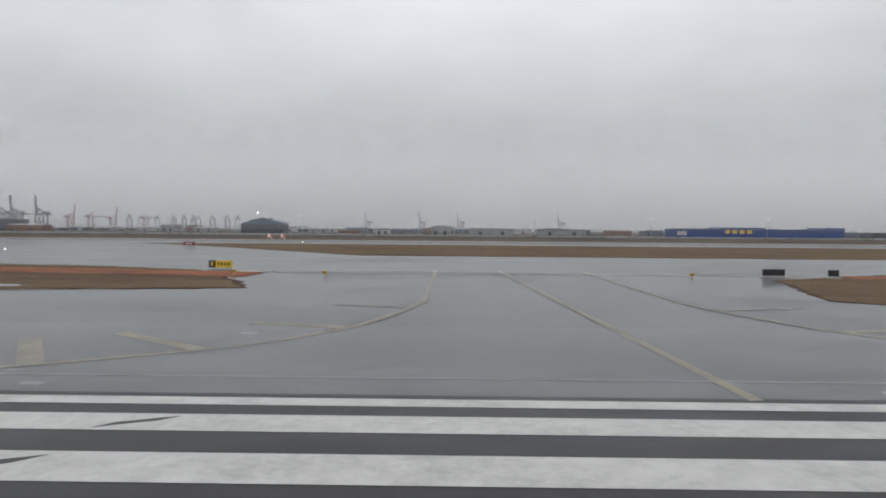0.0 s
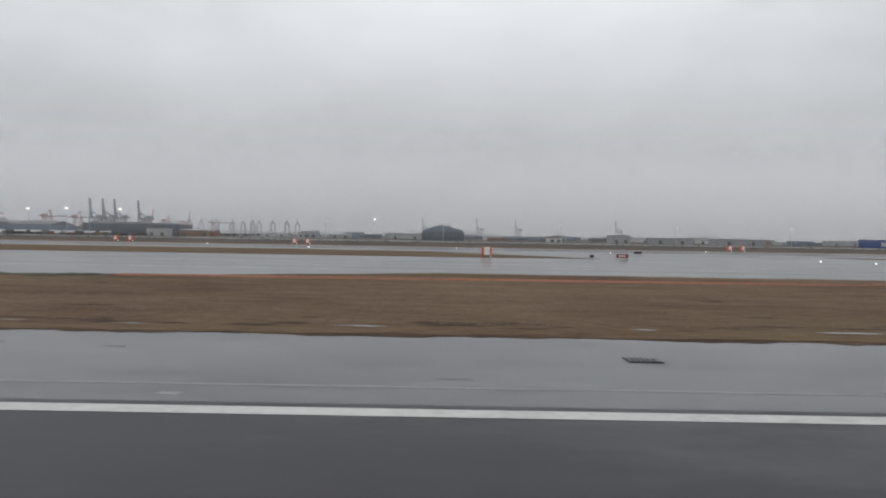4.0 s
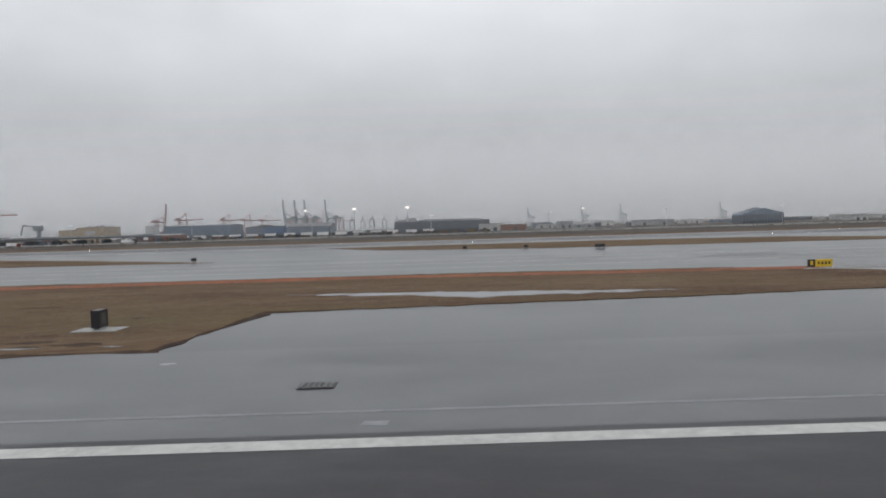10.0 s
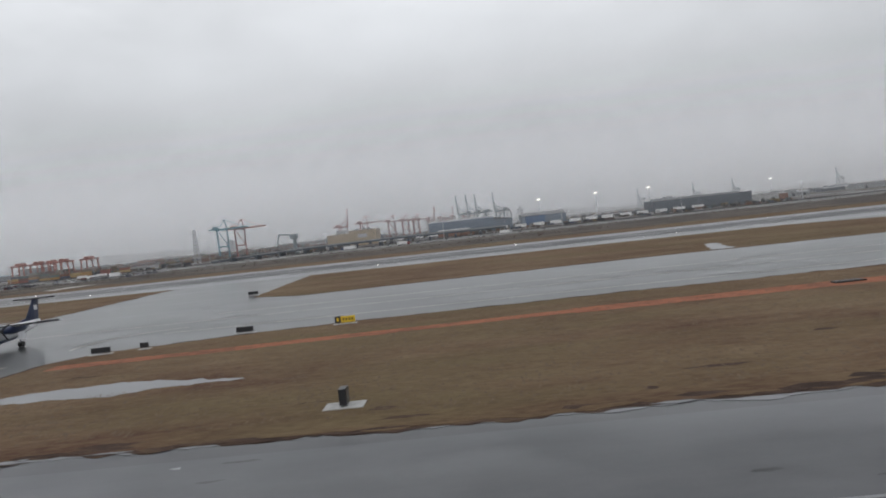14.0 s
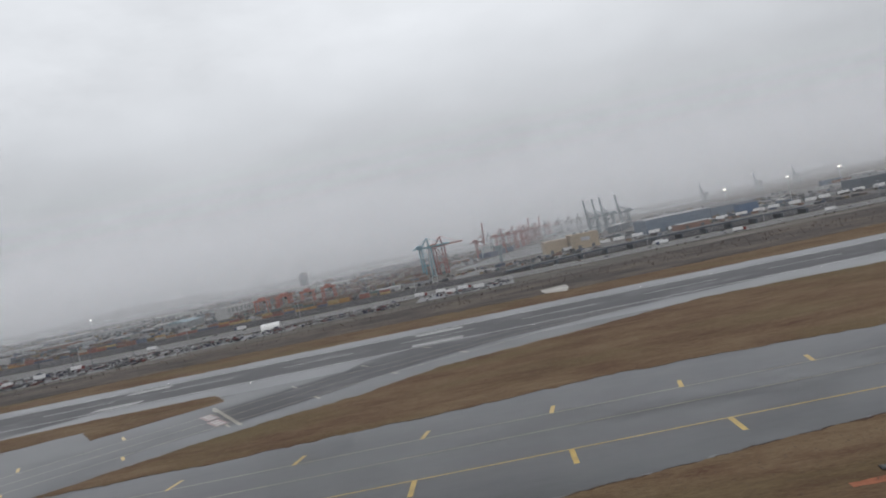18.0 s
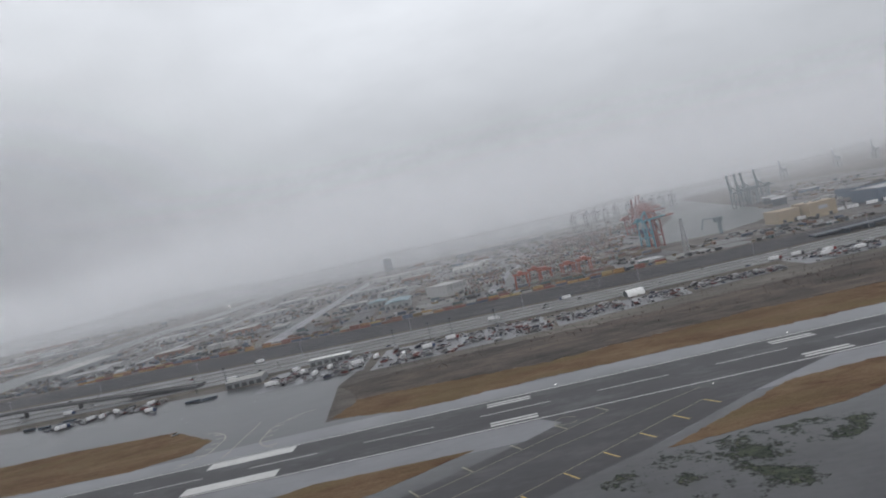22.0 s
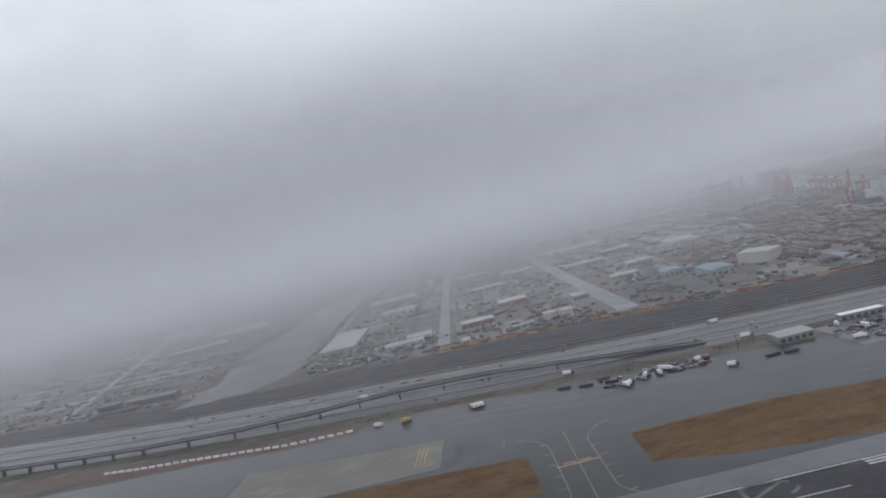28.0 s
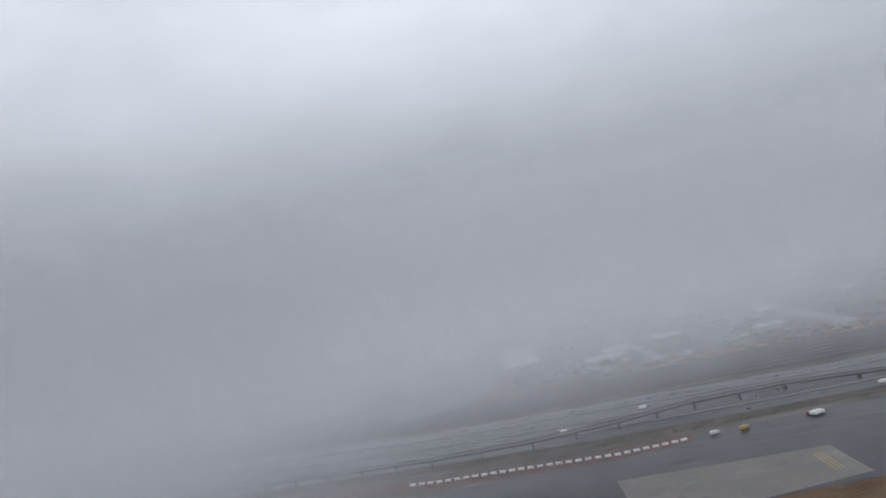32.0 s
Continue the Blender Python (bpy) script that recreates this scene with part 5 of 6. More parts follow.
# bare trees and brush along roads and banks: thin upright twigs
M_TWIG = simple("bare_twigs", (0.12, 0.094, 0.078), 0.9, vary=0.35)
brush = Geo()
for i in range(6000):
    k = rng.random()
    if k < 0.45:
        x = rng.uniform(-2500, 900)
        y = rng.choice((near_edge(x) - rng.uniform(4, 16), rail_edge(x) + rng.uniform(2, 10)))
    elif k < 0.6:
        x, y = -2355 - rng.uniform(0, 14) + 20 * noise.noise((i * 0.3, 0, 0)), rng.uniform(950, 1800)
    elif k < 0.72:
        x, y = -2520 - rng.uniform(0, 45), rng.uniform(900, 1900)
    else:
        x, y = rng.uniform(-1720, -900), rng.uniform(415, 500)
    if -2000 < x < -1690 and y < 560:
        continue
    h = rng.uniform(0.7, 1.7) if k < 0.45 else rng.uniform(1.0, 3.4) if k < 0.72 else rng.uniform(0.4, 1.4)
    for j in range(2):
        a = rng.uniform(0, 6.28)
        brush.add([(x + 0.35 * h * math.cos(a), y + 0.35 * h * math.sin(a), 0), (x - 0.35 * h * math.cos(a), y - 0.35 * h * math.sin(a), 0), (x + rng.uniform(-.5, .5), y + rng.uniform(-.5, .5), h)], [(0, 1, 2)])
tagged(part("bare_brush", brush, M_TWIG), "bare brown winter brush along roads and banks", "brush", "", "stuff")

# ---- containers ----
CONT = [(0.293, 0.146, 0.085), (0.366, 0.244, 0.11), (0.244, 0.091, 0.073), (0.39, 0.293, 0.134), (0.22, 0.104, 0.073), (0.329, 0.183, 0.091), (0.098, 0.122, 0.171), (0.366, 0.354, 0.329), (0.232, 0.085, 0.067), (0.366, 0.207, 0.073)]
M_CONT = palette("container_paint", CONT, 0.5, islands=False)
M_CONTS = palette("stacked_container_paint", [(0.16, 0.10, 0.08), (0.14, 0.085, 0.075), (0.17, 0.13, 0.095), (0.10, 0.105, 0.13), (0.19, 0.15, 0.10), (0.15, 0.125, 0.115), (0.16, 0.08, 0.068), (0.22, 0.215, 0.2), (0.09, 0.13, 0.125)], 0.5)


def container_mesh(l=12.2):
    """A ribbed steel box with corner posts."""
    g = Geo().box(-l / 2 + 0.1, l / 2 - 0.1, -1.16, 1.16, 0.15, 2.52)
    for sx in (-1, 1):
        for sy in (-1, 1):
            g.box(sx * (l / 2 - 0.08) - 0.08, sx * (l / 2 - 0.08) + 0.08, sy * 1.14 - 0.08, sy * 1.14 + 0.08, 0, 2.6)
    for k in range(8):
        x = -l / 2 + 1 + k * (l - 2) / 7
        for sy in (-1, 1):
            g.box(x - 0.3, x + 0.3, sy * 1.18 - 0.04, sy * 1.18 + 0.04, 0.2, 2.45)
    return g.mesh("container", M_CONT)


C_MESH = container_mesh()
x = -1395.0
count = 0
while x > -2160 and count < 150:
    slope = math.degrees(math.atan2(rail_edge(x - 6) - rail_edge(x + 6), -12))
    if rng.random() < 0.9:
        for lev in range(1 + (rng.random() < 0.6)):
            c = part("container", C_MESH, None, None, "", place(x, rail_edge(x) + 9 + rng.uniform(-0.4, 0.4), 0.2 + 2.6 * lev, slope + 180))
            tagged(c, "weathered orange, red or brown steel shipping container in the rail row", "container", "container row")
            count += 1
    x -= 13.4 if rng.random() < 0.85 else 24
x = -1395.0
stacks = Geo()
while x > -2180:
    if rng.random() < 0.8:
        for lev in range(rng.choice((1, 1, 2))):
            stacks.obox(x, rail_edge(x) + 27 + rng.uniform(-1, 1), 0.2 + 2.6 * lev, 12.2, 2.4, 2.55, math.degrees(math.atan2(rail_edge(x - 6) - rail_edge(x + 6), -12)))
    x -= 14
for x0, x1, y0, y1, along, p, top in ((-1552, -1440, 741, 860, 0, 0.75, 4), (-1540, -1400, 900, 1080, 1, 0.8, 3), (-1510, -1340, 1090, 1290, 1, 0.85, 4), (-1440, -1280, 1300, 1500, 1, 0.85, 4), (-1380, -1180, 1510, 1760, 1, 0.8, 4), (-1620, -1560, 870, 1010, 1, 0.7, 4),
                                      (-1420, -1355, 860, 985, 0, 0.6, 3), (-2690, -2625, 945, 1010, 0, 0.8, 3), (-1700, -1560, 1040, 1130, 0, 0.5, 2), (-1690, -1580, 1180, 1260, 1, 0.6, 3), (-1860, -1780, 880, 960, 0, 0.35, 2)):
    sx, sy = (12.7, 5.2) if along == 0 else (4.6, 12.7)
    xx = x0
    row = 0
    while xx < x1:
        yy = y0
        while yy < y1:
            level = 1 + int((0.5 + 0.5 * noise.noise((xx / 40, yy / 60, 7.0))) * top)
            if rng.random() < p and row % 7 != 6 and noise.noise((xx / 70, yy / 70, 2.0)) > -0.22 and not in_water(xx, yy):
                for lev in range(level):
                    stacks.obox(xx, yy, 0.2 + 2.6 * lev, *((12.2, 2.4) if along == 0 else (2.4, 12.2)), 2.55, 0)
            yy += sy
        xx += sx
        row += 1
tagged(part("container_stacks", stacks, M_CONTS), "high stacks of red, brown and orange shipping containers in the port", "container stacks", "", "stuff")


# ---- buildings ----
def shed(name, cx, cy, lx, ly, h, rz, wall, roof, label, ridge=0.0, doors=4, category="building"):
    """A walled shed with a roof slab or gable, doors along its front."""
    t = thing(name, place(cx, cy, 0, rz), label, category)
    part("wall", Geo().box(-lx / 2, lx / 2, -ly / 2, ly / 2, 0, h), wall, t)
    if ridge:
        g = Geo()
        a, b = lx / 2 + 0.4, ly / 2 + 0.4
        if lx >= ly:
            g.add([(-a, -b, h), (a, -b, h), (a, b, h), (-a, b, h), (-a, 0, h + ridge), (a, 0, h + ridge)], [(0, 1, 5, 4), (2, 3, 4, 5), (1, 2, 5), (3, 0, 4), (0, 3, 2, 1)])
        else:
            g.add([(-a, -b, h), (a, -b, h), (a, b, h), (-a, b, h), (0, -b, h + ridge), (0, b, h + ridge)], [(1, 2, 5, 4), (3, 0, 4, 5), (0, 1, 4), (2, 3, 5), (0, 3, 2, 1)])
        part("roof", g, roof, t)
    else:
        part("roof", Geo().box(-lx / 2 - 0.4, lx / 2 + 0.4, -ly / 2 - 0.4, ly / 2 + 0.4, h, h + 0.6), roof, t)
    for k in range(doors):
        x = -lx / 2 + lx * (k + 0.5) / doors
        w = min(2.2, lx / doors * 0.32)
        part("door", Geo().box(x - w, x + w, -ly / 2 - 0.12, -ly / 2, 0, min(4.5, h * 0.6)), M_DOOR, t)
    return t


M_DOOR = simple("dark_door", (0.07, 0.075, 0.08), 0.5, vary=0.3)
W_GREY = simple("grey_cladding", (0.24, 0.25, 0.26), 0.6, vary=0.18, scale=0.15)
W_SLATE = simple("slate_blue_cladding", (0.10, 0.135, 0.18), 0.55, vary=0.2, scale=0.15)
W_DARK = simple("dark_cladding", (0.055, 0.07, 0.088), 0.55, vary=0.25, scale=0.15)
W_TAN = simple("tan_masonry", (0.36, 0.29, 0.21), 0.75, vary=0.15, scale=0.2)
W_WHITE = simple("white_cladding", (0.38, 0.38, 0.375), 0.6, vary=0.1, scale=0.2)
W_BRICK = simple("dull_brick", (0.20, 0.11, 0.085), 0.8, vary=0.25, scale=0.3)
W_BLUE = simple("bright_blue_cladding", (0.02, 0.06, 0.22), 0.5, vary=0.15, scale=0.2)
R_PALE = simple("pale_roof", (0.29, 0.285, 0.27), 0.55, vary=0.16, scale=0.1)
R_GREY = simple("grey_roof", (0.27, 0.27, 0.275), 0.5, vary=0.2, scale=0.1)
R_TEAL = simple("teal_roof", (0.14, 0.215, 0.24), 0.5, vary=0.18, scale=0.1)
R_DARK = simple("dark_roof", (0.07, 0.07, 0.075), 0.5, vary=0.25, scale=0.1)

shed("freight_shed", -1825, 543, 32, 20, 5.4, 3, W_GREY, R_PALE, "pale-roofed freight shed with grey walls and dark doors at the apron", 1.0, 5)
shed("long_shed", -1752, 557, 38, 7, 5.0, -4, W_GREY, simple("bright_white_roof", (0.75, 0.75, 0.74), 0.5, vary=0.05), "long narrow shed with a bright white roof", 0.0, 6)
arch = thing("arched_hangar", place(-1477, 548, 0, 98), "white arched fabric shelter beside the vehicle lots", "building")
g = Geo()
n = 10
g.add([(8.0 * math.cos(math.pi * i / n) * 0.75, y, 5.5 * math.sin(math.pi * i / n)) for y in (-8, 8) for i in range(n + 1)], [(i, i + 1, n + 2 + i, n + 1 + i) for i in range(n)])
part("canopy", g, simple("white_fabric", (0.66, 0.66, 0.65), 0.6, vary=0.06), arch, "white fabric vault", smooth=True)
# flat dark sheet closes this end, its colour standing for the shade inside
g = Geo().add([(7.9 * math.cos(math.pi * i / n) * 0.75, 7.7, 5.4 * math.sin(math.pi * i / n)) for i in range(n + 1)], [tuple(range(n + 1))])
part("end_shade_sheet", g, M_DOOR, arch, "dark sheet standing for the shaded opening")
big = shed("striped_warehouse", -1648, 942, 40, 50, 16, 40, W_WHITE, R_PALE, "large white warehouse block with dark vertical stripes on one end", 0.0, 0)
for k in range(6):
    part("dark_stripe", Geo().box(20.0, 20.25, -23 + k * 7.8, -18.5 + k * 7.8, 2, 14.5), W_DARK, big)
    part("dark_stripe", Geo().box(-18 + k * 6.2, -15 + k * 6.2, -25.25, -25.0, 9, 14.5), W_GREY, big)
shed("teal_roofed_shed", -1722, 935, 36, 60, 9, 0, W_GREY, R_TEAL, "low shed with a faded teal roof", 2.0)
shed("teal_roofed_shed", -1762, 1010, 30, 34, 8, 0, W_GREY, R_TEAL, "low shed with a faded teal roof", 2.0)
shed("flat_warehouse", -2314, 1085, 60, 165, 8, -2, W_GREY, R_PALE, "broad flat-roofed pale warehouse on the channel bank", 1.5, 4)
shed("flat_warehouse", -2256, 1520, 110, 60, 9, 0, W_GREY, R_PALE, "broad pale-roofed warehouse in the port", 1.5, 4)
for x0, x1, y0, y1, h in ((-1858, -1782, 1345, 1372, 8), (-1760, -1694, 1450, 1480, 9), (-1640, -1578, 1330, 1400, 9), (-1630, -1335, 2105, 2140, 12), (-1640, -1560, 1450, 1475, 8), (-2805, -2660, 1480, 1518, 8), (-3280, -3075, 2350, 2420, 10), (-2080, -2000, 1330, 1360, 8), (-1990, -1920, 1500, 1530, 8),
                          (-2110, -2060, 960, 990, 7), (-2040, -1990, 1080, 1120, 7), (-1870, -1700, 1700, 1740, 10), (-1840, -1790, 1080, 1110, 6), (-1780, -1730, 1190, 1225, 7), (-1930, -1905, 980, 1010, 6), (-2100, -2020, 1620, 1660, 8), (-2760, -2600, 1640, 1680, 9), (-3000, -2860, 1900, 1950, 10),
                          (-2230, -2170, 930, 955, 6), (-2270, -2200, 1290, 1330, 8)):
    shed("port_shed", (x0 + x1) / 2, (y0 + y1) / 2, x1 - x0, y1 - y0, h, 0, rng.choice((W_GREY, W_WHITE, W_BRICK)), rng.choice((R_PALE, R_PALE, R_GREY)), "long port shed with a pale weathered roof", rng.choice((0.0, 1.5)), 5)
for i in range(46):
    x = rng.uniform(-3100, -650)
    y = rail_edge(x) + rng.uniform(30, 1500)
    if in_water(x, y) or -1910 < x < -1865 or -2160 < x < -2110:
        continue
    shed("yard_shed", x, y, rng.uniform(14, 45), rng.uniform(10, 30), rng.uniform(4, 9), rng.uniform(-4, 4), rng.choice((W_GREY, W_BRICK, W_SLATE, W_WHITE)), rng.choice((R_PALE, R_GREY, R_DARK, R_GREY, R_TEAL)), "small weathered yard shed in the port", rng.choice((0.0, 1.2, 2.0)), 2)
for x, y in ((-1984, 884), (-1962, 880)):
    t = thing("storage_tank", place(x, y), "squat white cylindrical storage tank", "tank", "white storage tanks")
    part("shell", Geo().cyl(0, 0, 0, 10.5, 10, 24), W_WHITE, t, smooth=False)
    part("top", Geo().cyl(0, 0, 10, 10.7, 0.8, 24, 4.0), R_PALE, t)
    part("rim", Geo().cyl(0, 0, 9.6, 10.8, 0.4, 24), R_GREY, t)
shed("small_shed", -2025, 870, 32, 7, 4.5, 8, W_GREY, R_PALE, "low narrow shed beside the white tanks", 0.0, 3)
shed("white_hut", -2108, 858, 11, 9, 5, 10, W_WHITE, W_WHITE, "small white gabled hut", 2.5, 1)
shed("blue_block", -2675, 972, 34, 18, 13, -14, simple("deep_blue_cladding", (0.03, 0.045, 0.09), 0.5, vary=0.2, scale=0.2), R_DARK, "dark blue stacked block beside the channel yards", 0.0, 0)
shed("dark_quay_shed", -2612, 985, 86, 20, 8, -10, W_DARK, R_DARK, "long dark low shed along the channel bank", 1.0, 6)
tower = thing("office_tower", place(-1885, 2380), "lone grey tower block in the mist", "building")
part("wall", Geo().box(-15, 15, -10, 10, 0, 46), W_GREY, tower)
part("roof", Geo().box(-7, 7, -6, 6, 46, 49), W_SLATE, tower)
for k in range(9):
    part("window_band", Geo().box(-14, 14, -10.3, -10.0, 3 + k * 4.6, 5.0 + k * 4.6), W_SLATE, tower)

# buildings seen along the skyline from the runway
tan = shed("tan_building", -1172, 880, 30, 40, 16.5, 0, W_TAN, W_TAN, "tan windowless masonry building at the quay", 0.0, 2)
tan2 = shed("tan_building", -1136, 864, 36, 44, 19.5, 0, W_TAN, W_TAN, "taller tan masonry building with a pale emblem block", 0.0, 2)
part("emblem", Geo().box(-6, 6, -22.3, -22.0, 10, 15), W_WHITE, tan2, "plain pale emblem panel")
for x in (-10, 0, 7):
    part("roof_unit", Geo().box(x - 2, x + 2, -5, 0, 20.0, 22.4), W_GREY, tan2)
shed("long_blue_grey_shed", -1005, 892, 88, 60, 18.5, 0, W_SLATE, R_GREY, "very long blue-grey port shed", 1.5, 8)
shed("long_blue_grey_shed", -955, 1040, 58, 60, 15, 0, W_SLATE, R_DARK, "dark blue-grey port shed with a rounded roof", 4.0, 4)
shed("long_blue_grey_shed", -880, 1010, 66, 60, 14, 0, W_SLATE, R_DARK, "dark blue-grey port shed with a rounded roof", 5.0, 4)
dk = shed("dark_warehouse", -678, 905, 130, 50, 15.5, 0, W_DARK, R_GREY, "long dark slate warehouse with rooftop plant", 0.0, 9)
for x, w, h in ((-40, 9, 4.0), (-10, 40, 2.0), (30, 50, 1.6), (-55, 12, 2.4)):
    part("roof_plant", Geo().box(x - w / 2, x + w / 2, -12, 6, 16.1, 16.1 + h), W_GREY, dk)
hill = thing("dark_round_hall", place(-251, 870), "broad dark slate hall with vertical ribs and a stepped rounded roof", "building")
part("wall", Geo().box(-28, 28, -15, 15, 0, 11.5), W_DARK, hill)
g = Geo()
prof = [(-28, 11.5), (-26, 13.6), (-19, 14.6), (-16, 16.4), (-9, 17.8), (-2, 19.4), (7, 19.0), (12, 17.2), (18, 15.4), (25, 14.2), (28, 11.5)]
nn = len(prof)
g.add([(x, -15, z) for x, z in prof] + [(x, 15, z) for x, z in prof], [(i, i + 1, nn + i + 1, nn + i) for i in range(nn - 1)] + [tuple(range(nn))[::-1], tuple(range(nn, 2 * nn))])
part("roof", g, W_SLATE, hill)
for k in range(14):
    part("rib", Geo().box(-27.6 + k * 4.1, -27.0 + k * 4.1, -15.4, -15, 0, 11.5), W_SLATE, hill)
for x, z, w in ((-12, 17.0, 2.5), (-3, 19.1, 4), (8, 18.5, 2.2)):
    part("roof_unit", Geo().box(x - w, x + w, -4, 4, z, z + 1.6), W_DARK, hill)
store = thing("blue_store", place(363, 780), "very long bright blue flat-roofed store with a yellow sign", "building")
part("wall", Geo().box(-98, 98, -20, 20, 0, 9.5), W_BLUE, store)
part("raised_wall", Geo().box(-45, 5, -20.4, 20, 0, 11.5), W_BLUE, store)
part("raised_wall", Geo().box(76, 98, -20.4, 20, 0, 11.8), W_BLUE, store)
part("roof", Geo().box(-99, 99, -21, 21, 9.5, 9.9), R_GREY, store)
for k in range(4):
    part("sign_block", Geo().box(-41 + k * 8.5, -35.5 + k * 8.5, -20.9, -20.4, 4.5, 8.5), M_SIGNYEL, store, "yellow sign block")
part("pale_panel", Geo().box(-97, -86, -20.4, -20, 2, 7), W_WHITE, store)
shed("blue_box", -905, 880, 26, 16, 14, 0, simple("mid_blue_cladding", (0.04, 0.09, 0.18), 0.5), R_DARK, "dark blue boxy building by the light towers", 0.0, 2)
for i in range(64):
    x = -620 + i * 24 + rng.uniform(-8, 8)
    y = rng.uniform(800, 1500)
    if -300 < x < -200 and y < 950 or 240 < x < 480 and y < 900:
        continue
    shed("skyline_shed", x, y, rng.uniform(18, 70), rng.uniform(14, 30), rng.uniform(4, 11), 0, rng.choice((W_GREY, W_SLATE, W_DARK, W_BRICK, W_WHITE)), rng.choice((R_GREY, R_DARK, R_PALE)), "low industrial shed on the skyline", rng.choice((0.0, 0.0, 1.5)), 2)


# ---- cranes ----
C_RED = simple("red_crane_paint", (0.22, 0.055, 0.048), 0.5, vary=0.2)
C_BLUE = simple("blue_crane_paint", (0.07, 0.21, 0.27), 0.5, vary=0.2)
C_GREY = simple("grey_crane_paint", (0.16, 0.20, 0.22), 0.5, vary=0.2)
C_ORANGE = simple("orange_red_crane_paint", (0.27, 0.08, 0.055), 0.5, vary=0.2)


def make_crane(paint, boom_paint, top, label, raised, s=1.0, bulk=1.0):
    """A ship-to-shore crane; its boom reaches towards +x. top: height of the boom's hinge."""
    t = thing("quay_crane", place(0, 0), label, "crane", "quay cranes")
    a, b = 18 * s, 9 * s
    for x in (0, -a):
        for y in (-b, b):
            part("leg", Geo().beam((x, y, 0), (x + (-1.5 if x < 0 else 0) * s, y * 0.92, top), 2.2 * s * bulk), paint, t)
    for y in (-b, b):
        part("portal_beam", Geo().beam((0, y, top * 0.42), (-a, y, top * 0.42), 1.8 * s, 2.2 * s * bulk), paint, t)
        part("diagonal", Geo().beam((0, y, top * 0.42), (-a, y * 0.95, top), 1.2 * s * bulk), paint, t)
        part("top_beam", Geo().beam((0, y * 0.92, top), (-a - 1.5 * s, y * 0.92, top), 2.0 * s * bulk), paint, t)
    for x in (0, -a):
        part("cross_beam", Geo().beam((x, -b, top * 0.42), (x, b, top * 0.42), 1.3 * s * bulk), paint, t)
        part("cross_beam", Geo().beam((x, -b, top), (x, b, top), 1.3 * s * bulk), paint, t)
        part("sill_beam", Geo().beam((x, -b - 2, 1.5), (x, b + 2, 1.5), 1.2 * s, 1.6 * s * bulk), paint, t)
    apex = (-3 * s, 0, top + (15 if raised else 20) * s)
    for y in (-4 * s, 4 * s):
        part("a_frame", Geo().beam((0, y, top), apex, 1.4 * s * bulk), paint, t)
        part("a_frame", Geo().beam((-a, y, top), apex, 1.2 * s * bulk), paint, t)
    for y in (-2.2 * s, 2.2 * s):
        part("back_boom", Geo().beam((2 * s, y, top + 1), (-a - 16 * s, y, top + 1), 1.3 * s, 2.6 * s * bulk), boom_paint, t)
        tip = (4.5 * s, y, top + 44 * s) if raised else (42 * s, y, top + 1.6)
        part("boom", Geo().beam((2 * s, y, top + 1), tip, 1.3 * s, 2.6 * s * bulk), boom_paint, t)
    tip = (3.6 * s, 0, top + 27 * s) if raised else (36 * s, 0, top + 2)
    part("stay", Geo().beam(apex, tip, 0.6 * s * bulk), paint, t)
    part("stay", Geo().beam(apex, (-a - 12 * s, 0, top + 2), 0.4 * s * bulk), paint, t)
    part("machinery_house", Geo().box(-a - 9 * s, -a + 2 * s, -4 * s, 4 * s, top + 1.8, top + 7 * s), boom_paint, t)
    part("operator_cab", Geo().box(-6 * s, -3 * s, -1.5 * s, 1.5 * s, top - 4 * s, top - 0.4), M_DARKGLASS, t)
    for k in range(4):
        part("boom_tie", Geo().beam((2 * s + (tip[0] - 2 * s) * k / 4, -2.2 * s, top + 1 + (tip[2] - top - 1) * k / 4), (2 * s + (tip[0] - 2 * s) * k / 4, 2.2 * s, top + 1 + (tip[2] - top - 1) * k / 4), 0.6 * s * bulk), boom_paint, t)
    return t


c1 = make_crane(C_GREY, C_GREY, 33, "tall grey quay crane with its boom raised upright", True, 0.95, 1.1)
c1.matrix_basis = place(-1012, 1392, 0.2, 180)
for x, y in ((-990, 1404), (-971, 1416), (-930, 1440)):
    copy_thing(c1, place(x, y, 0.2, 180))
c2 = make_crane(C_RED, C_RED, 33, "red quay crane with its boom raised upright", True, 0.85)
c2.matrix_basis = place(-1247, 1335, 0.2, 10)
for x, y in ((-1090, 1850), (-1040, 1990)):
    copy_thing(c2, place(x, y, 0.2, 15))
c3 = make_crane(C_RED, C_RED, 36, "red quay crane with its boom lowered over the basin", False, 0.8)
c3.matrix_basis = place(-1205, 1345, 0.2, 12)
for x, y in ((-1165, 1500), (-1140, 1580), (-1120, 1660), (-1060, 1900), (-990, 2100)):
    copy_thing(c3, place(x, y, 0.2, 14))
c4 = make_crane(C_BLUE, C_BLUE, 42, "pale blue quay crane with its boom lowered", False, 0.72)
c4.matrix_basis = place(-1343, 916, 0.2, 20)
c5 = make_crane(C_RED, C_ORANGE, 41, "red quay crane beside a blue one, boom lowered", False, 0.72)
c5.matrix_basis = place(-1324, 934, 0.2, 20)
C_FAR = simple("dark_grey_crane_paint", (0.04, 0.05, 0.06), 0.5, vary=0.2)
c6 = make_crane(C_FAR, C_FAR, 40, "faint grey quay crane far off in the mist", False, 0.9)
c6.matrix_basis = place(-1180, 2350, 0.2, -80)
for i in range(9):
    copy_thing(c6, place(-1130 + i * 42, 2360 + rng.uniform(-60, 60), 0.2, -80 + rng.uniform(-15, 15)))
for x in (-330, -120, 30, 420):
    copy_thing(c1, place(x, 2500, 0.0, 200))
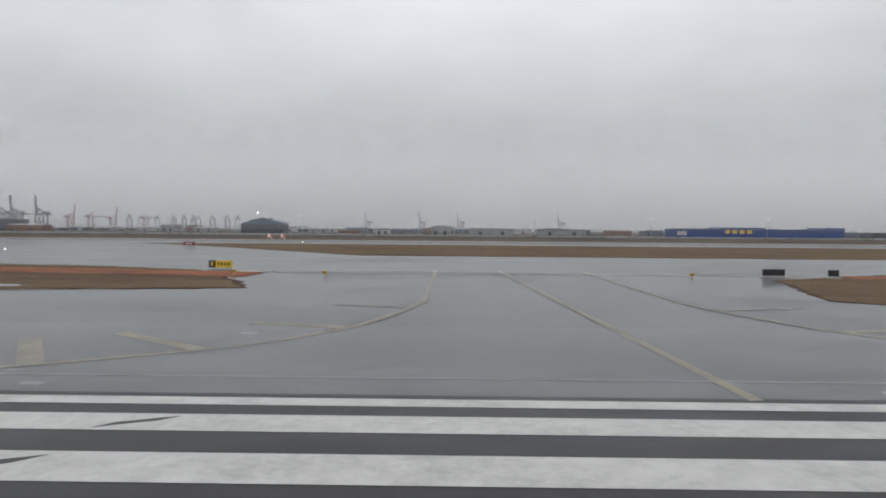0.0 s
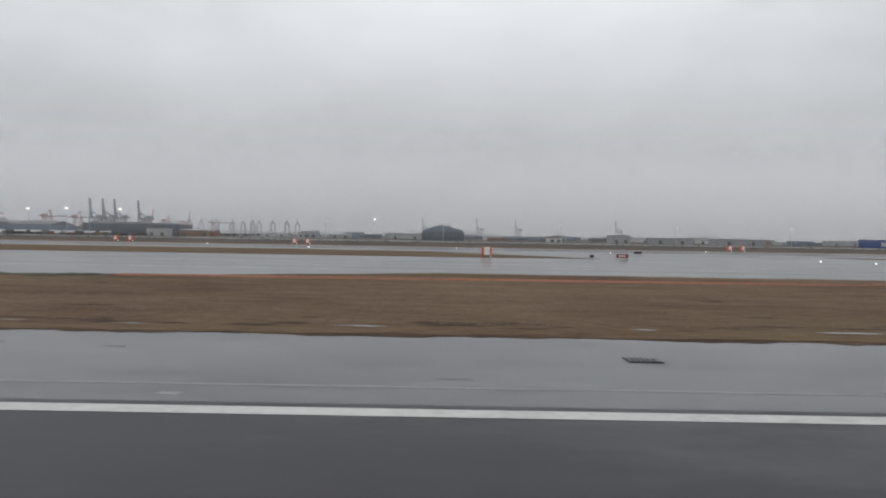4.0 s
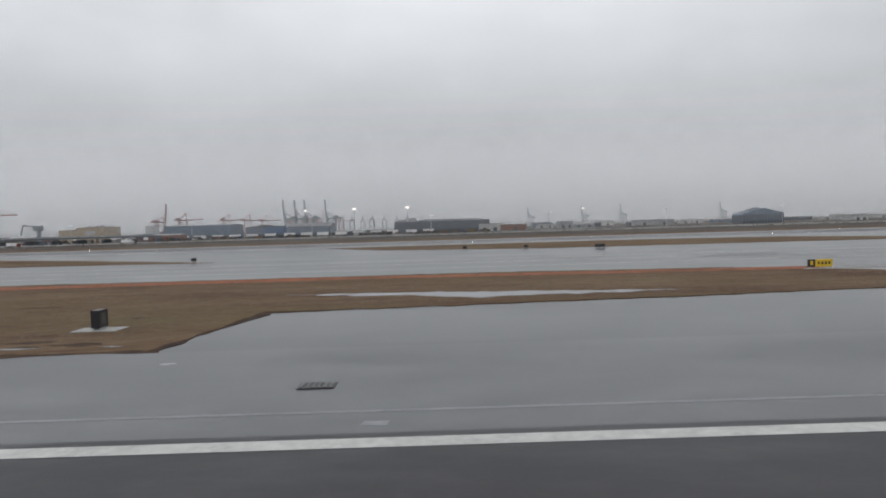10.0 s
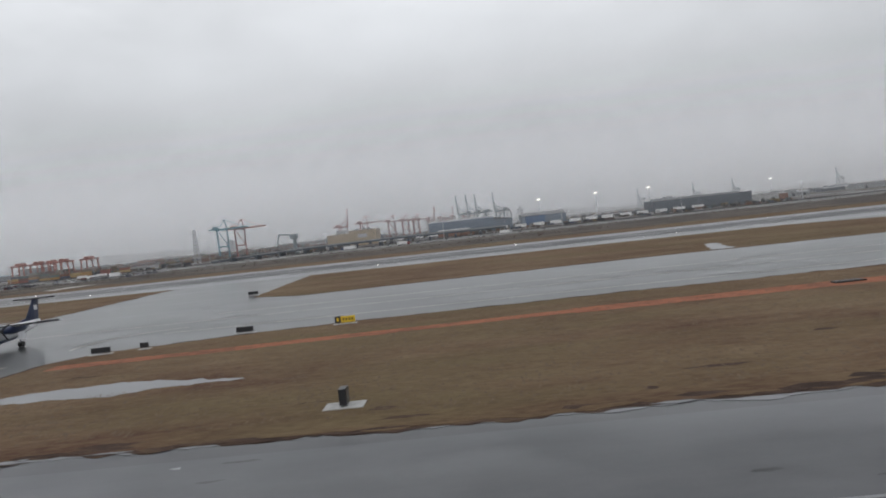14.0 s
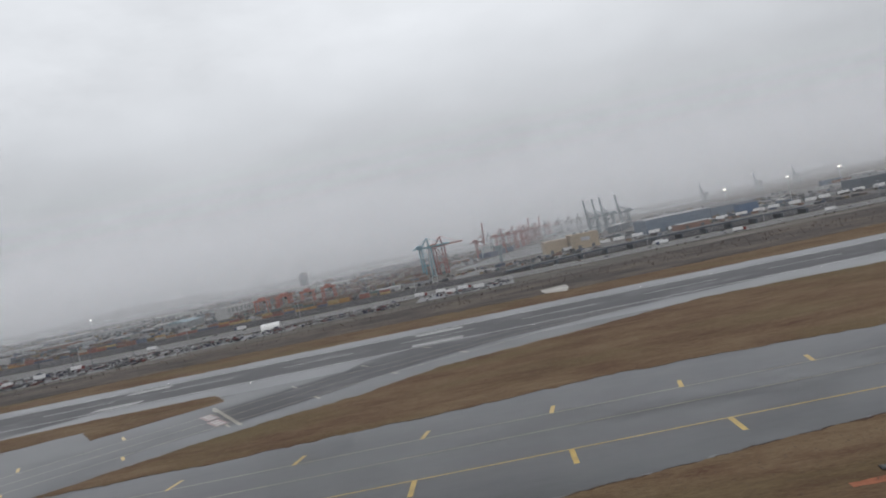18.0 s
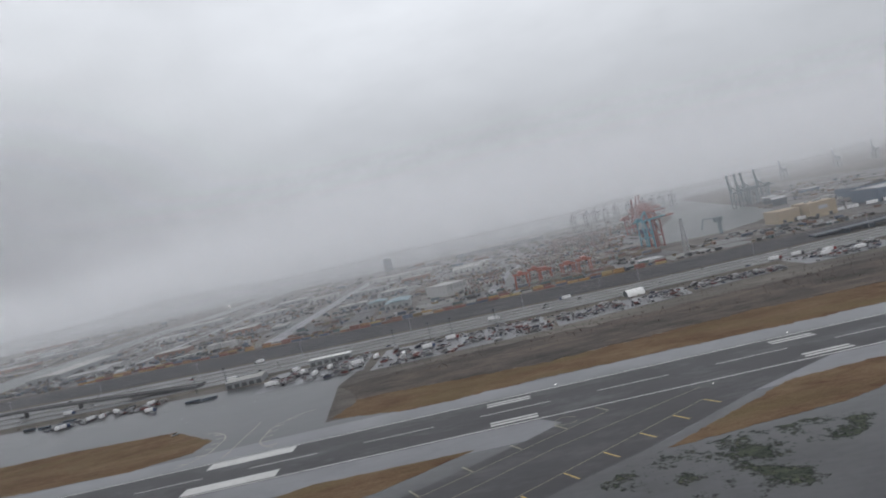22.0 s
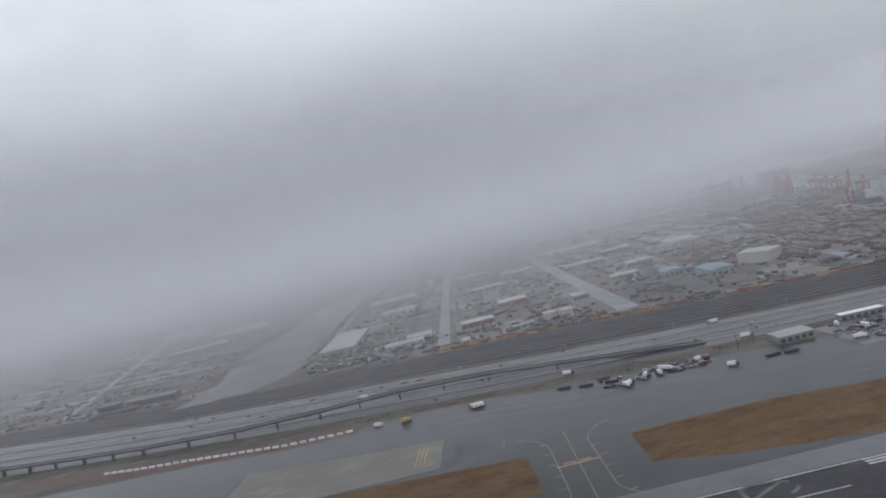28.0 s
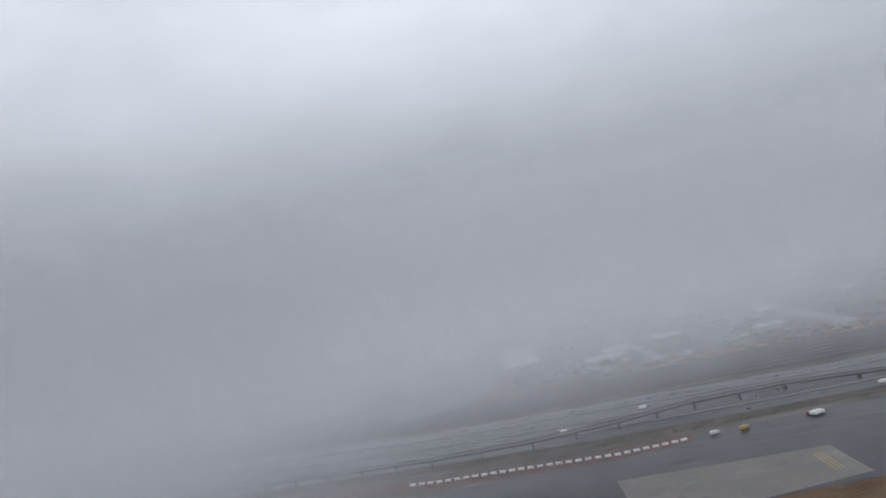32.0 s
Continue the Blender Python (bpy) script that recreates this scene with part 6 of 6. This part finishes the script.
gantry = thing("yard_gantry", place(-1551, 772, 0.2), "red rubber-tyred yard gantry over container stacks", "crane", "yard gantries")
for x in (-8, 8):
    for y in (-6, 6):
        part("leg", Geo().beam((x, y, 0), (x * 0.85, y, 20), 1.2), C_ORANGE, gantry)
    part("sill_beam", Geo().beam((x, -7, 1.4), (x, 7, 1.4), 1.2), C_ORANGE, gantry)
for y in (-6, 6):
    part("top_beam", Geo().beam((-9, y, 20), (9, y, 20), 1.2, 1.8), C_ORANGE, gantry)
part("trolley", Geo().box(-3, 3, -6, 6, 20.6, 23.5), C_ORANGE, gantry)
part("operator_cab", Geo().box(2, 4.5, -1.5, 1.5, 16.5, 19), M_DARKGLASS, gantry)
for x, y in ((-1522, 764), (-1493, 768), (-1470, 782), (-1530, 800)):
    copy_thing(gantry, place(x, y, 0.2, rng.uniform(-5, 5)))
conv = thing("ship_loader", place(-1245, 912, 0.2), "grey ship loader with a drooping arm on the quay", "crane")
part("column", Geo().beam((0, 0, 0), (0, 0, 20), 4.0), C_GREY, conv)
part("house", Geo().box(-6, 4, -4, 4, 18, 25), C_GREY, conv)
part("arm", Geo().beam((-4, 0, 24), (-22, 0, 26), 1.6), C_GREY, conv)
part("chute", Geo().beam((-22, 0, 26), (-26, 0, 12), 1.4), C_GREY, conv)
ship = thing("moored_ship", place(-1222, 1330, 0.2, 68), "dark-hulled cargo ship moored below red cranes", "ship")
g = Geo().prism([(-85, -11), (75, -13), (95, 0), (75, 13), (-85, 11)], 0, 10)
part("hull", g, simple("dark_blue_hull", (0.03, 0.045, 0.09), 0.5), ship)
part("superstructure", Geo().box(-70, -55, -10, 10, 10, 26), W_WHITE, ship)
for k in range(6):
    part("deck_cargo", Geo().box(-45 + k * 19, -29 + k * 19, -10, 10, 10, 13 + 2.5 * (k % 3)), M_CONTS, ship)
for i, (x, y) in enumerate(((-1080, 1205), (-1050, 1300))):
    t = thing("quay_shed", place(x + 90, y + 40, 0.2, 65), "dark shed on the far quay", "building", "quay sheds")
    part("wall", Geo().box(-40, 40, -12, 12, 0, 12), W_DARK, t)
    part("roof", Geo().box(-41, 41, -13, 13, 12, 12.8), R_GREY, t)

# light towers and masts
def make_light_tower(h):
    t = thing("light_tower", place(0, 0), "tall steel light tower with burning floodlights", "light tower", "light towers")
    part("pole", Geo().cyl(0, 0, 0, 0.45, h, 8, 0.22), M_GREYMETAL, t)
    part("head_ring", Geo().cyl(0, 0, h, 1.6, 0.4, 10), M_GREYMETAL, t)
    for k in range(4):
        a = radians(200 + 45 * k)
        part("floodlight", Geo().obox(1.5 * math.cos(a), 1.5 * math.sin(a), h - 1.0, 1.6, 1.0, 1.1, math.degrees(a)), L_FLOOD, t, "burning floodlight")
    return t


L_FLOOD = glow("floodlight_lamp", (1.0, 0.94, 0.82), 3.5)
lt = make_light_tower(38.0)
lt.matrix_basis = place(-728, 952)
for x, y in ((-806, 950), (-885, 985), (-390, 1300), (-2460, 2050), (-2160, 1450)):
    copy_thing(lt, place(x, y))
lm = thing("lattice_mast", place(-1339, 794), "grey tapering lattice radio mast", "mast")
for sx in (-1, 1):
    for sy in (-1, 1):
        part("leg", Geo().beam((3.2 * sx, 3.2 * sy, 0), (1.0 * sx, 1.0 * sy, 40), 0.5), M_GREYMETAL, lm)
for k in range(9):
    f0, f1 = 3.2 - 2.2 * k / 9, 3.2 - 2.2 * (k + 1) / 9
    z0, z1 = 40 * k / 9, 40 * (k + 1) / 9
    for (ax, ay), (bx, by) in (((-1, -1), (1, -1)), ((1, -1), (1, 1)), ((1, 1), (-1, 1)), ((-1, 1), (-1, -1))):
        part("brace", Geo().beam((ax * f0, ay * f0, z0), (bx * f1, by * f1, z1), 0.3), M_GREYMETAL, lm)
part("platform", Geo().box(-1.6, 1.6, -1.6, 1.6, 40, 41.5), M_GREYMETAL, lm)
lp = thing("street_lamp", place(-1482, 657), "thin grey highway lamp post", "lamp post", "highway lamps")
part("pole", Geo().cyl(0, 0, 0, 0.24, 18, 6, 0.12), M_GREYMETAL, lp)
part("arm", Geo().beam((-2.5, 0, 18), (2.5, 0, 18), 0.25), M_GREYMETAL, lp)
for k in range(26):
    x = 300 - k * 110
    copy_thing(lp, place(x, across(0.475)(x), 0.1))
pyl = thing("flood_mast", place(-1850, 560), "slim dark steel mast by the apron", "mast", "apron masts")
part("pole", Geo().cyl(0, 0, 0, 0.3, 16, 6, 0.2), W_DARK, pyl)
part("crossarm", Geo().beam((-2, 0, 15), (2, 0, 15), 0.4), W_DARK, pyl)
for x, y in ((-1872, 545), (-1693, 560), (-1660, 556), (-1640, 552), (-1600, 548)):
    copy_thing(pyl, place(x, y))

# elevated ramp over the highway verge
M_DECK = simple("stained_dark_concrete", (0.085, 0.085, 0.088), 0.6, vary=0.3, scale=0.2)
DECK = ((-1885, 588, 0.6), (-1960, 606, 3.0), (-2024, 621, 5.5), (-2094, 640, 7.0), (-2190, 651, 8.0), (-2276, 646, 8.0), (-2370, 650, 8.0), (-2480, 670, 8.0), (-2600, 705, 8.0), (-2800, 770, 8.0))
ramp_thing = thing("elevated_ramp", place(0, 0), "dark concrete elevated road ramp on piers beside the highway", "bridge")
for p, q in zip(DECK[:-1], DECK[1:]):
    part("deck", Geo().beam(p, q, 9.0, 1.2), M_DECK, ramp_thing)
    for off in (-4.5, 4.5):
        part("parapet", Geo().beam((p[0], p[1] + off, p[2] + 1.0), (q[0], q[1] + off, q[2] + 1.0), 0.4, 1.1), M_DECK, ramp_thing)
    n = max(1, int(math.hypot(q[0] - p[0], q[1] - p[1]) / 38))
    for k in range(n):
        x, y, z = (p[i] + (q[i] - p[i]) * k / n for i in range(3))
        if z > 2.5:
            part("pier", Geo().box(x - 0.7, x + 0.7, y - 2.6, y + 2.6, 0, z - 0.6), M_DECK, ramp_thing)
bridge = thing("highway_bridge", place(0, 0), "dark low highway bridge on piers across the marsh", "bridge")
for a, b in (((-960, 640, 6.0), (-1060, 636, 6.5)), ((-1060, 636, 6.5), (-1160, 640, 5.5)), ((-1160, 640, 5.5), (-1260, 652, 2.0))):
    part("deck", Geo().beam(a, b, 16.0, 1.6), W_DARK, bridge)
    part("parapet", Geo().beam((a[0], a[1] - 8, a[2] + 1.2), (b[0], b[1] - 8, b[2] + 1.2), 0.4, 1.2), W_GREY, bridge)
    for k in range(4):
        x = a[0] + (b[0] - a[0]) * k / 4
        part("pier", Geo().box(x - 1, x + 1, 630, 646, 0, 4.6), W_DARK, bridge)

# ---- vehicles ----
M_CAR = palette("car_paint", [(0.6, 0.6, 0.6), (0.03, 0.03, 0.035), (0.3, 0.31, 0.32), (0.7, 0.7, 0.7), (0.1, 0.1, 0.11), (0.22, 0.03, 0.03), (0.04, 0.06, 0.13), (0.45, 0.46, 0.47)], 0.3, islands=False)


def make_car():
    t = thing("car", place(0, 0), "small car on the wet road or yard", "car", "cars")
    part("body", Geo().box(-2.2, 2.2, -0.88, 0.88, 0.35, 0.95), M_CAR, t)
    part("cabin", Geo().add([(-1.5, -0.8, 0.95), (1.1, -0.8, 0.95), (1.1, 0.8, 0.95), (-1.5, 0.8, 0.95), (-1.1, -0.65, 1.5), (0.5, -0.65, 1.5), (0.5, 0.65, 1.5), (-1.1, 0.65, 1.5)],
                            [(4, 5, 6, 7), (0, 1, 5, 4), (1, 2, 6, 5), (2, 3, 7, 6), (3, 0, 4, 7)]), M_DARKGLASS, t, "dark glazed cabin")
    for x in (-1.4, 1.4):
        for y in (-0.85, 0.85):
            part("wheel", Geo().tube((x, y - 0.1, 0.33), (x, y + 0.1, 0.33), 0.33), M_RUBBER, t)
    return t


def make_truck(label, body_mat, l=11.0):
    t = thing("truck", place(0, 0), label, "truck", "trucks")
    part("trailer", Geo().box(-l / 2, l / 2 - 2.6, -1.25, 1.25, 1.1, 3.8), body_mat, t)
    part("cab", Geo().box(l / 2 - 2.2, l / 2, -1.2, 1.2, 0.6, 3.0), M_CAR, t)
    part("windscreen", Geo().box(l / 2, l / 2 + 0.05, -1.05, 1.05, 1.8, 2.7), M_DARKGLASS, t)
    part("chassis", Geo().box(-l / 2, l / 2, -0.5, 0.5, 0.6, 1.1), M_BLACK, t)
    for x in (-l / 2 + 1, -l / 2 + 2.2, l / 2 - 1.2):
        for y in (-1.1, 1.1):
            part("wheel", Geo().tube((x, y - 0.15, 0.5), (x, y + 0.15, 0.5), 0.5), M_RUBBER, t)
    return t


car, truck = make_car(), make_truck("white box truck on the wet road", M_WHITEPANEL)
car.matrix_basis, truck.matrix_basis = place(-1700, across(0.1)(-1700), 0.14, -5), place(-1600, across(0.33)(-1600), 0.14, -5)
for i in range(78):
    x = rng.uniform(-2650, -900)
    f = rng.choice((0.1, 0.17, 0.31, 0.40, 0.55, 0.63, 0.78, 0.85))
    rz = math.degrees(math.atan2(across(f)(x - 5) - across(f)(x + 5), -10))
    copy_thing(car if rng.random() < 0.88 else truck, place(x, across(f)(x), 0.14, rz + (180 if f < 0.5 else 0)))
for i in range(150):
    lot = rng.choice(((-1790, -1690, 488, 540), (-1655, -1560, 482, 520), (-1600, -1500, 486, 505), (-1560, -1480, 500, 530), (-1335, -1270, 518, 548), (-1480, -1380, 505, 528)))
    x = lot[0] + round((lot[1] - lot[0]) * rng.random() / 3.2) * 3.2
    y = lot[2] + round((lot[3] - lot[2]) * rng.random() / 7.0) * 7.0
    copy_thing(car, place(x, y, 0.14, 90 + rng.uniform(-8, 8)))
for x, y, rz in ((-1720, 510, 10), (-1705, 520, 80), (-1680, 500, 95), (-1790, 500, 0), (-1640, 530, 5), (-1325, 560, 8), (-1316, 530, 15), (-1292, 522, 5), (-1770, 525, 90), (-1755, 505, 90), (-1745, 520, 85), (-1660, 512, 20), (-1305, 545, 12)):
    copy_thing(truck, place(x, y, 0.14, rz))
tanker = make_truck("white tanker truck with dark cab on the wet apron", M_WHITEPANEL, 9.0)
tanker.matrix_basis = place(-2112, 561, 0.04, 120)
for x, y, rz in ((-2108, 561, 118), (-2116, 560, 122), (-1979, 521, 40), (-1983, 519, 110), (-1895, 506, 0), (-1781, 546, 70), (-1940, 536, 130), (-1961, 533, 60), (-1910, 541, 20), (-2206, 572, 5), (-1944, 540, 125), (-1950, 530, 100)):
    copy_thing(tanker, place(x, y, 0.13, rz))
copy_thing(car, place(-1826, 398, 0.13, 30))
hauler = make_truck("yellow works truck on the wet apron", simple("works_yellow", (0.5, 0.35, 0.08), 0.5), 10.0)
hauler.matrix_basis = place(-2179, 567, 0.05, 15)
trailer = thing("white_trailer", place(-1000, 860), "white box trailer parked in a row", "trailer", "white trailers")
part("box", Geo().box(-7.2, 7.2, -1.25, 1.25, 1.0, 5.0), M_WHITEPANEL, trailer)
part("landing_leg", Geo().box(3.5, 3.8, -0.9, 0.9, 0.0, 1.1), M_GREYMETAL, trailer)
for x in (-5, -3.8):
    for y in (-1.1, 1.1):
        part("wheel", Geo().tube((x, y - 0.15, 0.5), (x, y + 0.15, 0.5), 0.5), M_RUBBER, trailer)
for k in range(1, 22):
    copy_thing(trailer, place(-1180 + k * 23 + rng.uniform(-2, 2), 850 + rng.uniform(-4, 6), 0.1, rng.uniform(-3, 3)))
jersey = thing("white_barrier_block", place(-2235, 576, 0.1), "white plastic barrier block in a long row at the apron edge", "barrier", "white barrier row")
part("block", Geo().box(-3.0, 3.0, -0.9, 0.9, 0.0, 1.9), M_WHITEPANEL, jersey)
part("foot", Geo().box(-3.2, 3.2, -1.2, 1.2, -0.08, 0.25), M_GREYMETAL, jersey)
for k in range(1, 30):
    x = -2235 - k * 9.2
    copy_thing(jersey, place(x, float(np.interp(x, (-2600, -2466, -2412, -2354, -2299, -2233), (662, 621, 609, 594, 580, 575))), 0.1, 167))
tagged(part("barrier_strip", Geo().prism(ragged([(-2225, 568), (-2300, 568), (-2354, 580), (-2466, 606), (-2620, 655), (-2620, 680), (-2466, 632), (-2354, 605), (-2290, 594), (-2225, 590)], 6, 2, 7), 0.02, 0.09), simple("red_brown_earth", (0.10, 0.06, 0.05), 0.8, vary=0.3, scale=0.1)),
       "red-brown earth strip beside the apron", "earth", "", "structure")
dumpster = thing("dark_container", place(-2031, 552, 0.04, -14), "long dark low container on the apron", "container", "dark apron containers")
part("box", Geo().box(-6, 6, -1.3, 1.3, 0.1, 1.9), W_DARK, dumpster)
part("skid", Geo().box(-6.2, 6.2, -1.1, 1.1, -0.02, 0.1), M_GREYMETAL, dumpster)
for x, y, rz in ((-2012, 545, -12), (-1990, 538, -14), (-1994, 553, -10), (-1936, 548, 60), (-1860, 508, 4), (-1845, 506, 2)):
    copy_thing(dumpster, place(x, y, 0.04, rz))
tagged(part("gravel_pad", Geo().prism(ragged([(-1258, 403), (-1241, 409.5), (-1242, 389), (-1246, 371), (-1258.5, 379)], 2, 0.8, 5), 0.1, 0.15), M_PALEPAD), "small pale gravel pad in the grass", "pavement", "", "structure")
tagged(part("apron_lights", (lambda g: [g.obox(rng.uniform(-2250, -1740), rng.uniform(430, 540), 0.03, 0.7, 3.0, 0.04, rng.uniform(-30, 30)) for _ in range(46)] and g)(Geo()), M_FADED), "short pale painted dashes over the apron", "painted line", "", "stuff")

# low far ridge in the mist
ridge = Geo()
rp = [(-6500 + i * 100, 6200, 20 + 55 * max(0, noise.noise((i * 0.13, 0, 2))) + 60 * math.exp(-((i - 20) / 6.0) ** 2)) for i in range(90)]
ridge.add([(x, y, z) for x, y, z in rp] + [(x, y, 0) for x, y, z in rp] + [(x, y + 600, 0) for x, y, z in rp], [(i, i + 1, 91 + i, 90 + i)[::-1] for i in range(89)] + [(180 + i, 181 + i, i + 1, i)[::-1] for i in range(89)])
tagged(part("far_ridge", ridge, M_SCRUB), "faint low ridge far off in the mist", "hill", "", "structure")


# ---- grass: short dead blades, thickest at the ragged verges ----
M_BLADES = palette("dead_grass_blades", [(0.09, 0.06, 0.034), (0.11, 0.074, 0.04), (0.075, 0.047, 0.028), (0.10, 0.068, 0.036)], 0.9)


def inside(x, y, poly):
    hit = np.zeros(len(x), bool)
    n = len(poly)
    for i in range(n):
        (x0, y0), (x1, y1) = poly[i], poly[(i + 1) % n]
        if y0 != y1:
            hit ^= ((y0 > y) != (y1 > y)) & (x < (x1 - x0) * (y - y0) / (y1 - y0) + x0)
    return hit


nrng = np.random.default_rng(4)
for poly, count in ((GRASS[0][0], 5000), (GRASS[1][0], 42000), (GRASS[2][0], 42000), (GRASS[3][0], 12000)):
    px_, py_ = np.array(poly).T
    x = nrng.uniform(px_.min(), min(px_.max(), 90), count)
    y = py_.min() - 0.6 + (py_.max() - py_.min()) * nrng.random(count) ** 1.5
    cx, cy = px_.mean(), py_.mean()
    keep = inside(x, y, [(cx + (a - cx) * 0.99, cy + (b - cy) * 0.86) for a, b in poly])
    for pool in PUDDLES:
        keep &= ~inside(x, y, pool)
    x, y = x[keep], y[keep]
    n = len(x)
    h, w, a = nrng.uniform(0.02, 0.07, n), nrng.uniform(0.15, 0.5, n), nrng.uniform(-0.5, 0.5, n)
    c, s_ = np.cos(a) * w / 2, np.sin(a) * w / 2
    z = np.full(n, 0.07)
    v = np.stack([np.stack([x - c, y - s_, z], 1), np.stack([x + c, y + s_, z], 1), np.stack([x + nrng.uniform(-0.2, 0.2, n), y + nrng.uniform(0.35, 0.9, n), 0.085 + h], 1)], 1).reshape(-1, 3) * K
    me = bpy.data.meshes.new("grass_blades")
    me.from_pydata(v.tolist(), [], np.arange(3 * n).reshape(-1, 3).tolist())
    me.materials.append(M_BLADES)
    tagged(new("grass_blades", me), "short dead winter grass blades on the verge", "grass", "", "stuff")
